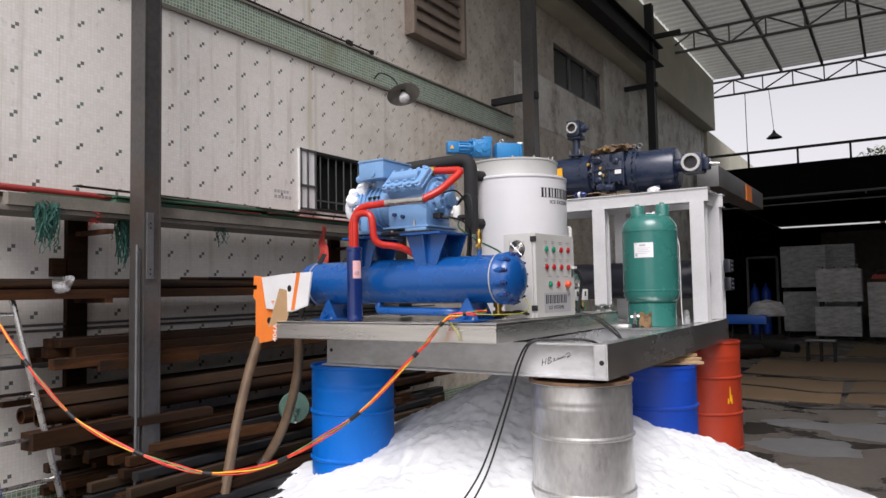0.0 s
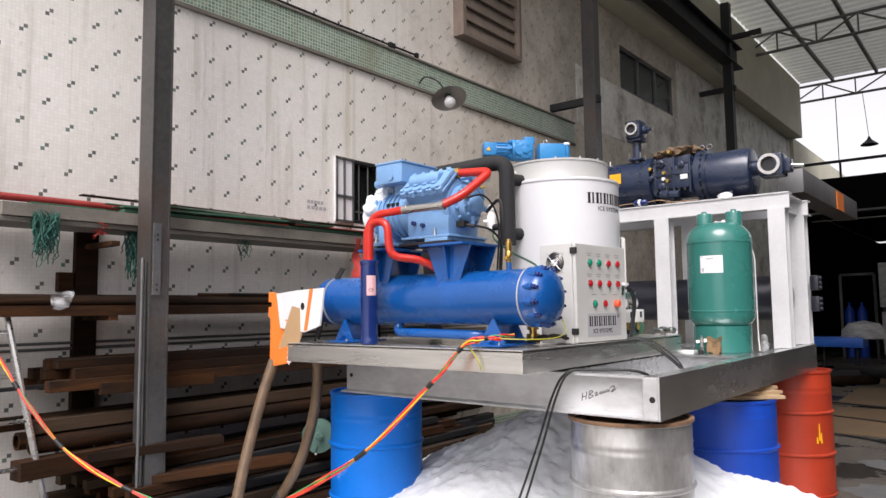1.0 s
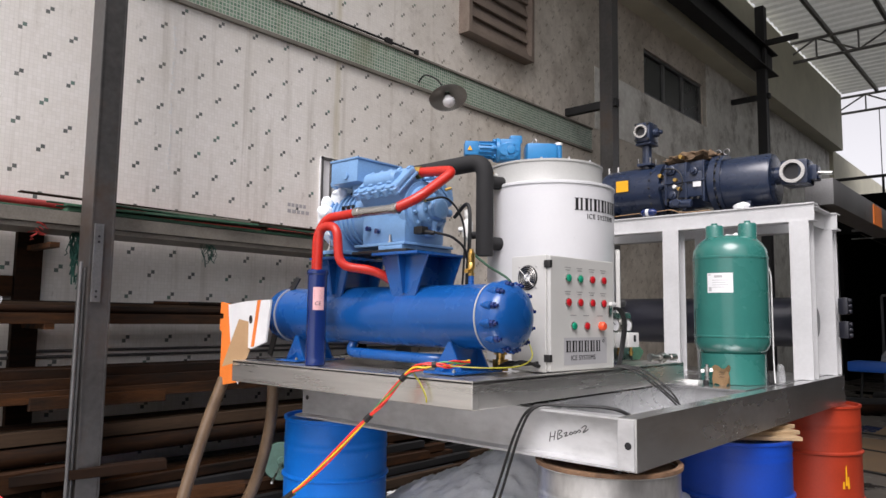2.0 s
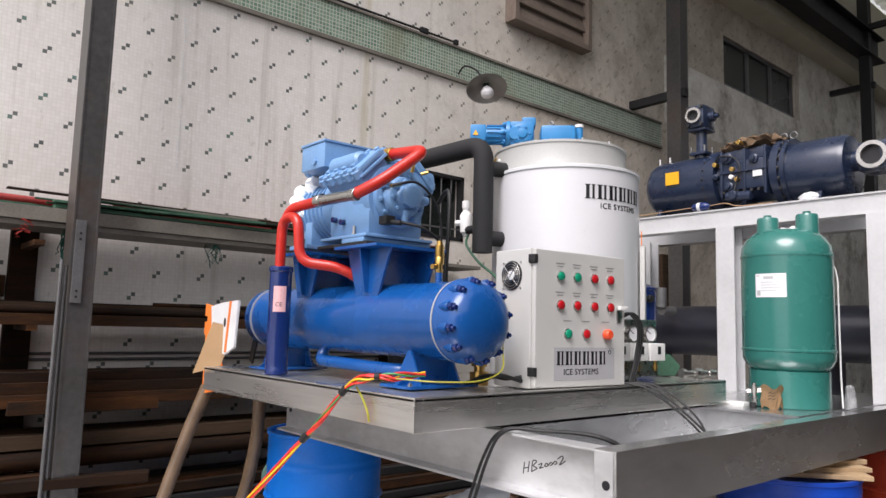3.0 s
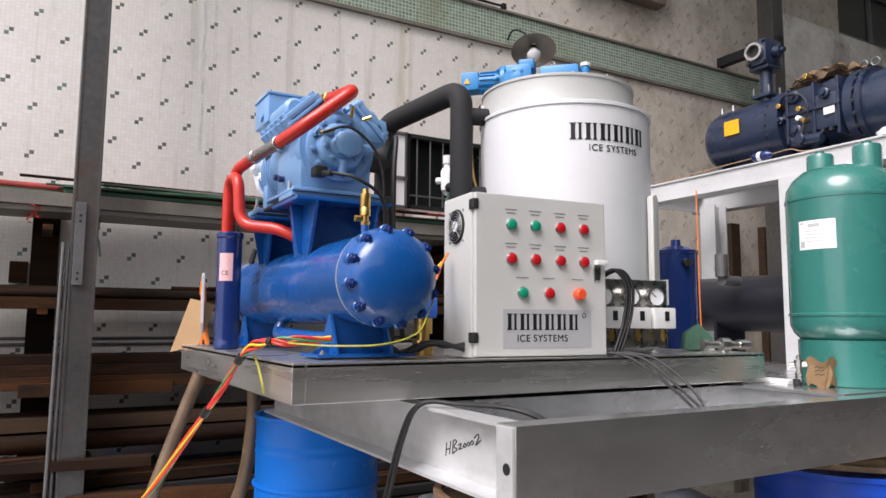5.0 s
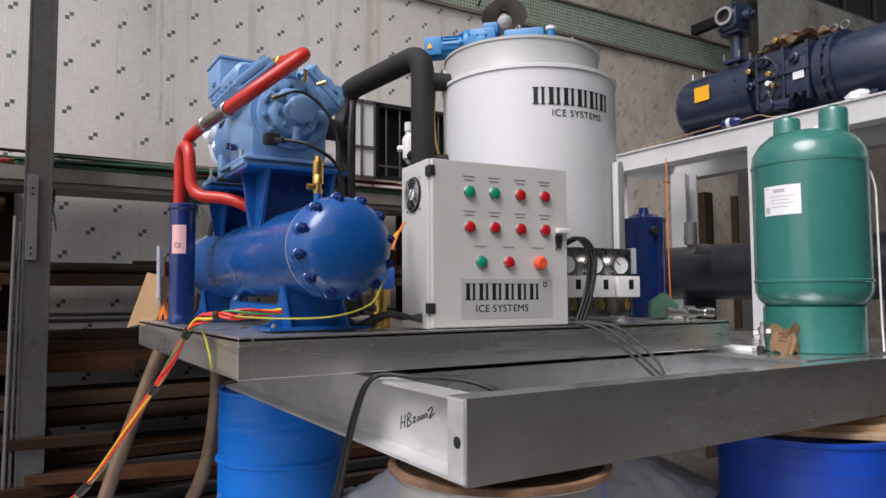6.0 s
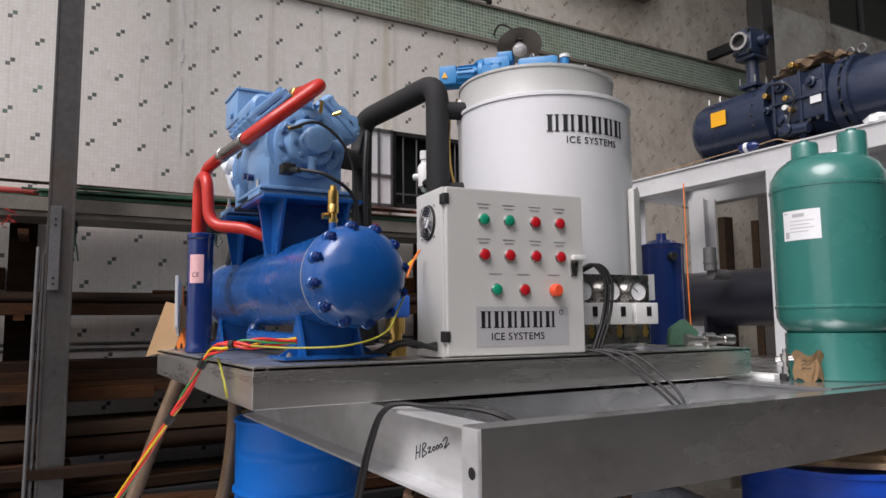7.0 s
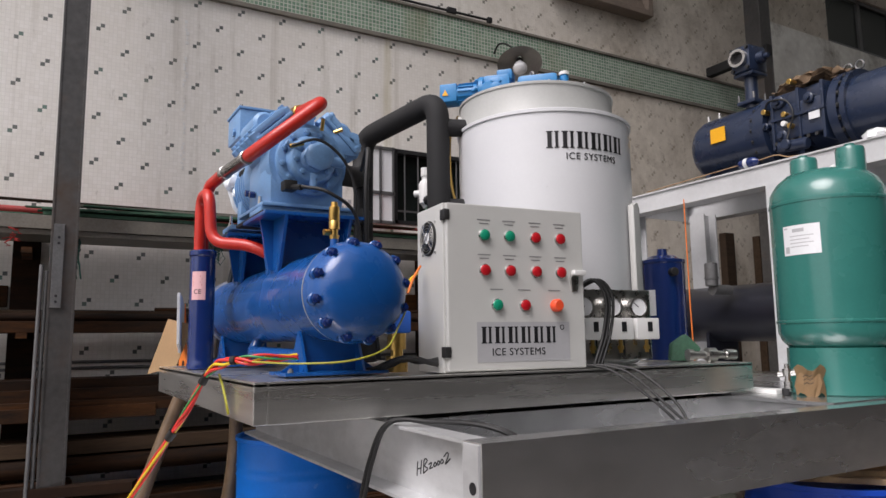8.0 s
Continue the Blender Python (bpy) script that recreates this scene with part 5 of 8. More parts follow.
part("neck", bm, "light_blue", cp)
# feet with springs and bolts
for x in (-2.36, -2.78):
    bm = B()
    box(bm, x - 0.075, x + 0.075, KYc - 0.165, KYc + 0.165, PZ - 0.004, PZ + 0.014, 0.003)
    if x < -2.6:
        box(bm, x - 0.03, x + 0.03, KYc - 0.12, KYc + 0.12, PZ + 0.01, KZc - 0.06, 0.01)
    ft = part("foot", bm, "light_blue", cp)
    for w in (-0.145, 0.145):
        bm = B(); lathe(bm, (x - 0.02, KYc + w, PZ + 0.014), (0, 0, 1), [(0, 0.014), (0.008, 0.014), (0.008, 0.010), (0.02, 0.010), (0.02, 0.006), (0.05, 0.005), (0.05, 0)], 8)
        part("bolt", bm, "steel_bright", ft, "zinc stud and nut")
        bm = B(); lathe(bm, (x - 0.02, KYc + w, PZ - 0.019), (0, 0, 1), [(0, 0.02), (0.005, 0.022), (0.010, 0.02), (0.015, 0.022)], 14)
        part("rubber_mount", bm, "green_board", ft, "green rubber mount")
# sight glass plugs and sensor plug
for x, z in ((-2.52, 1.875), (-2.46, 1.86)):
    bm = B(); cyl(bm, (x, KYc - 0.142, z), (x, KYc - 0.16, z), 0.012, 8)
    part("plug", bm, "navy_gloss", cp)
bm = B(); box(bm, -2.275, -2.225, KYc - 0.105, KYc - 0.06, 1.838, 1.872, 0.006); cyl(bm, (-2.24, KYc - 0.08, 1.85), (-2.19, KYc - 0.06, 1.842), 0.010, 8)
part("sensor_plug", bm, "black_rubber", cp, "black sensor plug")
for a, b in (((-2.225, KYc - 0.09, 1.985), (-2.215, KYc - 0.045, 1.998)), ((-2.25, KYc + 0.03, 2.06), (-2.235, KYc + 0.03, 2.10)), ((-2.25, KYc + 0.075, 2.06), (-2.235, KYc + 0.10, 2.07))):
    bm = B(); cyl(bm, a, b, 0.007, 8)
    part("flare_fitting", bm, "brass", cp, "brass fitting")

# ---- refrigerant bottle ----
BX, BY, BR = -1.585, 5.325, 0.203
bt = thing("gas_bottle", (BX, BY, ZT + 0.004), "teal green steel gas bottle with two necks and a white label", "gas bottle")
bm = B()
lathe(bm, (BX, BY, ZT + 0.15), (0, 0, 1), [(0, 0.03), (0.0, 0.10), (0.02, 0.165), (0.05, 0.191), (0.08, BR), (0.112, BR), (0.115, BR + 0.004), (0.123, BR + 0.004), (0.126, BR), (0.555, BR), (0.558, BR + 0.003), (0.568, BR + 0.003), (0.571, BR), (0.61, 0.199), (0.65, 0.175), (0.68, 0.14), (0.695, 0.08), (0.70, 0)], 56)
part("shell", bm, "bottle_green", bt)
bm = B(); lathe(bm, (BX, BY, ZT + 0.004), (0, 0, 1), [(0, 0.173), (0.005, 0.178), (0.17, 0.178), (0.17, 0.17), (0, 0.168)], 48, False)
part("foot_ring", bm, "bottle_green", bt)
for x, y in ((-1.676, 5.34), (-1.485, 5.333)):
    bm = B(); lathe(bm, (x, y, 1.86), (0, 0, 1), [(0, 0.052), (0.165, 0.05), (0.175, 0.046), (0.175, 0.0)], 28)
    nk = part("neck", bm, "bottle_green", bt)
    bm = B(); cyl(bm, (x, y, 2.035), (x, y, 2.05), 0.018, 12)
    part("valve_stub", bm, "bottle_green", nk)
def bwrap(a, z, r=BR + 0.0012):
    return lambda co: Vector((BX + math.cos(a + co.x / r) * (r + co.z), BY + math.sin(a + co.x / r) * (r + co.z), z + co.y))
f = bwrap(radians(-106.6), 0)
bm = B()
for k in range(8):
    q = [bm.verts.new(f(Vector((x, z, 0)))) for x, z in ((0.142 * k / 8, 1.632), (0.142 * (k + 1) / 8, 1.632), (0.142 * (k + 1) / 8, 1.742), (0.142 * k / 8, 1.742))]
    bm.faces.new(q)
lb = part("label", bm, "paper", bt, "white paper label with grey print")
for x, z, w, h in ((0.042, 1.716, 0.045, 0.013), (0.006, 1.730, 0.016, 0.005), (0.008, 1.640, 0.018, 0.024), (0.03, 1.700, 0.09, 0.003), (0.03, 1.687, 0.075, 0.003), (0.03, 1.674, 0.09, 0.003), (0.03, 1.661, 0.07, 0.003)):
    bm = B(); g = bwrap(radians(-106.6), 0, BR + 0.0018)
    n = 4
    for k in range(n):
        bm.faces.new([bm.verts.new(g(Vector((x + w * (k + i) / n, z + j, 0)))) for i, j in ((0, 0), (1, 0), (1, h), (0, h))])
    part("print_bar", bm, "label_grey", lb, smooth=False)
bm = B()
lathe(bm, (-1.575, 5.33, 1.905), (0.2, 0.2, 1), [(0, 0.03), (0.03, 0.06), (0.06, 0.05), (0.075, 0.02), (0.08, 0)], 12)
for v in bm.verts:
    v.co += Vector((noise.noise(v.co * 30), noise.noise(v.co * 30 + Vector((9, 0, 0))), noise.noise(v.co * 30 + Vector((0, 9, 0))))) * 0.02
single("plastic_wrap", bm, "white_plastic", "crumpled white plastic between the bottle necks", "plastic", base=(-1.575, 5.33, 1.905))
# thin white tube that follows the bottle's right edge
bm = B(); sweep(bm, rounded([(-1.385, 5.42, 1.13), (-1.393, 5.43, 1.25), (-1.393, 5.43, 1.76), (-1.43, 5.40, 1.86), (-1.47, 5.375, 1.91)], 0.06), 0.004, 8)
single("white_hose", bm, "white_plastic", "thin white line running down the edge of the green bottle", "hose", base=(-1.385, 5.42, 1.13))
vb = thing("bottle_valve", (-1.59, 5.15, ZT + 0.01), "brass valve wrapped in a scrap of brown cardboard", "valve")
bm = B()
ring_ = []
for zz, wob in ((0.006, 0.0), (0.04, 0.006), (0.075, -0.004), (0.105, 0.006)):
    row = []
    for i in range(9):
        a = radians(-100 + 118 * i / 8)
        rr = 0.058 + wob + 0.006 * noise.noise(Vector((i * 0.7, zz * 30, 2)))
        row.append(bm.verts.new((-1.598 + math.cos(a) * rr, 5.135 + math.sin(a) * rr * 0.9, ZT + zz + 0.012 * math.sin(i * 1.3))))
    ring_.append(row)
for p_, q_ in zip(ring_, ring_[1:]):
    for i in range(8):
        bm.faces.new((p_[i], p_[i + 1], q_[i + 1], q_[i]))
bmesh.ops.solidify(bm, geom=bm.faces[:], thickness=0.004)
part("cardboard", bm, "card_brown", vb, "torn brown cardboard sleeve", smooth=False)
for k, (_, zz) in enumerate(((0.028, 0.075), (0.034, 0.062), (0.03, 0.048))):
    bm = B(); sweep(bm, [(-1.572 + 0.008 * j, 5.073 + 0.006 * j + 0.001 * k, ZT + zz + 0.006 * (j % 2)) for j in range(4)], 0.0014, 6)
    part("pen_stroke", bm, "black_print", vb, smooth=False)
bm = B()
cyl(bm, (-1.64, 5.085, ZT + 0.02), (-1.64, 5.085, ZT + 0.055), 0.014, 6)
lathe(bm, (-1.64, 5.085, ZT + 0.055), (0, 0, 1), [(0, 0.010), (0.02, 0.010), (0.02, 0.017), (0.045, 0.017), (0.045, 0.009), (0.062, 0.009), (0.064, 0)], 8)
part("spindle", bm, "steel_bright", vb, "bright steel valve spindle")
bm = B(); cyl(bm, (-1.672, 5.075, ZT + 0.078), (-1.60, 5.10, ZT + 0.088), 0.011, 10, 0.002); cyl(bm, (-1.64, 5.085, ZT + 0.088), (-1.62, 5.15, ZT + 0.088), 0.012, 10)
part("valve_body", bm, "steel_bright", vb, "bright steel valve body")
bm = B(); cyl(bm, (-1.645, 5.08, ZT + 0.004), (-1.645, 5.08, ZT + 0.03), 0.016, 10, 0.003)
part("cap", bm, "dark_steel", vb, "dark cap")

# ---- stand with the screw compressor ----
SX0, SX1, SY0, SY1, SZ = -3.32, -1.30, 5.93, 6.62, 2.222
st = thing("steel_stand", (-2.2, 6.27, ZT), "grey-white painted steel stand made of H-beams", "steel stand")
def hpost(bm, x, y, w, z0, z1):
    t = 0.009
    box(bm, x - w / 2, x + w / 2, y - w / 2, y - w / 2 + t, z0, z1)
    box(bm, x - w / 2, x + w / 2, y + w / 2 - t, y + w / 2, z0, z1)
    box(bm, x - t / 2, x + t / 2, y - w / 2 + t, y + w / 2 - t, z0, z1)
for x, y in ((-3.26, SY0 + 0.05), (-2.205, SY0 + 0.05), (-1.367, SY0 + 0.05), (-3.03, SY1 - 0.26), (-2.205, SY1 - 0.06), (-1.367, SY1 - 0.06)):
    bm = B(); hpost(bm, x, y, 0.115, ZT + 0.004, SZ - 0.115)
    part("post", bm, "grey_primer", st, smooth=False)
for y in (SY0 + 0.055, SY1 - 0.065):
    bm = B()
    t = 0.009
    prism(bm, [(-0.055, 0), (-0.055, -t), (-0.045, -t), (-0.045, -0.106), (-0.055, -0.106), (-0.055, -0.115), (0.055, -0.115), (0.055, -0.106), (-0.036, -0.106), (-0.036, -t), (0.055, -t), (0.055, 0)], (SX0, y, SZ), (0, 1, 0), (0, 0, 1), SX1 + 0.02 - SX0)
    part("long_beam", bm, "grey_primer", st, smooth=False)
for x in (SX0 + 0.05, SX1 - 0.06):
    bm = B(); box(bm, x - 0.05, x + 0.05, SY0 + 0.115, SY1 - 0.125, SZ - 0.009, SZ - 0.001); box(bm, x - 0.005, x + 0.005, SY0 + 0.115, SY1 - 0.125, SZ - 0.11, SZ - 0.009)
    part("cross_beam", bm, "grey_primer", st, smooth=False)

QY, QZ, QR = 6.27, 2.46, 0.196
DZ = QZ - 0.045       # height of the discharge end
sc = thing("screw_compressor", (-2.25, QY, SZ), "dark navy cast screw compressor lying on the stand", "compressor")
bm = B(); lathe(bm, (-2.895, QY, QZ), (1, 0, 0), [(0, 0.0), (0.0, 0.10), (0.012, 0.145), (0.04, 0.175), (0.08, QR - 0.005), (0.40, QR), (0.475, QR)], 48)
part("motor_shell", bm, "screw_navy", sc)
bm = B(); lathe(bm, (-2.42, QY, QZ), (1, 0, 0), [(0, QR - 0.01), (0, QR + 0.012), (0.07, QR + 0.014), (0.075, QR - 0.03)], 48)
fl = part("flange", bm, "screw_navy", sc)
for k in range(20):
    a = 2 * math.pi * k / 20
    bm = B(); lathe(bm, (-2.42, QY + math.cos(a) * (QR + 0.002), QZ + math.sin(a) * (QR + 0.002)), (-1, 0, 0), [(0, 0.011), (0.014, 0.011), (0.014, 0)], 6)
    part("bolt", bm, "black_grip", fl)
bm = B()
lathe(bm, (-2.35, QY, QZ), (1, 0, 0), [(0, 0.17), (0.05, 0.157), (0.30, 0.157), (0.36, 0.17)], 40)
box(bm, -2.31, -2.03, QY - 0.185, QY - 0.08, QZ - 0.10, QZ + 0.09, 0.018)
box(bm, -2.29, -2.16, QY - 0.17, QY - 0.05, QZ + 0.05, QZ + 0.16, 0.015)
box(bm, -2.27, -2.03, QY - 0.12, QY + 0.12, QZ + 0.09, QZ + 0.18, 0.02)
part("rotor_housing", bm, "screw_navy", sc)
for x in (-2.30, -2.15, -2.02):
    bm = B(); box(bm, x - 0.008, x + 0.008, QY - 0.195, QY + 0.1, QZ - 0.14, QZ + 0.16, 0.004)
    part("rib", bm, "screw_navy", sc)
bm = B(); box(bm, -2.31, -2.01, QY - 0.20, QY - 0.17, QZ + 0.01, QZ + 0.025, 0.003)
part("rib", bm, "screw_navy", sc)
for x, z, r in ((-2.26, 0.11, 0.034), (-2.25, -0.075, 0.03), (-2.09, 0.085, 0.028), (-2.345, 0.0, 0.022)):
    bm = B(); lathe(bm, (x, QY - 0.15, QZ + z), (0, -1, 0), [(0, r), (0.05, r), (0.054, r * 0.8), (0.054, r * 0.55), (0.068, r * 0.5), (0.07, 0)], 16)
    part("boss", bm, "screw_navy", sc)
for k in range(6):
    bm = B(); lathe(bm, (-2.285 + 0.045 * k, QY - 0.186, QZ - 0.11), (0, -1, 0), [(0, 0.010), (0.012, 0.010), (0.012, 0)], 6)
    part("bolt", bm, "black_grip", sc)
bm = B(); sweep(bm, spline([(-2.34, QY - 0.20, QZ + 0.085), (-2.29, QY - 0.225, QZ + 0.12), (-2.2, QY - 0.22, QZ + 0.10), (-2.16, QY - 0.225, QZ + 0.02), (-2.19, QY - 0.22, QZ - 0.06), (-2.2, QY - 0.24, QZ - 0.13)], 8), 0.005, 8)
part("oil_line", bm, "black_rubber", sc, "thin black oil line")
bm = B(); lathe(bm, (-1.99, QY, QZ), (1, 0, 0), [(0, QR - 0.03), (0, QR + 0.014), (0.045, QR + 0.014), (0.045, QR - 0.004), (0.06, QR - 0.004), (0.06, QR + 0.012), (0.085, QR + 0.012), (0.085, QR - 0.02)], 48)
fl = part("flange", bm, "screw_navy", sc)
for k in range(20):
    a = 2 * math.pi * k / 20
    bm = B(); cyl(bm, (-1.944, QY + math.cos(a) * (QR + 0.003), QZ + math.sin(a) * (QR + 0.003)), (-1.932, QY + math.cos(a) * (QR + 0.003), QZ + math.sin(a) * (QR + 0.003)), 0.014, 6)
    part("bolt", bm, "black_grip", fl)
bm = B(); lathe(bm, (-1.905, QY, QZ - 0.01), (1, 0, 0), [(0, QR - 0.008), (0.29, QR - 0.008), (0.315, QR - 0.02), (0.32, QR - 0.045), (0.32, 0)], 48)
part("separator_shell", bm, "screw_navy", sc)
for x in (-2.8, -2.2, -1.75):
    bm = B(); prism(bm, [(-0.16, 0), (0.16, 0), (0.13, 0.08), (-0.13, 0.08)], (x, QY, SZ), (0, 1, 0), (0, 0, 1), 0.03); box(bm, x - 0.05, x + 0.06, QY - 0.19, QY + 0.19, SZ, SZ + 0.015)
    part("foot", bm, "screw_navy", sc)
# upright valve with open port
bm = B()
cyl(bm, (-2.500, 6.20, QZ + 0.17), (-2.500, 6.20, QZ + 0.37), 0.036, 20)
box(bm, -2.558, -2.442, 6.14, 6.26, QZ + 0.19, QZ + 0.212, 0.006)
box(bm, -2.562, -2.438, 6.13, 6.27, QZ + 0.352, QZ + 0.372, 0.006)
box(bm, -2.562, -2.438, 6.115, 6.27, QZ + 0.372, QZ + 0.525, 0.016)
cyl(bm, (-2.438, 6.19, QZ + 0.445), (-2.395, 6.19, QZ + 0.445), 0.034, 16, 0.008)
cyl(bm, (-2.395, 6.19, QZ + 0.445), (-2.37, 6.19, QZ + 0.445), 0.016, 10, 0.003)
uv = part("suction_valve", bm, "screw_navy", sc)
def port(o, n, r, parent):
    n = Vector(n).normalized()
    bm = B(); lathe(bm, Vector(o), n, [(0, r * 0.72), (0.03, r * 0.72), (0.03, r), (0.0, r)], 28, False)
    p = part("port_ring", bm, "steel_bright", parent, "machined open port ring")
    # black cap painted in place of the bore's dark depth
    bm = B(); lathe(bm, Vector(o) + n * 0.001, n, [(0, r * 0.72), (0.002, 0)], 28)
    part("port_bore", bm, "black_print", p)
port((-2.503, 6.115, QZ + 0.45), (0.1, -1, 0), 0.052, uv)
for x, z in ((-2.548, 0.388), (-2.452, 0.388), (-2.548, 0.508), (-2.452, 0.508)):
    bm = B(); lathe(bm, (x, 6.117, QZ + z), (0, -1, 0), [(0, 0.011), (0.014, 0.011), (0.014, 0)], 6)
    part("bolt", bm, "black_grip", uv)
for x, y in ((-2.452, 6.15), (-2.548, 6.15), (-2.452, 6.25), (-2.548, 6.25)):
    bm = B(); cyl(bm, (x, y, QZ + 0.205), (x, y, QZ + 0.25), 0.007, 8)
    part("stud", bm, "grey_steel", uv, "grey threaded stud")
# discharge end with a second port
bm = B()
cyl(bm, (-1.59, QY, DZ + 0.06), (-1.50, QY, DZ + 0.06), 0.06, 18)
box(bm, -1.53, -1.36, QY - 0.12, QY + 0.06, DZ - 0.03, DZ + 0.14, 0.02)
box(bm, -1.37, -1.32, QY - 0.06, QY + 0.05, DZ, DZ + 0.10, 0.01)
dv = part("discharge_valve", bm, "screw_navy", sc)
port((-1.45, QY - 0.12, DZ + 0.055), (0.05, -1, 0), 0.078, dv)
bm = B(); cyl(bm, (-1.32, QY, DZ + 0.05), (-1.24, QY, DZ + 0.04), 0.014, 8)
part("spindle", bm, "steel_bright", dv)
bm = B(); prism(bm, [(0, 0), (0.10, 0.0), (0.10, 0.085), (0, 0.085)], (-2.695, QY - 0.2005, QZ - 0.008), (1, 0, 0), (0, 0, 1), 0.004)
part("sticker", bm, "yellow_tag", sc, "orange-yellow sticker", smooth=False)
bm = B(); prism(bm, [(0, 0), (0.058, 0.0), (0.058, 0.038), (0, 0.038)], (-2.095, QY - 0.192, QZ - 0.03), (1, 0, 0), (0, 0, 1), 0.004)
part("rating_plate", bm, "paper", sc, "white rating plate", smooth=False)
for x, z, m_ in ((-2.34, 0.08, "brass"), (-2.225, 0.035, "brass"), (-2.23, -0.015, "white_plastic"), (-2.195, -0.035, "brass"), (-2.18, 0.20, "brass")):
    bm = B(); cyl(bm, (-0.0 + x, QY - 0.212, QZ + z), (x, QY - 0.16, QZ + z), 0.015, 12, 0.003)
    part("fitting", bm, m_, sc, "brass fitting" if m_ == "brass" else "white cap")
bm = B()
cyl(bm, (-2.26, QY - 0.21, QZ - 0.14), (-2.10, QY - 0.21, QZ - 0.15), 0.03, 14, 0.006)
cyl(bm, (-2.2, QY - 0.21, QZ - 0.14), (-2.2, QY - 0.26, QZ - 0.14), 0.028, 14, 0.006)
part("oil_valve", bm, "screw_navy", sc)
for x, z in ((-1.97, QR + 0.02), (-1.91, QR + 0.02)):
    bm = B()
    pts = [(x + 0.021 * math.cos(a), QY - 0.03, QZ + z + 0.012 + 0.021 * math.sin(a)) for a in np.linspace(0, 2 * math.pi, 17)]
    sweep(bm, pts, 0.006, 8, False)
    part("lifting_eye", bm, "grey_steel", sc)
for x in (-2.86, -2.78):
    bm = B(); cyl(bm, (x, QY, QZ + QR - 0.01), (x, QY, QZ + QR + 0.04), 0.01, 8)
    part("stud", bm, "steel_bright", sc)
# cardboard scrap on top, dryer, pipe
bm = B()
bmesh.ops.create_icosphere(bm, subdivisions=4, radius=1.0)
for v in bm.verts:
    q = v.co.copy()
    n_ = noise.fractal(q * 2.2, 0.8, 2.0, 4)
    v.co = Vector((-2.16 + q.x * (0.20 + 0.05 * n_), QY - 0.03 + q.y * (0.11 + 0.04 * n_), QZ + 0.215 + q.z * (0.035 + 0.02 * n_) + 0.03 * noise.noise(q * 3)))
single("cardboard_scrap", bm, "card_dark", "crumpled brown cardboard scrap lying on the compressor", "cardboard", base=(-2.3, QY, QZ + 0.2))
sd = thing("small_drier", (-2.37, 5.97, SZ), "small blue drier with a white band on a thin copper pipe", "drier")
bm = B(); lathe(bm, (-2.445, 5.965, SZ + 0.035), (1, 0, 0), [(0, 0.008), (0.012, 0.02), (0.02, 0.026), (0.10, 0.026), (0.11, 0.02), (0.125, 0.008)], 20)
part("body", bm, "navy_gloss", sd, "blue drier body")
bm = B(); lathe(bm, (-2.40, 5.965, SZ + 0.035), (1, 0, 0), [(0, 0.0262), (0, 0.0272), (0.022, 0.0272), (0.022, 0.0262)], 20, False)
part("band", bm, "paper", sd, "white band")
bm = B(); sweep(bm, [(-3.1, 5.95, SZ + 0.012), (-2.445, 5.965, SZ + 0.035)], 0.003, 8); sweep(bm, spline([(-2.32, 5.965, SZ + 0.035), (-2.22, 5.97, SZ + 0.04), (-2.15, 6.0, SZ + 0.02), (-1.95, 6.02, SZ + 0.02)]), 0.003, 8)
part("pipe", bm, "twine", sd, "thin copper pipe")
bm = B(); lathe(bm, (-1.73, 5.98, SZ), (0, 0, 1), [(0, 0.05), (0.02, 0.055), (0.04, 0.03), (0.05, 0)], 10)
for v in bm.verts:
    v.co += Vector((noise.noise(v.co * 40), noise.noise(v.co * 40 + Vector((9, 0, 0))), 0)) * 0.03
single("crumpled_paper", bm, "paper", "crumpled white paper on the stand", "paper", base=(-1.73, 5.98, SZ))

# dark vessel below
dvx = thing("dark_vessel", (-2.2, 6.35, ZT), "long dark horizontal vessel under the stand", "pressure vessel")
bm = B(); lathe(bm, (-3.3, 6.30, 1.475), (1, 0, 0), [(0, 0.0), (0, 0.15), (0.03, 0.165), (1.83, 0.165)], 40)
part("shell", bm, "vessel_dark", dvx)
bm = B(); lathe(bm, (-1.50, 6.30, 1.475), (1, 0, 0), [(0, 0.165), (0, 0.19), (0.04, 0.19), (0.045, 0.17), (0.09, 0.16), (0.12, 0.10), (0.12, 0)], 40)
part("end_flange", bm, "vessel_dark", dvx)
bm = B(); prism(bm, [(0, 0), (0.06, 0), (0.06, 0.13), (0, 0.13)], (-2.30, 6.128, 1.41), (1, 0, 0), (0, 0, 1), 0.004)
part("rating_plate", bm, "grey_primer", dvx, smooth=False)
for x in (-2.9, -1.75):
    bm = B(); prism(bm, [(-0.13, 0), (0.13, 0), (0.13, 0.24), (-0.13, 0.24)], (x, 6.30, ZT + 0.004), (0, 1, 0), (0, 0, 1), 0.02)
    part("foot", bm, "vessel_dark", dvx)
for zz in (1.37, 1.53):
    bm = B()
    box(bm, -1.30, -1.24, 6.53, 6.62, zz, zz + 0.115, 0.01)
    for k in range(3):
        cyl(bm, (-1.24, 6.58, zz + 0.02 + k * 0.037), (-1.225, 6.58, zz + 0.02 + k * 0.037), 0.016, 10)
    single("pressure_switch", bm, "vessel_dark", "black pressure switch box bolted to the stand post", "switch", "switches on the stand", base=(-1.27, 6.57, zz))
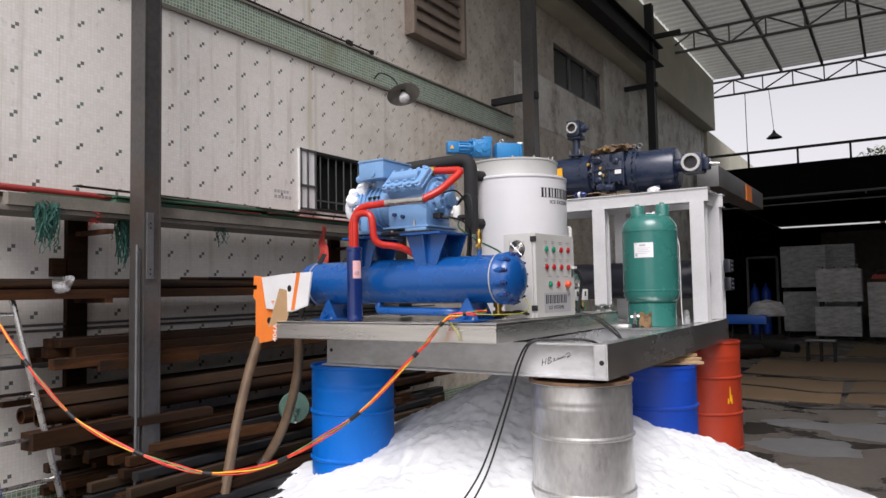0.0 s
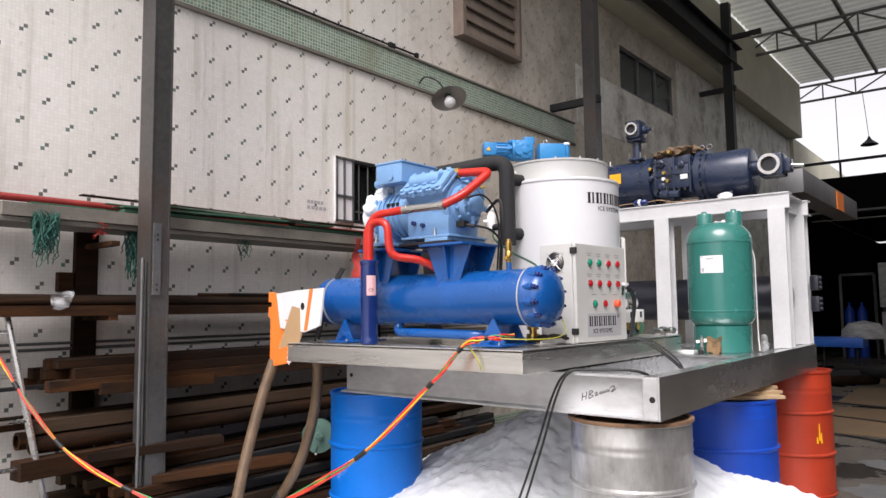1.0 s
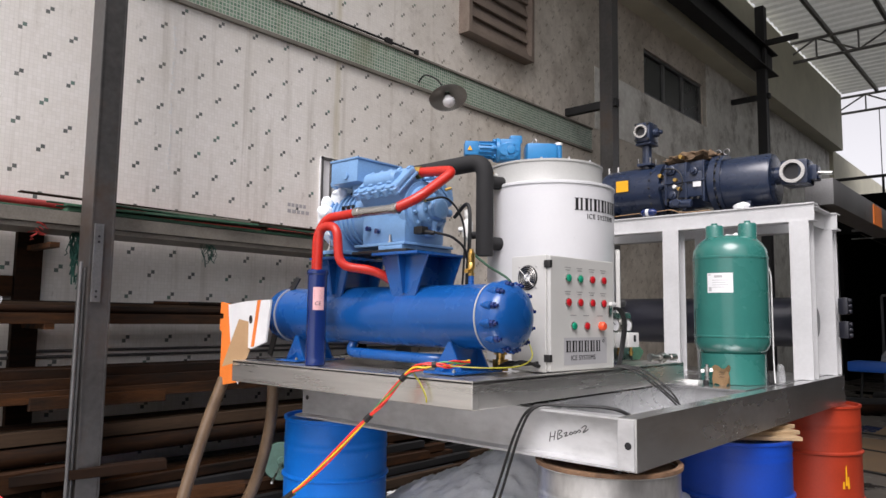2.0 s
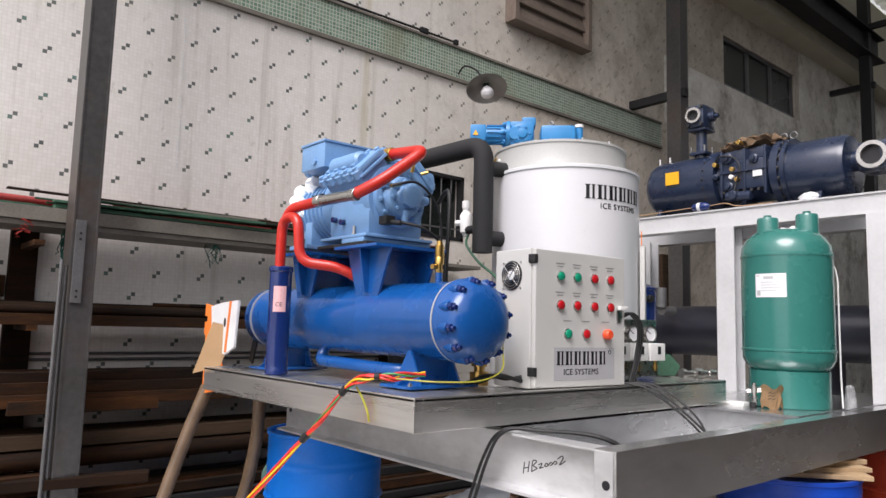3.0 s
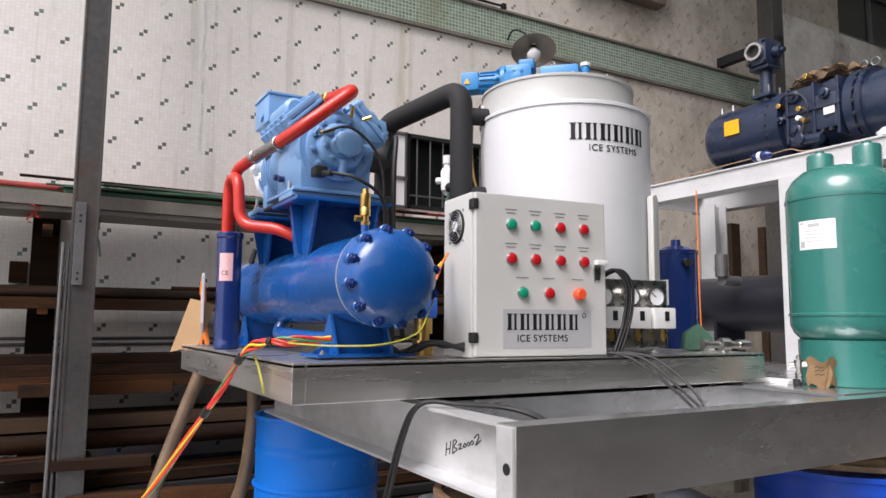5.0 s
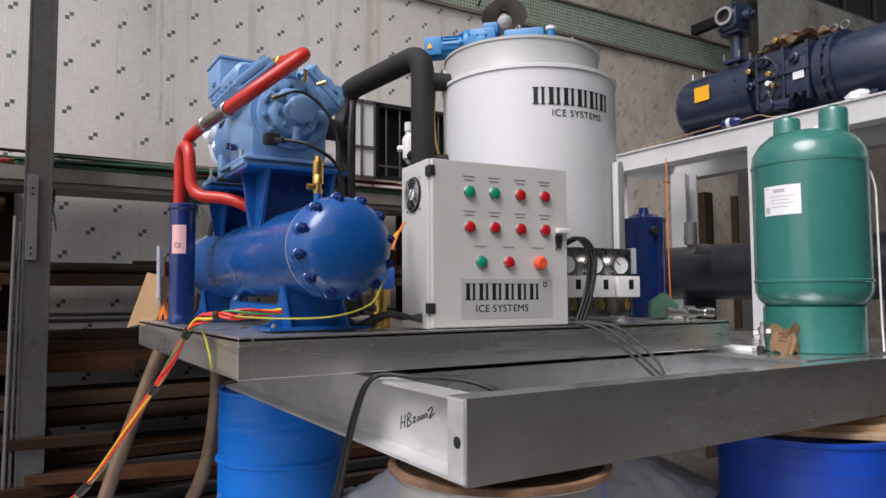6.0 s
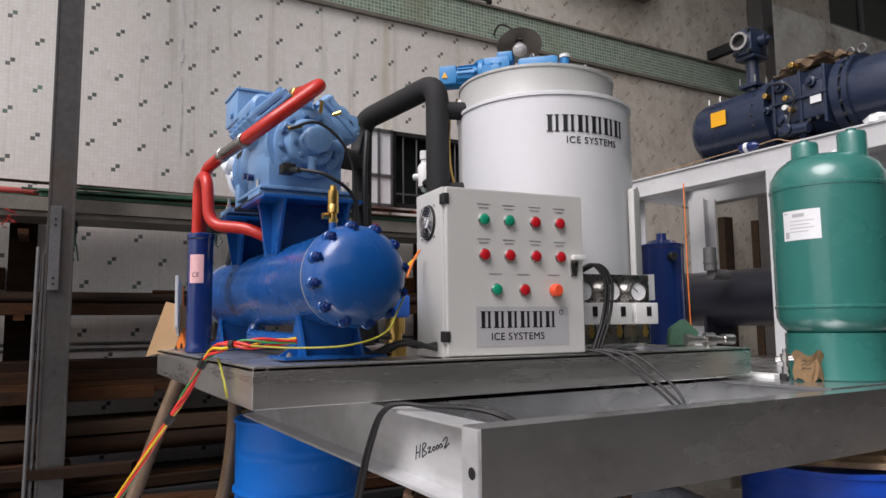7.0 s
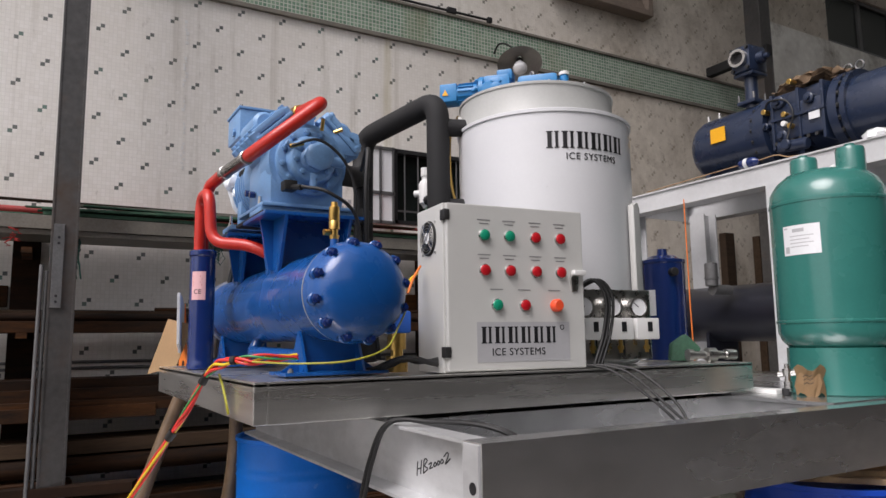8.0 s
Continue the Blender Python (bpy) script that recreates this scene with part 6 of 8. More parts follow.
# blue separator
se = thing("oil_separator", (-2.40, 5.30, ZT), "navy blue upright oil separator with a white sticker", "cylinder")
bm = B(); lathe(bm, (-2.40, 5.30, ZT + 0.004), (0, 0, 1), [(0, 0.06), (0.0, 0.075), (0.10, 0.085), (0.11, 0.099), (0.56, 0.099), (0.565, 0.103), (0.58, 0.103), (0.585, 0.08), (0.60, 0.06), (0.605, 0.025), (0.635, 0.022), (0.635, 0)], 40)
part("shell", bm, "navy_gloss", se)
f = lambda a, z, r=0.1002: (-2.40 + math.cos(a) * r, 5.30 + math.sin(a) * r, z)
bm = B()
for k in range(6):
    a0, a1 = radians(-120 + 50 * k / 6), radians(-120 + 50 * (k + 1) / 6)
    bm.faces.new([bm.verts.new(q) for q in (f(a0, 1.44), f(a1, 1.44), f(a1, 1.56), f(a0, 1.56))])
part("sticker", bm, "paper", se, "white sticker")
bm = B(); cyl(bm, (-2.33, 5.27, 1.64), (-2.28, 5.25, 1.64), 0.02, 12, 0.003)
part("sight_glass", bm, "black_rubber", se)

# ---- drums under the frame, snow ----
DH = 0.905
def drum(name, x, y, material, label, r=0.287, lid="dark_steel", h=DH, rust=False):
    d = thing(name, (x, y, 0), label, "drum", "drums under the frame")
    bm = B()
    prof = [(0, r - 0.012), (0.0, r), (0.015, r + 0.003), (0.02, r - 0.004)]
    for k, zz in enumerate((0.30, 0.60)):
        prof += [(zz * h / 0.9 - 0.014, r - 0.004), (zz * h / 0.9 - 0.004, r + 0.008), (zz * h / 0.9 + 0.004, r + 0.008), (zz * h / 0.9 + 0.014, r - 0.004)]
    for zz in (0.76, 0.80):
        prof += [(zz - 0.01, r - 0.004), (zz, r - 0.001), (zz + 0.01, r - 0.004)]
    prof += [(h - 0.02, r - 0.004), (h - 0.015, r + 0.004), (h, r + 0.004), (h, r - 0.012), (h - 0.02, r - 0.014)]
    lathe(bm, (x, y, 0), (0, 0, 1), prof, 56, False)
    part("shell", bm, material, d)
    bm = B(); lathe(bm, (x, y, h - 0.024), (0, 0, 1), [(0, r - 0.013), (0.004, r - 0.013), (0.004, 0)], 48)
    part("lid", bm, lid, d)
    return d
drum("oil_drum", -3.236, 3.795, "drum_blue", "bright blue painted steel drum with scuffed paint", lid="drum_blue", h=0.925)
sdm = drum("oil_drum", -1.565, 3.825, "drum_steel", "bare dented steel drum with rust-stained rim", lid="rust_pale")
bm = B(); lathe(bm, (-1.565, 3.825, DH - 0.014), (0, 0, 1), [(0, 0.2835), (0, 0.2925), (0.008, 0.294), (0.016, 0.2925), (0.016, 0.272), (0, 0.272)], 56, False)
part("rim", bm, "rust_pale", sdm, "rust-brown rolled rim")
bm = B(); lathe(bm, (-1.43, 3.68, DH - 0.02), (0, 0, 1), [(0, 0.03), (0.012, 0.03), (0.012, 0.024), (0.016, 0.02), (0.016, 0)], 18)
part("bung", bm, "steel_bright", sdm, "bright bung cap")
bd = drum("oil_drum", -1.545, 5.17, "drum_deepblue", "deep blue plastic drum with a clamp ring", lid="drum_deepblue", r=0.30, h=0.86)
rd = drum("oil_drum", -1.50, 6.62, "drum_red", "red-brown painted steel drum with a yellow scrawl", lid="drum_red", r=0.29, h=0.925)
bm = B()
for a0, z, hh in ((-42, 0.40, 0.05), (-38, 0.42, 0.13), (-35, 0.40, 0.08)):
    a = radians(a0)
    q = [bm.verts.new((-1.50 + math.cos(a + s * 0.03) * 0.292, 6.62 + math.sin(a + s * 0.03) * 0.292, zz)) for s, zz in ((-1, z), (1, z), (0.4, z + hh), (-0.6, z + hh * 0.9))]
    bm.faces.new(q)
part("scrawl", bm, "yellow_tag", rd, "yellow paint scrawl", smooth=False)
for k, (a, zz) in enumerate(((0.1, 0.0), (0.35, 0.02), (-0.15, 0.04))):
    bm = B(); box(bm, -0.26, 0.26, -0.045, 0.045, 0, 0.02, 0.003, pose(-1.42, 5.06 + 0.05 * k, 0.862 + zz * 0.9, 0, 0, 40 + k * 14))
    single("wood_batten", bm, "pale_wood", "rough wooden batten packing the drum under the frame", "wood", "battens on the drum", base=(-1.52, 5.1, 0.862), smooth=False)

def snow_h(x, y):
    d = math.hypot(x + 2.40, y - 4.72)
    ang = math.atan2(y - 4.72, x + 2.40)
    R = 2.12 + 0.18 * math.sin(ang * 3 + 1.0) + 0.10 * math.sin(ang * 7)
    t = max(0.0, 1 - d / R)
    h = 0.87 * t ** 1.20
    n = noise.fractal(Vector((x * 2.2, y * 2.2, 0)), 0.9, 2.0, 5) * 0.035 + noise.fractal(Vector((x * 14, y * 14, 3)), 0.8, 2.0, 3) * 0.016 + noise.fractal(Vector((x * 38, y * 38, 9)), 0.7, 2.0, 2) * 0.006
    return h + n * min(1, t * 6)
bm = B()
N = 300
grid = {}
for i in range(N + 1):
    for j in range(N + 1):
        x, y = -4.15 + 4.6 * i / N, 2.15 + 4.7 * j / N
        grid[i, j] = (x, y, snow_h(x, y))
vs = {k: bm.verts.new((p[0], p[1], max(p[2], -0.02))) for k, p in grid.items()}
for i in range(N):
    for j in range(N):
        q = [(i, j), (i + 1, j), (i + 1, j + 1), (i, j + 1)]
        if max(grid[k][2] for k in q) > 0.002:
            bm.faces.new([vs[k] for k in q])
bmesh.ops.delete(bm, geom=[v for v in bm.verts if not v.link_faces], context="VERTS")
single("snow_pile", bm, "snow", "heap of fresh white flake ice on the floor", "ice heap", base=(-2.05, 4.45, 0), kind="stuff")

# ---- cables, hoses, box ----
def cable(name, pts, r, material, label, category="cable", group=""):
    bm = B(); sweep(bm, spline(pts, 10), r, 8)
    return single(name, bm, material, label, category, group, base=pts[0])

# ---- rack along the wall with steel stock ----
RNG = random.Random(7)
for x0 in (2.56, 5.15):
    bm = B(); box(bm, WX, WX + 0.05, x0, x0 + 0.14, 0.0, 2.0, 0.004)
    rk = thing("rack_post", (WX, x0, 0), "rusty brown flat steel rack post on the wall", "rack post", "rack posts")
    part("upright", bm, "rust", rk, smooth=False)
    for zz in (0.66, 0.985, 1.41, 1.86):
        bm = B(); prism(bm, [(0, 0), (0.36, 0.0), (0.36, 0.03), (0.0, 0.03)], (WX + 0.05, x0 + 0.05, zz - 0.03), (1, 0, 0), (0, 0, 1), -0.05)
        part("arm", bm, "rust", rk, smooth=False)
    bm = B(); box(bm, WX, WX + 0.05, x0 - 0.10, x0 - 0.01, 1.56, 1.68, 0.004)
    part("hook_plate", bm, "rust", rk, smooth=False)

for y0, w in ((8.55, 0.13), (9.06, 0.34)):
    bm = B(); box(bm, WX + 0.03, WX + 0.11, y0, y0 + w, 0.0, 2.36, 0.005)
    single("timber_post", bm, "old_wood", "dark brown timber standing against the wall", "timber", "timbers at the wall", base=(WX + 0.07, y0, 0.0), smooth=False)
dash = random.Random(5)
bm = B()
for z0, z1 in ((3.31, 3.46), (3.02, 3.22), (2.85, 2.91), (2.70, 2.78), (2.46, 2.63)):
    zz = z0
    while zz < z1:
        h = dash.uniform(0.010, 0.026)
        yy = 3.457 + dash.uniform(-0.012, 0.006)
        box(bm, WX + 0.0005, WX + 0.003, yy, yy + dash.uniform(0.010, 0.022), zz, zz + h)
        zz += h + dash.uniform(0.004, 0.014)
single("paint_dashes", bm, "white_plastic", "column of white paint flecks on the mosaic wall", "paint marks", base=(WX, 3.457, 2.46), smooth=False, kind="stuff")

def stock(x, y0, y1, z, w, h, material="rust", tilt=0.0, skew=0.0, label="rusty steel bar lying on the wall rack", cat="steel bar", group="bars on the rack", tube=False):
    L = y1 - y0
    m = pose(x, (y0 + y1) / 2, z + h / 2, tilt, 0, skew)
    bm = B()
    if tube:
        lathe(bm, (0, -L / 2, 0), (0, 1, 0), [(0, h * 0.36), (0, h / 2), (L, h / 2), (L, h * 0.36), (0.02, h * 0.36)], 14, False)
    else:
        box(bm, -w / 2, w / 2, -L / 2, L / 2, -h / 2, h / 2, 0.0025)
    ob = part("steel_bar", bm, material, None, smooth=tube)
    ob.matrix_basis = m
    return tagged(ob, label=label, category=cat, group=group)
# top shelf: grey channel, green boards, red pipe
stock(-4.37, 2.02, 5.42, 1.965, 0.12, 0.075, "shelf_grey", label="grey steel channel along the top of the rack")
stock(-4.52, 2.05, 5.5, 1.965, 0.13, 0.06, "shelf_grey", label="grey steel channel along the top of the rack")
stock(-4.47, 2.2, 4.6, 2.04, 0.10, 0.025, "green_board", skew=0.4, label="scuffed green board on top of the rack", cat="board")
stock(-4.36, 2.7, 5.4, 2.045, 0.09, 0.02, "green_board", skew=-0.5, label="scuffed green board on top of the rack", cat="board")
stock(-4.52, 3.6, 5.6, 2.05, 0.08, 0.018, "red_board", skew=0.3, label="faded red board on top of the rack", cat="board")
stock(-4.32, 4.0, 5.45, 2.066, 0.07, 0.012, "old_wood", skew=-1.2, label="thin wooden lath on top of the rack", cat="lath")
stock(-4.40, 4.3, 5.5, 2.068, 0.05, 0.012, "red_board", skew=1.5, label="thin red lath on top of the rack", cat="lath")
stock(-4.60, 2.06, 5.7, 2.085, 0.06, 0.045, "red_board", label="long dark red steel tube on top of the rack", tube=True)
stock(-4.55, 2.06, 4.0, 2.03, 0.03, 0.035, "red_board", label="thin dark red rod on top of the rack", tube=True)
stock(-4.40, 1.95, 2.6, 2.02, 0.05, 0.025, "old_wood", skew=1, label="short pale lath on top of the rack", cat="lath")
# board added across the channels to stop light reaching the lower rack
stock(-4.50, 1.98, 5.9, 1.935, 0.34, 0.028, "shelf_grey", label="wide grey rack board, added to shade what lies below", cat="board")
for k in range(12):
    y0 = 2.2 + RNG.uniform(0, 2.2)
    mt = RNG.choice(("green_board", "old_wood", "red_board", "shelf_grey", "green_board"))
    stock(RNG.uniform(-4.52, -4.30), y0, y0 + RNG.uniform(0.7, 1.6), 2.066 + 0.006 * k, RNG.uniform(0.03, 0.09), 0.006 + RNG.uniform(0, 0.008), mt, skew=RNG.uniform(-3, 3), tilt=RNG.uniform(-0.6, 0.6), label="scuffed offcut strip on top of the rack", cat="offcut", group="offcuts on the rack")
# first shelf of bars
z = 1.41
for k, (x, y0, y1, w, h) in enumerate(((-4.34, 1.2, 6.6, 0.07, 0.06), (-4.42, 0.8, 6.8, 0.06, 0.07), (-4.50, 0.9, 6.2, 0.07, 0.08), (-4.58, 1.1, 6.5, 0.06, 0.07))):
    stock(x, y0, y1, z, w, h, "rust")
for k, (x, y0, y1, h) in enumerate(((-4.35, 1.5, 6.2, 0.045), (-4.41, 1.3, 6.9, 0.05), (-4.50, 1.2, 6.0, 0.05))):
    stock(x, y0, y1, z + (0.06, 0.07, 0.08)[k], 0.05, h, "old_wood" if k == 1 else "rust", tube=k != 1)
for x, y0, y1 in ((-4.39, 3.5, 4.4), (-4.46, 3.3, 5.2)):
    stock(x, y0, y1, 1.53, 0.025, 0.025, "rust", label="thin rusty rod on the rack", tube=True)
# thin conduit pair on the wall
for zz in (1.20, 1.235):
    stock(WX + 0.02, 0.5, 7.0, zz, 0.02, 0.018, "grey_steel", label="thin grey conduit along the wall", cat="conduit", group="conduits", tube=True)
# second shelf
z = 0.985
for k in range(5):
    stock(-4.30 - 0.075 * k, 2.25 + RNG.uniform(0, 0.18), 6.6 + RNG.uniform(-0.6, 0.5), z, 0.07, 0.065, "rust")
for k in range(4):
    stock(-4.33 - 0.08 * k, 2.3 + RNG.uniform(-0.05, 0.2), 6.4 + RNG.uniform(-0.8, 0.5), z + 0.066, 0.075, 0.06, "rust", skew=RNG.uniform(-0.4, 0.4))
for k in range(3):
    stock(-4.36 - 0.09 * k, 2.27 + RNG.uniform(0, 0.1), 6.0, z + 0.127, 0.08, 0.05, "rust", skew=RNG.uniform(-0.6, 0.6))
stock(-4.27, 2.55, 3.3, z - 0.035, 0.04, 0.07, "rust", label="short rusty angle iron on the rack")
stock(-4.40, 1.95, 2.45, z + 0.02, 0.05, 0.02, "dark_steel", label="short black flat bar jutting from the rack")
# third shelf: thick tubes and timbers
z = 0.66
for k, (x, y0, y1, h) in enumerate(((-4.30, 2.2, 6.3, 0.10), (-4.41, 2.25, 6.0, 0.11), (-4.52, 2.2, 6.6, 0.10))):
    stock(x, y0, y1, z, 0.1, h, "rust", skew=0.3 * k, tube=True, label="thick rusty steel tube on the rack")
for k, (x, y0, y1) in enumerate(((-4.33, 2.2, 5.8), (-4.45, 2.3, 6.4), (-4.55, 2.1, 5.5))):
    stock(x, y0, y1, z + 0.11, 0.10, 0.07, "old_wood" if k == 0 else "rust", skew=RNG.uniform(-0.5, 0.5))
# floor pile: timbers and rusty sections in heaps
for lvl, (n_, zz) in enumerate(((15, 0.0), (14, 0.06), (12, 0.12), (11, 0.18), (9, 0.24), (8, 0.30), (7, 0.36), (6, 0.42), (5, 0.48))):
    for k in range(n_):
        x = -4.62 + k * 0.092 + RNG.uniform(-0.012, 0.012)
        y0 = 2.15 + lvl * 0.05 + RNG.uniform(-0.1, 0.35) + 0.03 * k
        mt = RNG.choice(("rust", "rust", "old_wood", "dark_steel"))
        stock(x, y0, y0 + RNG.uniform(2.4, 4.0), zz, RNG.uniform(0.045, 0.085), RNG.uniform(0.045, 0.059), mt, skew=RNG.uniform(-2.0, 2.0), label="rusty section or timber in the heap by the wall", cat="steel bar", group="heap by the wall")
stock(-4.10, 2.45, 3.2, 0.60, 0.10, 0.05, "rust", skew=-20, tilt=2, label="loose dusty plank on the heap", cat="plank", group="loose planks")
stock(-3.95, 2.75, 3.6, 0.44, 0.12, 0.05, "rust", skew=-28, tilt=3, label="loose dusty plank on the heap", cat="plank", group="loose planks")
stock(-4.25, 2.1, 2.9, 0.55, 0.12, 0.10, "rust", skew=4, label="grey steel channel offcut on the heap", group="loose planks")

# bracket and thin pipes on the near column
bm = B(); box(bm, -4.085, -4.07, 2.755, 2.805, 1.53, 1.96, 0.002)
bk = thing("slotted_bracket", (-4.085, 2.79, 1.53), "perforated galvanised bracket bolted to the column", "bracket")
part("plate", bm, "grey_steel", bk, smooth=False)
# plate isn't pierced: black discs give the dark of its holes
for zz in (1.56, 1.59, 1.86, 1.89):
    bm = B(); cyl(bm, (-4.071, 2.78, zz), (-4.0685, 2.78, zz), 0.007, 10)
    part("hole", bm, "black_print", bk)
for k, (y, zt) in enumerate(((2.698, 1.75), (2.722, 1.72))):
    bm = B(); sweep(bm, [(-4.09 - 0.012 * k, y - 0.004, 0.0), (-4.11 - 0.012 * k, y + 0.012, zt)], 0.010, 10)
    single("steel_pipe", bm, "grey_steel", "thin grey steel pipe leaning on the column", "pipe", "pipes on the column", base=(-4.1, y, 0.0))

# ladders
def ladder(name, a, b, w, n, label, lean):
    ld = thing(name, a, label, "ladder")
    a, b = Vector(a), Vector(b)
    for s in (0, w):
        bm = B(); sweep(bm, [a + Vector((0, s, 0)), b + Vector((0, s * 0.82 + w * 0.09, 0))], 0.018, 8)
        part("stile", bm, "steel_bright", ld)
    for k in range(n):
        t = (k + 0.6) / n
        p = a + (b - a) * t
        s0, s1 = w * 0.09 * t, w * 0.82 * t + w * 0.09 * t + w * (1 - t)
        bm = B(); cyl(bm, p + Vector((0, s0, 0)), p + Vector((0, s1, 0)), 0.012, 8)
        part("rung", bm, "steel_bright", ld)
    return ld
ladder("step_ladder", (-4.05, 1.95, 0.0), (-4.42, 1.80, 1.42), 0.33, 6, "aluminium ladder leaning against the rack", 0)
ladder("wall_ladder", (WX + 0.06, 1.72, 1.52), (WX + 0.06, 1.72, 2.75), 0.25, 3, "thin steel ladder frame fixed to the wall", 0)

# scraps on the rack
def rag(name, o, size, material, label, category, seed, long=1.0):
    bm = B()
    bmesh.ops.create_grid(bm, x_segments=12, y_segments=16, size=0.5)
    for v in bm.verts:
        p = Vector((v.co.x * size, 0.0, v.co.y * size * long))
        q = p * 9 + Vector((seed, seed * 2, 0))
        p.y += noise.noise(q) * size * 0.5
        p.x += noise.noise(q * 1.3 + Vector((3, 1, 0))) * size * 0.45
        p.z += noise.noise(q * 1.7) * size * 0.3
        v.co = Vector(o) + Vector((p.y, p.x, p.z))
    ge = bmesh.ops.solidify(bm, geom=bm.faces[:], thickness=0.003)
    return single(name, bm, material, label, category, base=o)
def strands(name, o, wide, long, n, material, label, category, seed, r=0.0022):
    rg = random.Random(seed)
    bm = B()
    for k in range(n):
        p = Vector(o) + Vector((rg.uniform(-0.03, 0.03), rg.uniform(-wide, wide), rg.uniform(-0.02, 0.06)))
        pts = [p]
        L = long * rg.uniform(0.4, 1.0)
        for q in range(6):
            p = p + Vector((rg.uniform(-0.012, 0.012), rg.uniform(-0.022, 0.022) - (p.y - o[1]) * 0.12, -L / 6 * rg.uniform(0.3, 1.4)))
            pts.append(p)
        sweep(bm, pts, r * rg.uniform(0.7, 2.2), 5)
    return single(name, bm, material, label, category, base=o, kind="stuff")
strands("green_net", (-4.30, 2.24, 1.95), 0.075, 0.24, 110, "green_net", "bunch of torn green netting hanging from the rack", "netting", 3)
strands("green_net", (-4.42, 2.83, 1.94), 0.06, 0.32, 90, "green_net", "bunch of torn green netting hanging from the rack", "netting", 8)
strands("orange_scrap", (-4.35, 2.56, 1.93), 0.014, 0.05, 12, "red_cloth", "dull orange-red plastic scrap under the shelf", "plastic", 5)
strands("dark_threads", (-4.4, 3.62, 1.94), 0.02, 0.20, 20, "green_net", "dark threads hanging under the shelf", "netting", 6, 0.0015)
rag("red_rag", (-4.26, 4.62, 1.83), 0.09, "red_cloth", "torn red cloth strip hanging from the shelf", "cloth", 2, 4.0)
rag("plastic_bag", (-4.29, 2.34, 1.50), 0.10, "clear_bag", "clear crumpled plastic bag on the bars", "plastic bag", 4, 0.9)
# reel
rl = thing("green_disc", (-4.0, 3.95, 0.42), "round pale green metal disc standing in the heap", "disc")
bm = B(); lathe(bm, (-3.98, 3.96, 0.54), (1, -0.5, 0.15), [(0, 0.0), (0.0, 0.115), (0.02, 0.12), (0.04, 0.115), (0.04, 0.03), (0.06, 0.025), (0.06, 0)], 28)
part("disc", bm, "pale_green", rl, "pale green disc")
bm = B(); cyl(bm, (-3.93, 3.935, 0.54), (-3.70, 3.70, 0.49), 0.008, 8)
part("rod", bm, "steel_bright", rl)

# ---- wall lamp, bracket, conduit ----
lp = thing("wall_lamp", (-4.22, 5.80, 3.42), "grey enamel shade lamp with a white bulb on a wall arm", "lamp")
bm = B(); sweep(bm, spline([(WX, 5.915, 3.72), (-4.6, 5.91, 3.775), (-4.42, 5.89, 3.68), (-4.30, 5.875, 3.53)], 6), 0.008, 8)
part("arm", bm, "dark_steel", lp)
LN = Vector((0.45, -0.25, -1)).normalized()
LO = Vector((-4.285, 5.875, 3.525))
bm = B(); lathe(bm, LO, LN, [(0, 0.022), (0.012, 0.045), (0.03, 0.10), (0.055, 0.168), (0.062, 0.175), (0.058, 0.17), (0.034, 0.10), (0.016, 0.04)], 36, False)
part("shade", bm, "lamp_shade", lp)
bm = B(); lathe(bm, LO + LN * 0.01, LN, [(0, 0.025), (0.05, 0.03), (0.055, 0.025)], 16)
part("socket", bm, "black_grip", lp)
bm = B(); lathe(bm, LO + LN * 0.05, LN, [(0, 0.030), (0.02, 0.040), (0.05, 0.056), (0.075, 0.054), (0.095, 0.035), (0.104, 0)], 24)
part("bulb", bm, "bulb", lp, "white bulb")
bm = B(); sweep(bm, [(WX + 0.02, 3.2, 3.995), (WX + 0.02, 4.7, 3.992), (WX + 0.02, 5.89, 4.008)], 0.010, 8); box(bm, WX, WX + 0.035, 5.46, 5.54, 3.982, 4.03, 0.004); box(bm, WX, WX + 0.035, 5.85, 5.89, 3.985, 4.03, 0.004)
single("conduit", bm, "dark_steel", "dark conduit above the green band", "conduit", base=(WX, 3.2, 4.1))
# writing on the wall: unreadable, plain bars
for zz, w in ((2.335, 0.22), (2.285, 0.26)):
    bm = B()
    for q in range(5):
        box(bm, WX, WX + 0.002, 4.46 + q * w * 0.17, 4.46 + q * w * 0.17 + w * 0.12, zz, zz + 0.028)
    single("wall_stencil", bm, "label_grey", "faded stencilled marking on the wall", "marking", base=(WX, 4.46, zz), smooth=False)

# ---- orange cardboard box, hoses ----
ob_ = thing("carton", (-3.5, 3.39, 1.08), "torn orange and white flattened carton leaning on the tray", "carton")
bm = B(); prism(bm, [(0.0, 0.0), (0.20, 0.03), (0.23, 0.14), (0.14, 0.26), (0.09, 0.45), (0.0, 0.465), (-0.005, 0.40), (0.03, 0.40), (0.03, 0.37), (-0.005, 0.37), (-0.01, 0.31), (0.015, 0.30), (0.012, 0.26)], (-3.69, 3.332, 1.08), (1.06, 0.0, 0.02), (-0.03, 0, 1), 0.012, 0.002)
part("orange_panel", bm, "card_orange", ob_, "orange printed panel", smooth=False)
WU, WN = Vector((0.9806, -0.196, 0.0)), Vector((-0.196, -0.9806, 0.0))
WO = Vector((-3.688, 3.345, 1.08))
bm = B(); prism(bm, [(0.125, 0.24), (0.425, 0.22), (0.60, 0.26), (0.656, 0.47), (0.35, 0.465), (0.08, 0.45)], WO, WU, (-0.03, 0, 1), 0.012, 0.002)
part("white_panel", bm, "paper", ob_, "white printed panel", smooth=False)
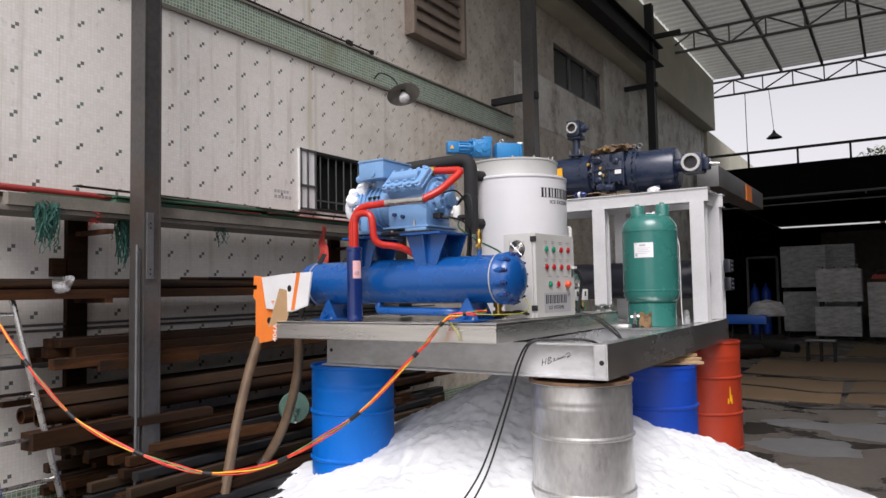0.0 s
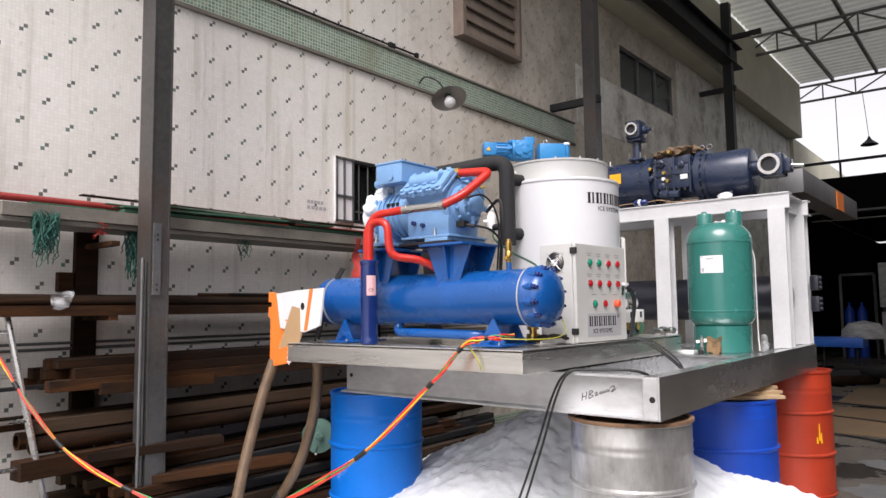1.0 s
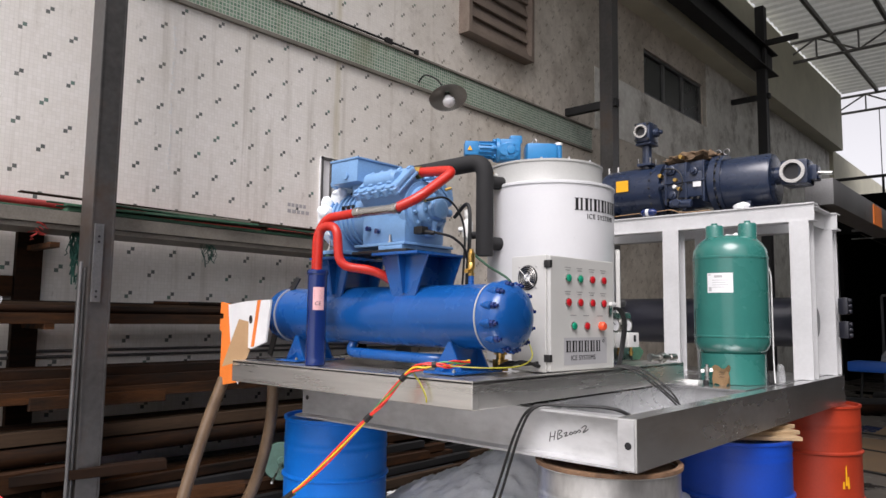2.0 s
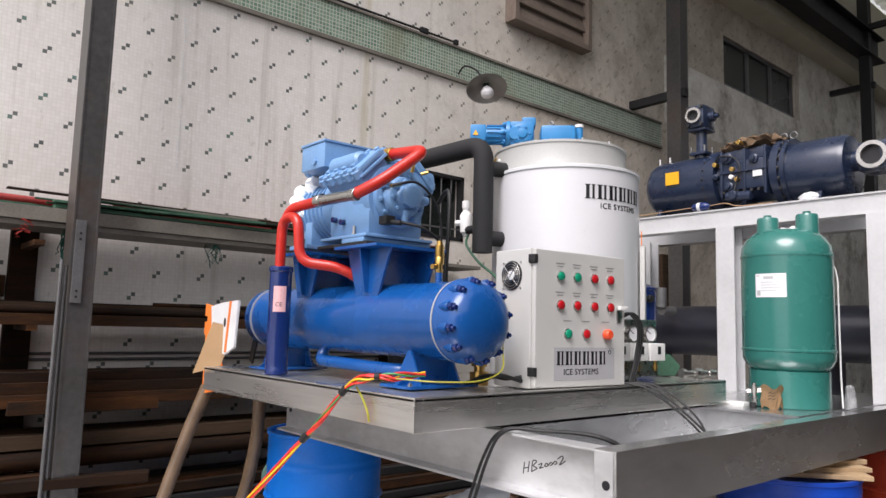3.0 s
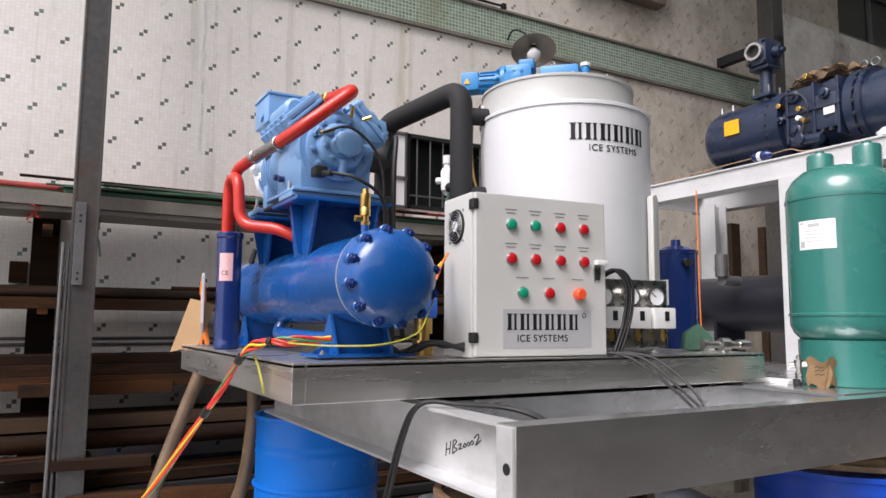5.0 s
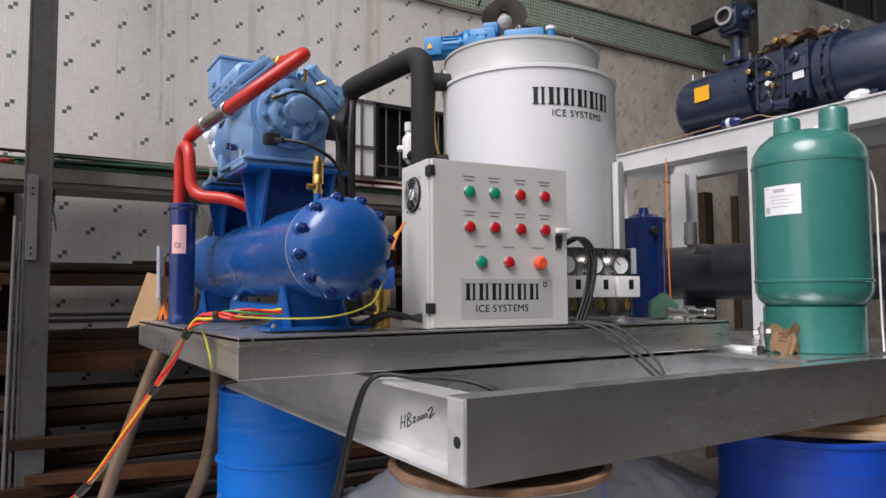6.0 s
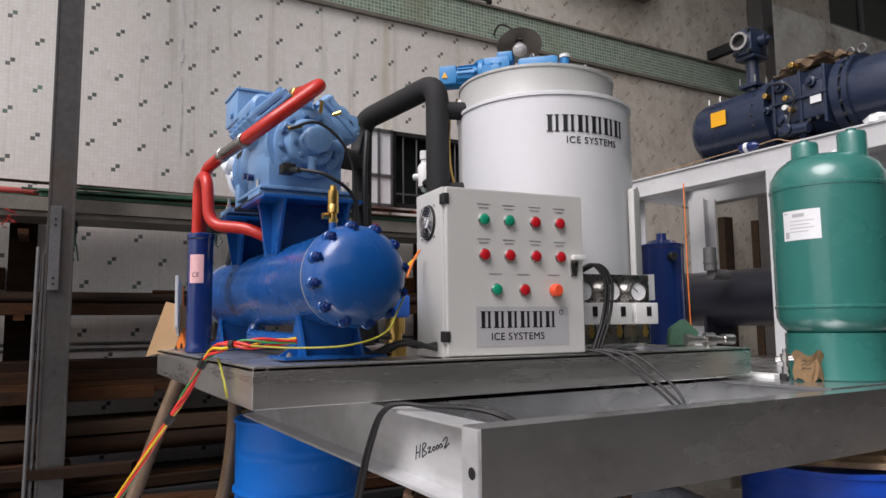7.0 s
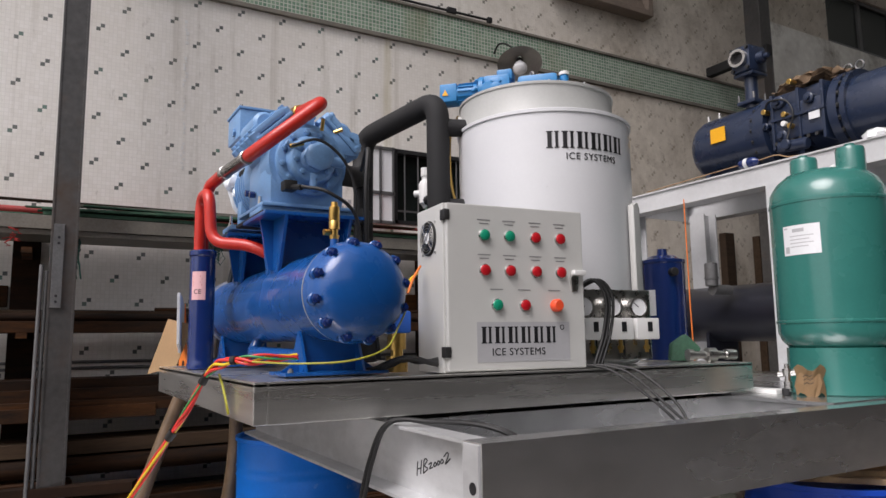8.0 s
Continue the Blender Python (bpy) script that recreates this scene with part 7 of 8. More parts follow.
bm = B(); prism(bm, [(0.425, 0.23), (0.4625, 0.235), (0.5375, 0.47), (0.50, 0.468)], WO + WN * 0.003, WU, (-0.03, 0, 1), 0.012)
part("orange_stripe", bm, "card_orange", ob_, smooth=False)
bm = B(); prism(bm, [(-0.02, 0.03), (0.10, 0.06), (0.17, 0.24), (0.06, 0.27)], (-3.365, 3.16, 1.18), (0.37, 0.93, 0.02), (-0.03, 0, 1), 0.006)
part("brown_flap", bm, "card_brown", ob_, "torn brown flap", smooth=False)
# black discs laid on the card for its shaded punch holes
for c_, n_ in ((Vector((-3.55, 3.319, 1.24)), Vector((0, -1, 0))), (WO + WU * 0.40 + WN * 0.0125 + Vector((0, 0, 0.37)), WN)):
    bm = B(); lathe(bm, c_, n_, [(0, 0.022), (0.003, 0.022), (0.003, 0)], 14)
    part("hole", bm, "black_print", ob_)
letters("404A", 0.062, "card_orange", ob_, WO + WU * 0.225 + WN * 0.0135 + Vector((0, 0, 0.265)), (0.06, 0, 1), (-0.98, 0.196, 0.06), "lettering", thick=0.0006)
letters("404A", 0.055, "paper", ob_, (-3.485, 3.318, 1.10), (0.06, 0, 1), (-1, 0, 0.06), "lettering", thick=0.0006)
bm = B(); prism(bm, [(0.0, 0.02), (0.03, 0.0), (0.09, 0.25), (0.20, 0.42), (0.17, 0.43), (0.05, 0.27)], (-3.40, 3.44, 1.25), (1, 0.1, 0), (0.1, 0, 1), 0.01)
part("dark_flap", bm, "black_grip", ob_, smooth=False)
bm = B(); sweep(bm, spline([(-3.68, 3.345, 1.12), (-3.695, 3.25, 0.85), (-3.68, 3.13, 0.5), (-3.63, 2.98, 0.03)], 8), 0.033, 16)
single("brown_hose", bm, "hose_brown", "brown ribbed plastic hose hanging to the floor", "hose", "brown hoses", base=(-3.63, 2.98, 0.03))
bm = B(); sweep(bm, spline([(-3.52, 3.56, 1.13), (-3.55, 3.57, 0.85), (-3.65, 3.55, 0.52), (-3.77, 3.47, 0.25), (-3.90, 3.39, 0.04)], 8), 0.033, 16)
hz = single("brown_hose", bm, "hose_brown", "brown ribbed plastic hose with a clip", "hose", "brown hoses", base=(-3.90, 3.39, 0.04))
bm = B(); cyl(bm, (-3.79, 3.46, 0.23), (-3.76, 3.475, 0.27), 0.04, 16)
part("clip", bm, "steel_bright", hz, "steel hose clip")

# ---- cables ----
def on_line(u, z, off=0.0):
    a, b = Vector((-2.0, 3.15, 0)), Vector((-4.4, 1.98, 0))
    return a + (b - a) * u + Vector((off * 0.44, -off * 0.9, z))
SAG = [(-0.015, 1.29), (0.015, 1.258), (0.05, 1.15), (0.09, 1.04), (0.18, 0.797), (0.279, 0.624), (0.38, 0.496), (0.489, 0.444), (0.587, 0.489), (0.689, 0.584), (0.793, 0.721), (0.875, 0.927), (0.931, 1.105), (0.985, 1.30), (1.0, 1.46), (1.015, 1.545), (1.06, 1.55)]
bundle = thing("cable_bundle", on_line(0.3, 0.6), "red, yellow and green wires twisted together with black tape", "cable")
lead = [Vector((-1.90, 3.34, 1.30)), Vector((-1.90, 3.22, 1.295))]
mid = spline([*lead, *[on_line(u, z) for u, z in SAG]], 10)
for k, m_ in enumerate(("wire_red", "wire_yellow", "wire_red", "wire_red", "wire_green")):
    pts = []
    for i, p in enumerate(mid):
        a = i * 0.21 + k * math.pi * 0.4
        rr = 0.004 + 0.008 * abs(math.sin(math.pi * (i - 17) / 15))
        pts.append(p + Vector((math.cos(a) * rr * 0.5, -math.cos(a) * rr * 0.5, math.sin(a) * rr)))
    bm = B(); sweep(bm, pts, 0.0038 if m_ != "wire_green" else 0.0028, 8)
    part("wire", bm, m_, bundle, {"wire_red": "red wire", "wire_yellow": "yellow wire", "wire_green": "green wire"}[m_])
for i in range(16, len(mid) - 6, 15):
    bm = B(); sweep(bm, mid[i:i + 3], 0.0125, 10)
    part("tape", bm, "black_rubber", bundle, "black tape")
cable("ground_wire", [(-1.90, 3.21, 1.29), (-1.78, 3.30, 1.285), (-1.72, 3.42, 1.29), (-1.735, 3.53, 1.32), (-1.80, 3.60, 1.38), (-1.86, 3.66, 1.44)], 0.0026, "wire_olive", "yellow-green ground wire round the end cap")
cable("yellow_wire", [(-2.03, 3.16, 1.255), (-2.0, 3.165, 1.22), (-1.975, 3.17, 1.175), (-1.975, 3.175, 1.15)], 0.0035, "wire_olive", "yellow-green wire hanging over the tray rim")
cable("orange_wire", [(-1.90, 3.68, 1.48), (-1.92, 3.71, 1.53), (-1.94, 3.745, 1.57)], 0.004, "card_orange", "orange wire at the cabinet side")
cable("orange_wire", [(-1.91, 3.66, 1.46), (-1.93, 3.70, 1.52), (-1.96, 3.745, 1.55)], 0.004, "wire_yellow", "yellow wire at the cabinet side")
# black leads from the cabinet into the frame, and over the front beam
for k, off in enumerate((0.0, 0.014, 0.03)):
    cable("black_cable", [(-1.80, 4.245 + off * 0.3, 1.50), (-1.775, 4.30 + off, 1.53), (-1.755, 4.335 + off, 1.47), (-1.76, 4.325 + off, 1.36), (-1.76, 4.28 + off, 1.255)], 0.0055, "black_rubber", "black cable looping out of the cabinet", group="black cables")
for k, (x, y) in enumerate(((-1.42, 4.42), (-1.40, 4.47), (-1.47, 4.38))):
    cable("black_cable", [(-1.775, 4.24 + 0.03 * k, 1.252), (-1.735, 4.26 + 0.04 * k, 1.252), (-1.66, 4.29 + 0.05 * k, 1.225), (-1.53, 4.36 + 0.03 * k, 1.11), (x, y, 0.96)], 0.0045, "black_rubber", "black cable dropping into the frame", group="black cables")
for k, o in enumerate((0.0, 0.014)):
    cable("black_cable", [(-1.36 - o, 3.80, 1.05), (-1.45, 3.68 + o, 1.128), (-1.62 - o, 3.60, 1.134), (-1.72 - o, 3.535, 1.125), (-1.78 - o * 1.5, 3.51, 1.02), (-1.86 - o * 2, 3.48, 0.75), (-1.95 - o * 3, 3.40, 0.42), (-2.02 - o * 5, 3.25, 0.20 + 0.0 * k)], 0.0055, "black_rubber", "black cable hanging over the front beam", group="black cables")
cable("black_cable", [(-2.30, 3.70, 1.95), (-2.20, 3.68, 2.0), (-2.17, 3.66, 1.85), (-2.20, 3.68, 1.6), (-2.2, 3.72, 1.28)], 0.009, "black_rubber", "black cable down the compressor end", group="black cables")
cable("black_cable", [(-2.225, 3.41, 1.985), (-2.17, 3.50, 2.0), (-2.16, 3.60, 1.9), (-2.18, 3.63, 1.7), (-2.25, 3.66, 1.3)], 0.005, "black_rubber", "thin black capillary at the compressor end", group="black cables")
cable("black_cable", [(-2.19, 3.44, 1.845), (-2.14, 3.52, 1.82), (-2.15, 3.62, 1.74), (-2.2, 3.66, 1.5)], 0.006, "black_rubber", "thin black sensor cable at the compressor", group="black cables")
cable("black_cable", [(-1.95, 3.62, 1.26), (-1.87, 3.65, 1.29), (-1.84, 3.74, 1.27)], 0.007, "black_rubber", "black cable into the cabinet side", group="black cables")
cable("green_tube", [(-2.53, 4.10, 1.90), (-2.50, 4.06, 1.84), (-2.30, 3.95, 1.74), (-2.1, 3.86, 1.66), (-2.02, 3.80, 1.60)], 0.006, "green_board", "thin green tube from the white valve", "tube")
# white solenoid valve beside the pipe
wv = thing("solenoid_valve", (-2.54, 4.09, 1.88), "white valve with a clear cap beside the black pipe", "valve")
bm = B(); lathe(bm, (-2.54, 4.09, 1.885), (0, 0, 1), [(0, 0.012), (0.015, 0.02), (0.02, 0.027), (0.10, 0.03), (0.115, 0.022), (0.12, 0.016), (0.135, 0.016), (0.135, 0.02), (0.17, 0.02), (0.175, 0)], 18)
cyl(bm, (-2.54, 4.09, 1.95), (-2.58, 4.06, 1.95), 0.014, 10)
part("body", bm, "white_plastic", wv)
bm = B(); cyl(bm, (-2.42, 4.085, 1.915), (-2.53, 4.088, 1.915), 0.02, 12)
part("holder", bm, "black_foam", wv)
cable("copper_riser", [(-2.48, 4.22, 1.85), (-2.50, 4.19, 2.0), (-2.50, 4.19, 2.2), (-2.45, 4.2, 2.27)], 0.006, "brass", "thin copper riser on the white drum", "pipe")
# dark oil lines behind the compressor
bm = B(); box(bm, -2.98, -2.86, 3.90, 3.99, 1.86, 1.92, 0.01); cyl(bm, (-2.86, 3.93, 1.89), (-2.78, 3.90, 1.89), 0.02, 10)
single("pipe_clamp", bm, "black_grip", "black clamp block on the insulated pipe", "clamp", base=(-2.9, 3.95, 1.86))
# small items at the cabinet foot
bm = B(); lathe(bm, (-2.02, 3.70, TZ1), (0, 0, 1), [(0, 0.035), (0.05, 0.035), (0.05, 0.02), (0.07, 0.02), (0.07, 0.03), (0.12, 0.03), (0.12, 0)], 16)
fb = single("brass_valve", bm, "brass", "brass expansion valve at the cabinet foot", "valve", base=(-2.02, 3.70, TZ1))
bm = B(); box(bm, -2.055, -1.985, 3.665, 3.735, TZ1 + 0.12, TZ1 + 0.19, 0.008)
part("coil", bm, "blue_tag", fb, "blue coil")
for k in range(3):
    cable("black_cable", [(-2.02 + 0.02 * k, 3.60, 1.255), (-1.95, 3.64 + 0.015 * k, 1.262 + 0.012 * k), (-1.90, 3.69 + 0.012 * k, 1.29 - 0.008 * k), (-1.86, 3.76, 1.265 + 0.01 * k)], 0.0055, "black_rubber", "black cable coiled at the cabinet foot", group="black cables")

# ---- gauges and pressure controls ----
gp = thing("gauge_panel", (-1.9, 4.43, TZ1), "grey steel panel with three dial gauges and white pressure controls", "gauge panel", rz=-4.8)
GM = world_of(gp)
bm = B(); box(bm, -0.012, 0.0, -0.16, 0.235, 0.02, 0.268, 0.003, GM)
part("panel", bm, "steel_bright", gp, smooth=False)
for k, y in enumerate((-0.075, 0.045, 0.16)):
    o = GM @ Vector((0.0, y, 0.205))
    n = (GM.to_3x3() @ Vector((1, -0.1, 0))).normalized()
    bm = B(); lathe(bm, o, n, [(0, 0.032), (0.026, 0.034), (0.03, 0.037), (0.033, 0.037), (0.033, 0.031), (0.028, 0.031)], 28, False)
    g = part("gauge", bm, "steel_bright", gp, "chrome dial gauge")
    bm = B(); lathe(bm, o + n * 0.027, n, [(0, 0.0315), (0.001, 0.0315), (0.001, 0)], 24)
    face = part("dial", bm, "paper", g, "white dial")
    bm = B(); u = frame_of(n)[1]; cyl(bm, o + n * 0.029, o + n * 0.029 + (u + Vector((0, 0, 0.8))).normalized() * 0.024, 0.0015, 6)
    part("needle", bm, "black_print", g)
    bm = B(); box(bm, 0.0, 0.055, y - 0.035, y + 0.065, 0.09, 0.165, 0.004, GM)
    c = part("pressure_control", bm, "white_plastic", gp, "white pressure control box")
    bm = B(); box(bm, 0.055, 0.058, y + 0.012, y + 0.032, 0.118, 0.152, 0.001, GM)
    part("window", bm, "black_print", c, smooth=False)
    bm = B(); p = GM @ Vector((0.035, y + 0.02, 0.09)); cyl(bm, p, p - Vector((0, 0, 0.045)), 0.007, 8); cyl(bm, p - Vector((0, 0, 0.02)), p - Vector((0, 0, 0.034)), 0.011, 8)
    part("flare_fitting", bm, "brass", c, "brass fitting")
    bm = B(); q = p - Vector((0, 0, 0.045)); sweep(bm, spline([q, q + Vector((-0.005, 0.02, -0.02)), q + Vector((-0.03, 0.045, 0.0)), q + Vector((-0.035, 0.045, 0.05))], 6), 0.005, 8)
    part("capillary", bm, "black_rubber", c)
# ball valve on the tray corner, scrap stone
bv = thing("drain_valve", (-1.82, 4.95, TZ1), "chrome ball valve lying on the tray rim", "valve")
bm = B()
vd = Vector((0.35, 0.94, 0)).normalized(); vo = Vector((-1.84, 4.80, TZ1 + 0.03))
lathe(bm, vo, vd, [(0, 0.012), (0.0, 0.022), (0.02, 0.022), (0.02, 0.014), (0.07, 0.014), (0.075, 0.026), (0.11, 0.026), (0.115, 0.015), (0.15, 0.015), (0.15, 0.02), (0.19, 0.02), (0.19, 0)], 14)
cyl(bm, vo + vd * 0.09, vo + vd * 0.09 + Vector((0, 0, -0.03)), 0.012, 8)
part("body", bm, "steel_bright", bv)
bm = B(); prism(bm, [(0, 0), (0.10, 0), (0.13, 0.05), (0.07, 0.11), (0.01, 0.07)], (-2.06, 4.95, TZ1), (0.5, 0.86, 0), (0, 0, 1), -0.05, 0.012)
single("foam_block", bm, "green_board", "olive green foam offcut on the tray", "foam", base=(-2.06, 4.95, TZ1))
cable("copper_wire", [(-2.77, 5.91, ZT + 0.02), (-2.77, 5.90, 1.5), (-2.78, 5.91, 1.9), (-2.79, 5.92, 2.13)], 0.0035, "card_orange", "thin orange string hanging from the stand", "string")
bm = B(); box(bm, -1.9, -1.7, 5.10, 5.18, ZT + 0.004, ZT + 0.02, 0.003)
single("plastic_strip", bm, "white_plastic", "white plastic slat on the deck", "plastic", base=(-1.8, 5.14, ZT))
bm = B(); lathe(bm, (-1.36, 5.44, ZT + 0.004), (0, 0, 1), [(0, 0.025), (0.05, 0.025), (0.06, 0.02), (0.10, 0.02), (0.11, 0.015), (0.115, 0)], 16)
single("clear_jar", bm, "clear_bag", "small clear plastic container beside the bottle", "jar", base=(-1.33, 5.36, ZT))
bm = B(); cyl(bm, (-2.68, 5.98, 1.62), (-2.68, 5.98, 1.75), 0.035, 16, 0.004); cyl(bm, (-2.68, 5.98, 1.66), (-2.68, 5.98, 1.67), 0.039, 16)
cyl(bm, (-2.68, 5.98, 1.6), (-2.68, 6.12, 1.6), 0.03, 12)
single("pipe_stub", bm, "grey_steel", "short grey pipe stub above the dark vessel", "pipe", base=(-2.68, 5.98, 1.6))

# ---- far yard ----
def wrapped(x, y, z, w, d, h, label, rz=0):
    t = thing("wrapped_cabinet", (x, y, z), label, "cabinet", "wrapped cabinets", rz=rz)
    m = pose(x, y, z, 0, 0, rz)
    bm = B(); box(bm, -w / 2, w / 2, -d / 2, d / 2, 0.12, h, 0.015, m)
    part("body", bm, "film", t)
    for sx in (-1, 1):
        for sy in (-1, 1):
            bm = B(); c = m @ Vector((sx * (w / 2 - 0.08), sy * (d / 2 - 0.08), 0)); cyl(bm, c, c + Vector((0, 0, 0.13)), 0.03, 8)
            part("leg", bm, "dark_steel", t)
    return t
FL = "steel cabinet wrapped in crumpled clear film"
wrapped(-2.2, 22.0, 0.0, 1.05, 1.0, 1.2, FL)
wrapped(-2.2, 22.0, 1.2, 1.10, 1.0, 1.25, FL + ", stacked on another")
wrapped(-1.45, 22.9, 1.2, 0.9, 1.0, 1.3, FL)
wrapped(-1.45, 22.9, 0.0, 0.9, 1.0, 1.2, FL)
wrapped(-1.3, 20.1, 0.0, 0.98, 0.9, 0.84, FL)
wrapped(-1.25, 20.1, 0.84, 0.98, 0.9, 0.92, FL + ", stacked on another")
wrapped(0.1, 20.0, 0.0, 1.5, 0.9, 1.42, FL)
for k in range(4):
    bm = B(); cyl(bm, (-1.6 + 0.25 * k, 19.9, 1.76), (-1.6 + 0.25 * k, 19.9, 1.88), 0.022, 8)
    single("leg_stub", bm, "steel_bright", "short steel foot on the upturned cabinet", "foot", "upturned feet", base=(-1.6 + 0.25 * k, 19.9, 1.76))
for k in range(6):
    bm = B(); box(bm, -0.62 + 0.08 * k, 1.5, 19.7 + 0.08 * k, 19.78 + 0.08 * k, 1.42, 1.50 + 0.05 * ((k * 2) % 5), 0.004)
    single("red_plank", bm, "red_board" if k % 2 else "old_wood", "reddish plank on top of the stacked cabinets", "plank", "planks on the cabinets", base=(0.4, 19.9, 1.42))
bm = B(); box(bm, -2.75, 6.0, 34.3, 34.4, 0.0, 3.6)
setting("partition", bm, "shelf_grey", "pale grey partition inside the far bay", category="wall")
# stool
stl = thing("work_stool", (-1.25, 14.5, 0), "small dark metal stool on the floor", "stool")
bm = B(); box(bm, -1.5, -1.0, 14.35, 14.65, 0.36, 0.40, 0.01)
part("seat", bm, "grey_steel", stl)
for x in (-1.47, -1.03, -1.25):
    for y in (14.38, 14.62):
        bm = B(); cyl(bm, (x, y, 0), (x, y, 0.37), 0.02, 8)
        part("leg", bm, "dark_steel", stl)
bm = B(); box(bm, -1.47, -1.03, 14.37, 14.40, 0.10, 0.13)
part("stretcher", bm, "dark_steel", stl)
# blue barrow and pipes
tr = thing("blue_barrow", (-2.9, 17.0, 0), "small blue tray barrow with a pale sack", "barrow")
bm = B(); box(bm, -3.4, -2.45, 16.6, 17.2, 0.55, 0.75, 0.04)
part("tray", bm, "blue_tag", tr)
bm = B(); lathe(bm, (-2.5, 17.1, 0.72), (0, 0, 1), [(0, 0.42), (0.15, 0.40), (0.3, 0.28), (0.36, 0)], 20)
part("sack", bm, "film", tr, "pale plastic sack")
for x in (-3.2, -2.6):
    bm = B(); cyl(bm, (x, 16.7, 0), (x, 16.9, 0.56), 0.025, 8)
    part("leg", bm, "dark_steel", tr)
for k, (x, y, a) in enumerate(((-2.5, 14.6, -38), (-2.75, 14.9, -60), (-2.2, 15.1, 50))):
    bm = B(); lathe(bm, (0, -0.7, 0), (0, 1, 0), [(0, 0.06), (0, 0.085), (1.4, 0.085), (1.4, 0.06)], 16, False)
    bm.transform(pose(x, y, 0.09 + 0.06 * k, 0, 0, a))
    single("floor_pipe", bm, "rust" if k == 0 else "dark_steel", "short length of steel pipe on the floor", "pipe", "pipes on the floor", base=(x, y, 0.09))
# blue cylinders and trolley in the dark bay
for k, x in enumerate((-3.6, -3.3)):
    bm = B(); lathe(bm, (x, 22.5, 0), (0, 0, 1), [(0, 0.12), (1.2, 0.12), (1.3, 0.08), (1.36, 0.03), (1.45, 0.03), (1.45, 0)], 16)
    single("blue_cylinder", bm, "drum_deepblue", "tall dark blue gas cylinder in the far bay", "gas bottle", "far cylinders", base=(x, 22.5, 0))
bm = B(); cyl(bm, (-3.75, 22.3, 0), (-3.75, 22.3, 2.2), 0.04, 8); cyl(bm, (-2.95, 22.3, 0), (-2.95, 22.3, 2.2), 0.04, 8); cyl(bm, (-3.75, 22.3, 2.2), (-2.95, 22.3, 2.2), 0.04, 8)
single("steel_hoop", bm, "grey_steel", "grey steel trolley frame in the far bay", "trolley", base=(-3.4, 22.3, 0))
vn = thing("bench_vice", (0.35, 12.6, 0), "dark post-mounted tool at the yard edge", "tool stand")
bm = B(); cyl(bm, (0.42, 12.6, 0), (0.42, 12.6, 0.95), 0.12, 14)
part("post", bm, "rust", vn)
bm = B(); box(bm, 0.1, 0.6, 12.5, 12.7, 0.95, 1.1, 0.02); sweep(bm, spline([(0.1, 12.55, 1.3), (0.25, 12.5, 1.15), (0.4, 12.5, 1.2), (0.5, 12.5, 1.35)], 5), 0.02, 8)
part("head", bm, "dark_steel", vn)
# floor sheets, flattened board mats
for k, (x, y, w, d, a) in enumerate(((-1.5, 10.6, 1.6, 2.3, 2), (0.35, 10.9, 1.9, 2.6, -1), (-1.2, 13.3, 2.0, 2.4, 1), (0.9, 13.9, 2.0, 2.6, -2), (-2.2, 16.4, 2.0, 2.6, 1), (0.3, 17.2, 2.4, 3.0, -1), (2.5, 11.5, 2.0, 2.6, 2))):
    bm = B(); box(bm, -w / 2, w / 2, -d / 2, d / 2, 0.001, 0.006 + 0.0007 * k, 0.0, pose(x, y, 0, 0, 0, a))
    single("floor_sheet", bm, "mat_brown", "dirty brown plywood sheet laid on the floor", "floor sheet", "floor sheets", base=(x, y, 0), smooth=False)
# melted ice slush on the floor
def slush(cx, cy, rx, ry, seed):
    bm = B()
    c = bm.verts.new((cx, cy, 0.012))
    ring = []
    for i in range(40):
        a = 2 * math.pi * i / 40
        k = 1 + 0.35 * noise.noise(Vector((math.cos(a) * 1.7 + seed, math.sin(a) * 1.7, seed))) + 0.15 * noise.noise(Vector((math.cos(a) * 5 + seed, math.sin(a) * 5, seed)))
        ring.append(bm.verts.new((cx + math.cos(a) * rx * k, cy + math.sin(a) * ry * k, 0.001)))
    for i in range(40):
        bm.faces.new((c, ring[i], ring[(i + 1) % 40]))
    single("slush_patch", bm, "slush", "thin greyish patch of melting ice on wet floor", "ice", "slush patches", base=(cx, cy, 0))
M["slush"] = mat("slush", (0.11, 0.11, 0.11), 0.35, var=0.35, scale=5, fine=40, bump=0.5, dirt=(0.08, 0.075, 0.07), dirt_amt=0.35, dirt_scale=4)
for a in ((-0.75, 6.9, 0.45, 0.35, 1), (-0.25, 7.9, 0.55, 0.45, 2), (0.45, 7.0, 0.5, 0.4, 3), (0.1, 9.0, 0.4, 0.35, 4), (0.9, 8.6, 0.6, 0.4, 5), (-0.95, 8.0, 0.3, 0.25, 6)):
    slush(*a)
for k in range(3):
    y = 9.2 + 1.3 * k
    cable("floor_cable", [(-2.6, y + 0.4, 0.012), (-1.6, y + 0.1, 0.012), (-0.9, y - 0.2, 0.012), (-0.2, y + 0.05, 0.012), (0.8, y - 0.25, 0.012)], 0.012, "black_rubber", "black cable lying on the floor", group="floor cables")
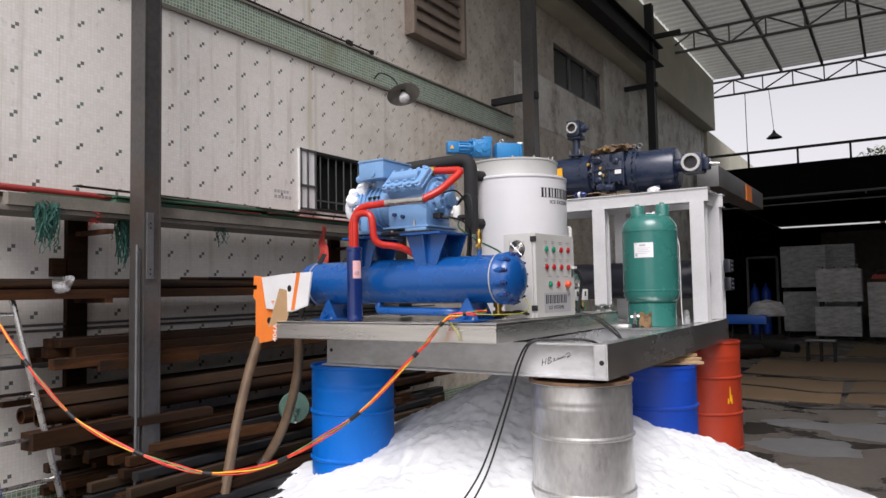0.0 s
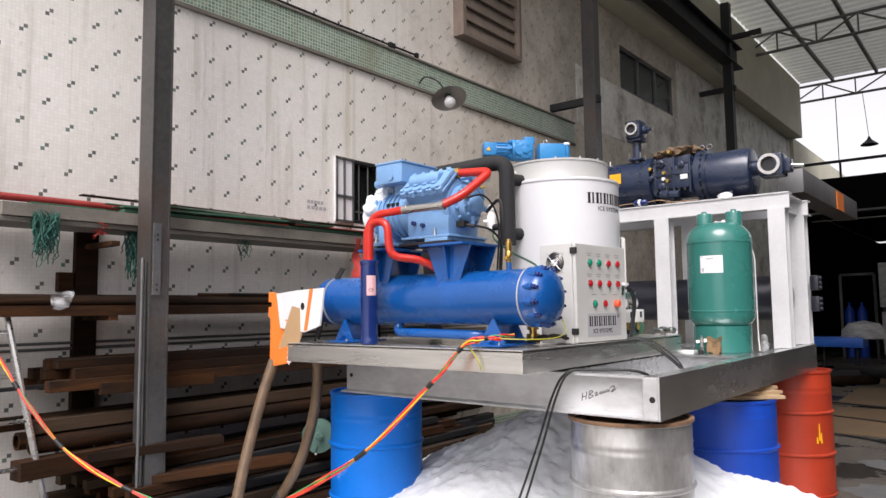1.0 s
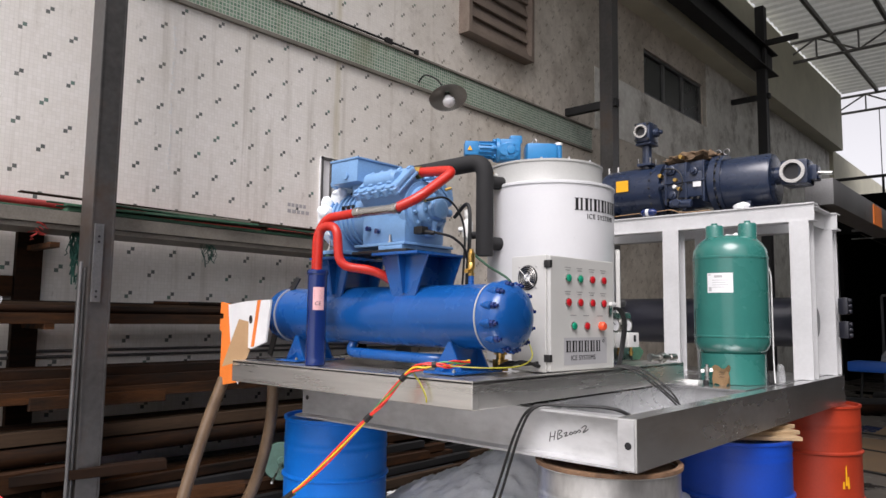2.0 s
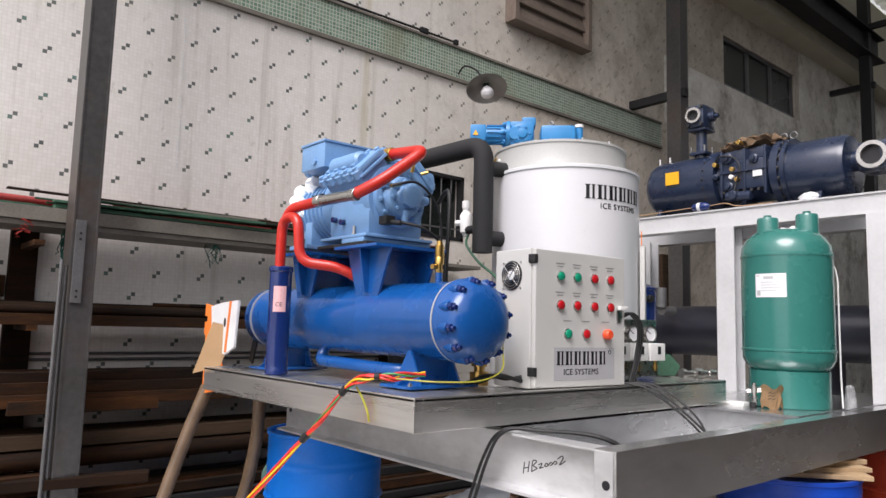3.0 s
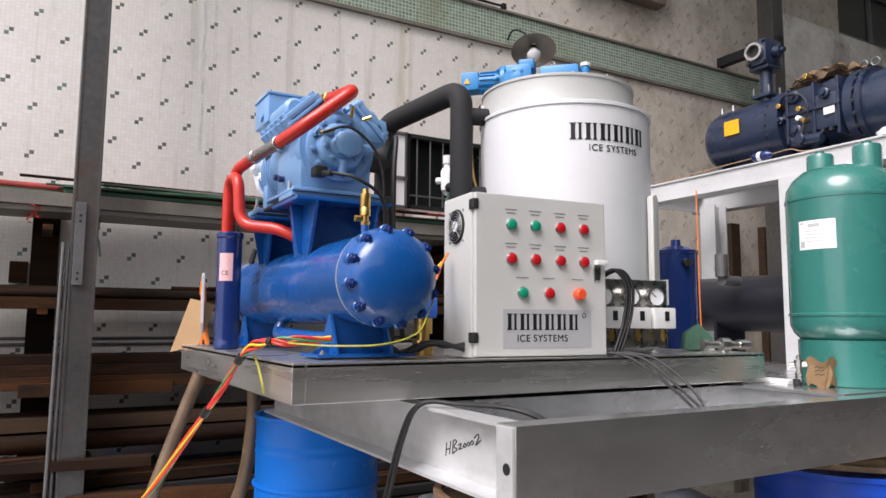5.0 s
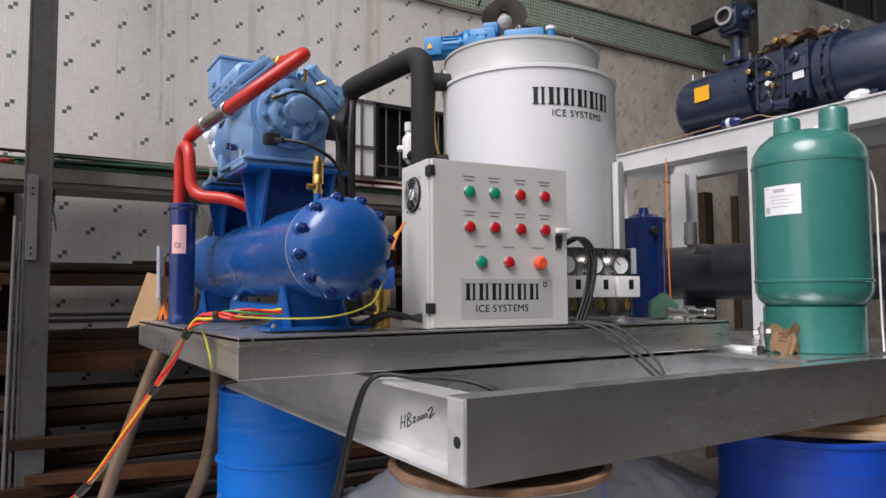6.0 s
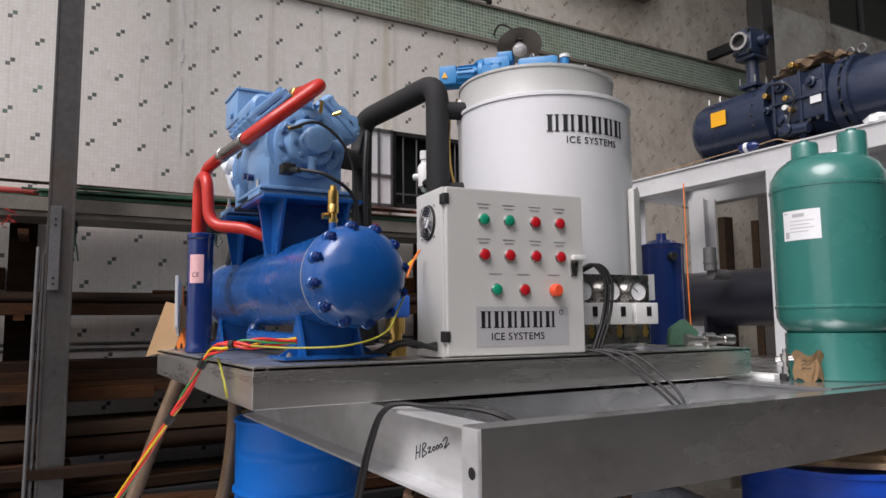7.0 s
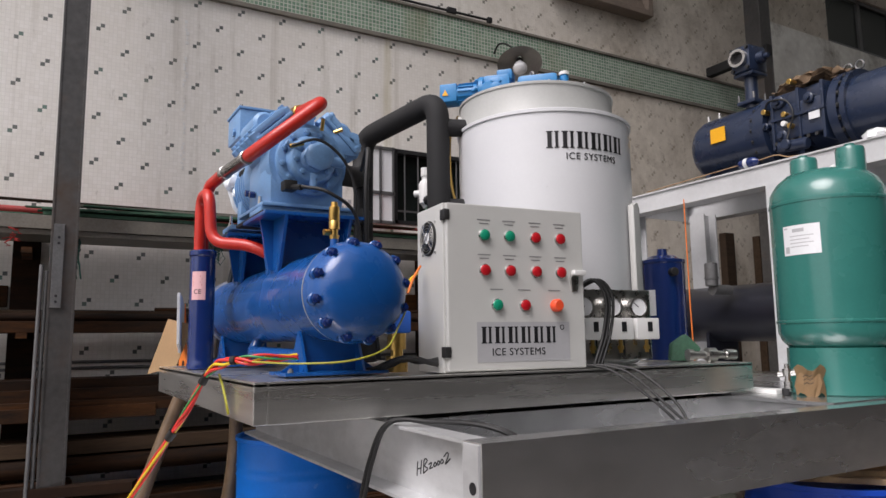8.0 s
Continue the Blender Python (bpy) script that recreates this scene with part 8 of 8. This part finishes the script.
# hanging lamp over the deck, thin cable
hl = thing("hanging_lamp", (-2.95, 23.0, 5.8), "black conical lamp hanging on a thin wire", "lamp")
bm = B(); lathe(bm, (-2.95, 23.0, 6.05), (0, 0, -1), [(0, 0.02), (0.07, 0.05), (0.11, 0.08), (0.23, 0.22), (0.245, 0.22), (0.12, 0.07)], 24, False)
part("shade", bm, "dark_steel", hl)
bm = B(); cyl(bm, (-2.95, 23.0, 6.05), (-2.95, 22.3, 7.15), 0.008, 6)
part("wire", bm, "dark_steel", hl)
bm = B(); cyl(bm, (-3.6, 22.3, 4.58), (-3.6, 22.3, 7.15), 0.012, 6)
single("drop_wire", bm, "dark_steel", "thin wire from the truss to the deck", "wire", base=(-3.6, 22.3, 4.58))
# dark ledge with an orange tag beyond the stand
bm = B(); box(bm, -1.6, -1.4, 7.0, 9.6, 2.36, 2.56, 0.004); box(bm, -1.68, -1.5, 7.0, 7.3, 0.0, 2.36)
lg = single("steel_beam", bm, "grey_steel", "dark steel beam on posts beyond the stand", "beam", base=(-1.5, 9, 0))
bm = B(); box(bm, -1.398, -1.39, 8.4, 8.75, 2.36, 2.54)
part("tag", bm, "card_orange", lg, "orange tag", smooth=False)
# distant trees over the deck
tree_rng = random.Random(3)
for k, (x, y) in enumerate(((-1.0, 75.0),)):
    tr_ = thing("tree", (x, y, 0), "distant pale green tree beyond the roofs", "tree", "distant trees")
    bm = B(); lathe(bm, (x, y, 0), (0, 0, 1), [(0, 0.35), (6, 0.25), (10, 0.1), (12.5, 0.02)], 10)
    for j in range(6):
        a = j * 1.05
        sweep(bm, [(x, y, 7 + 0.5 * j), (x + math.cos(a) * 1.4, y + math.sin(a) * 1.4, 9 + 0.5 * j), (x + math.cos(a) * 2.4, y + math.sin(a) * 2.4, 10.5 + 0.4 * j)], 0.08, 6)
    part("trunk", bm, "old_wood", tr_)
    bm = B()
    for j in range(900):
        a, r, zz = tree_rng.uniform(0, 6.28), tree_rng.uniform(0, 1) ** 0.5 * 3.2, tree_rng.uniform(8.5, 13.6)
        r *= 1.0 - abs(zz - 11) / 4.2
        o = Vector((x + math.cos(a) * r, y + math.sin(a) * r, zz + tree_rng.uniform(-0.3, 0.3)))
        u = Vector((tree_rng.uniform(-1, 1), tree_rng.uniform(-1, 1), tree_rng.uniform(-1, 1))).normalized() * 0.22
        w = frame_of(u)[1] * 0.12
        bm.faces.new([bm.verts.new(o + d_) for d_ in (-u, w, u, -w)])
    part("crown", bm, "leaf", tr_, "crown of small leaves", kind="stuff")
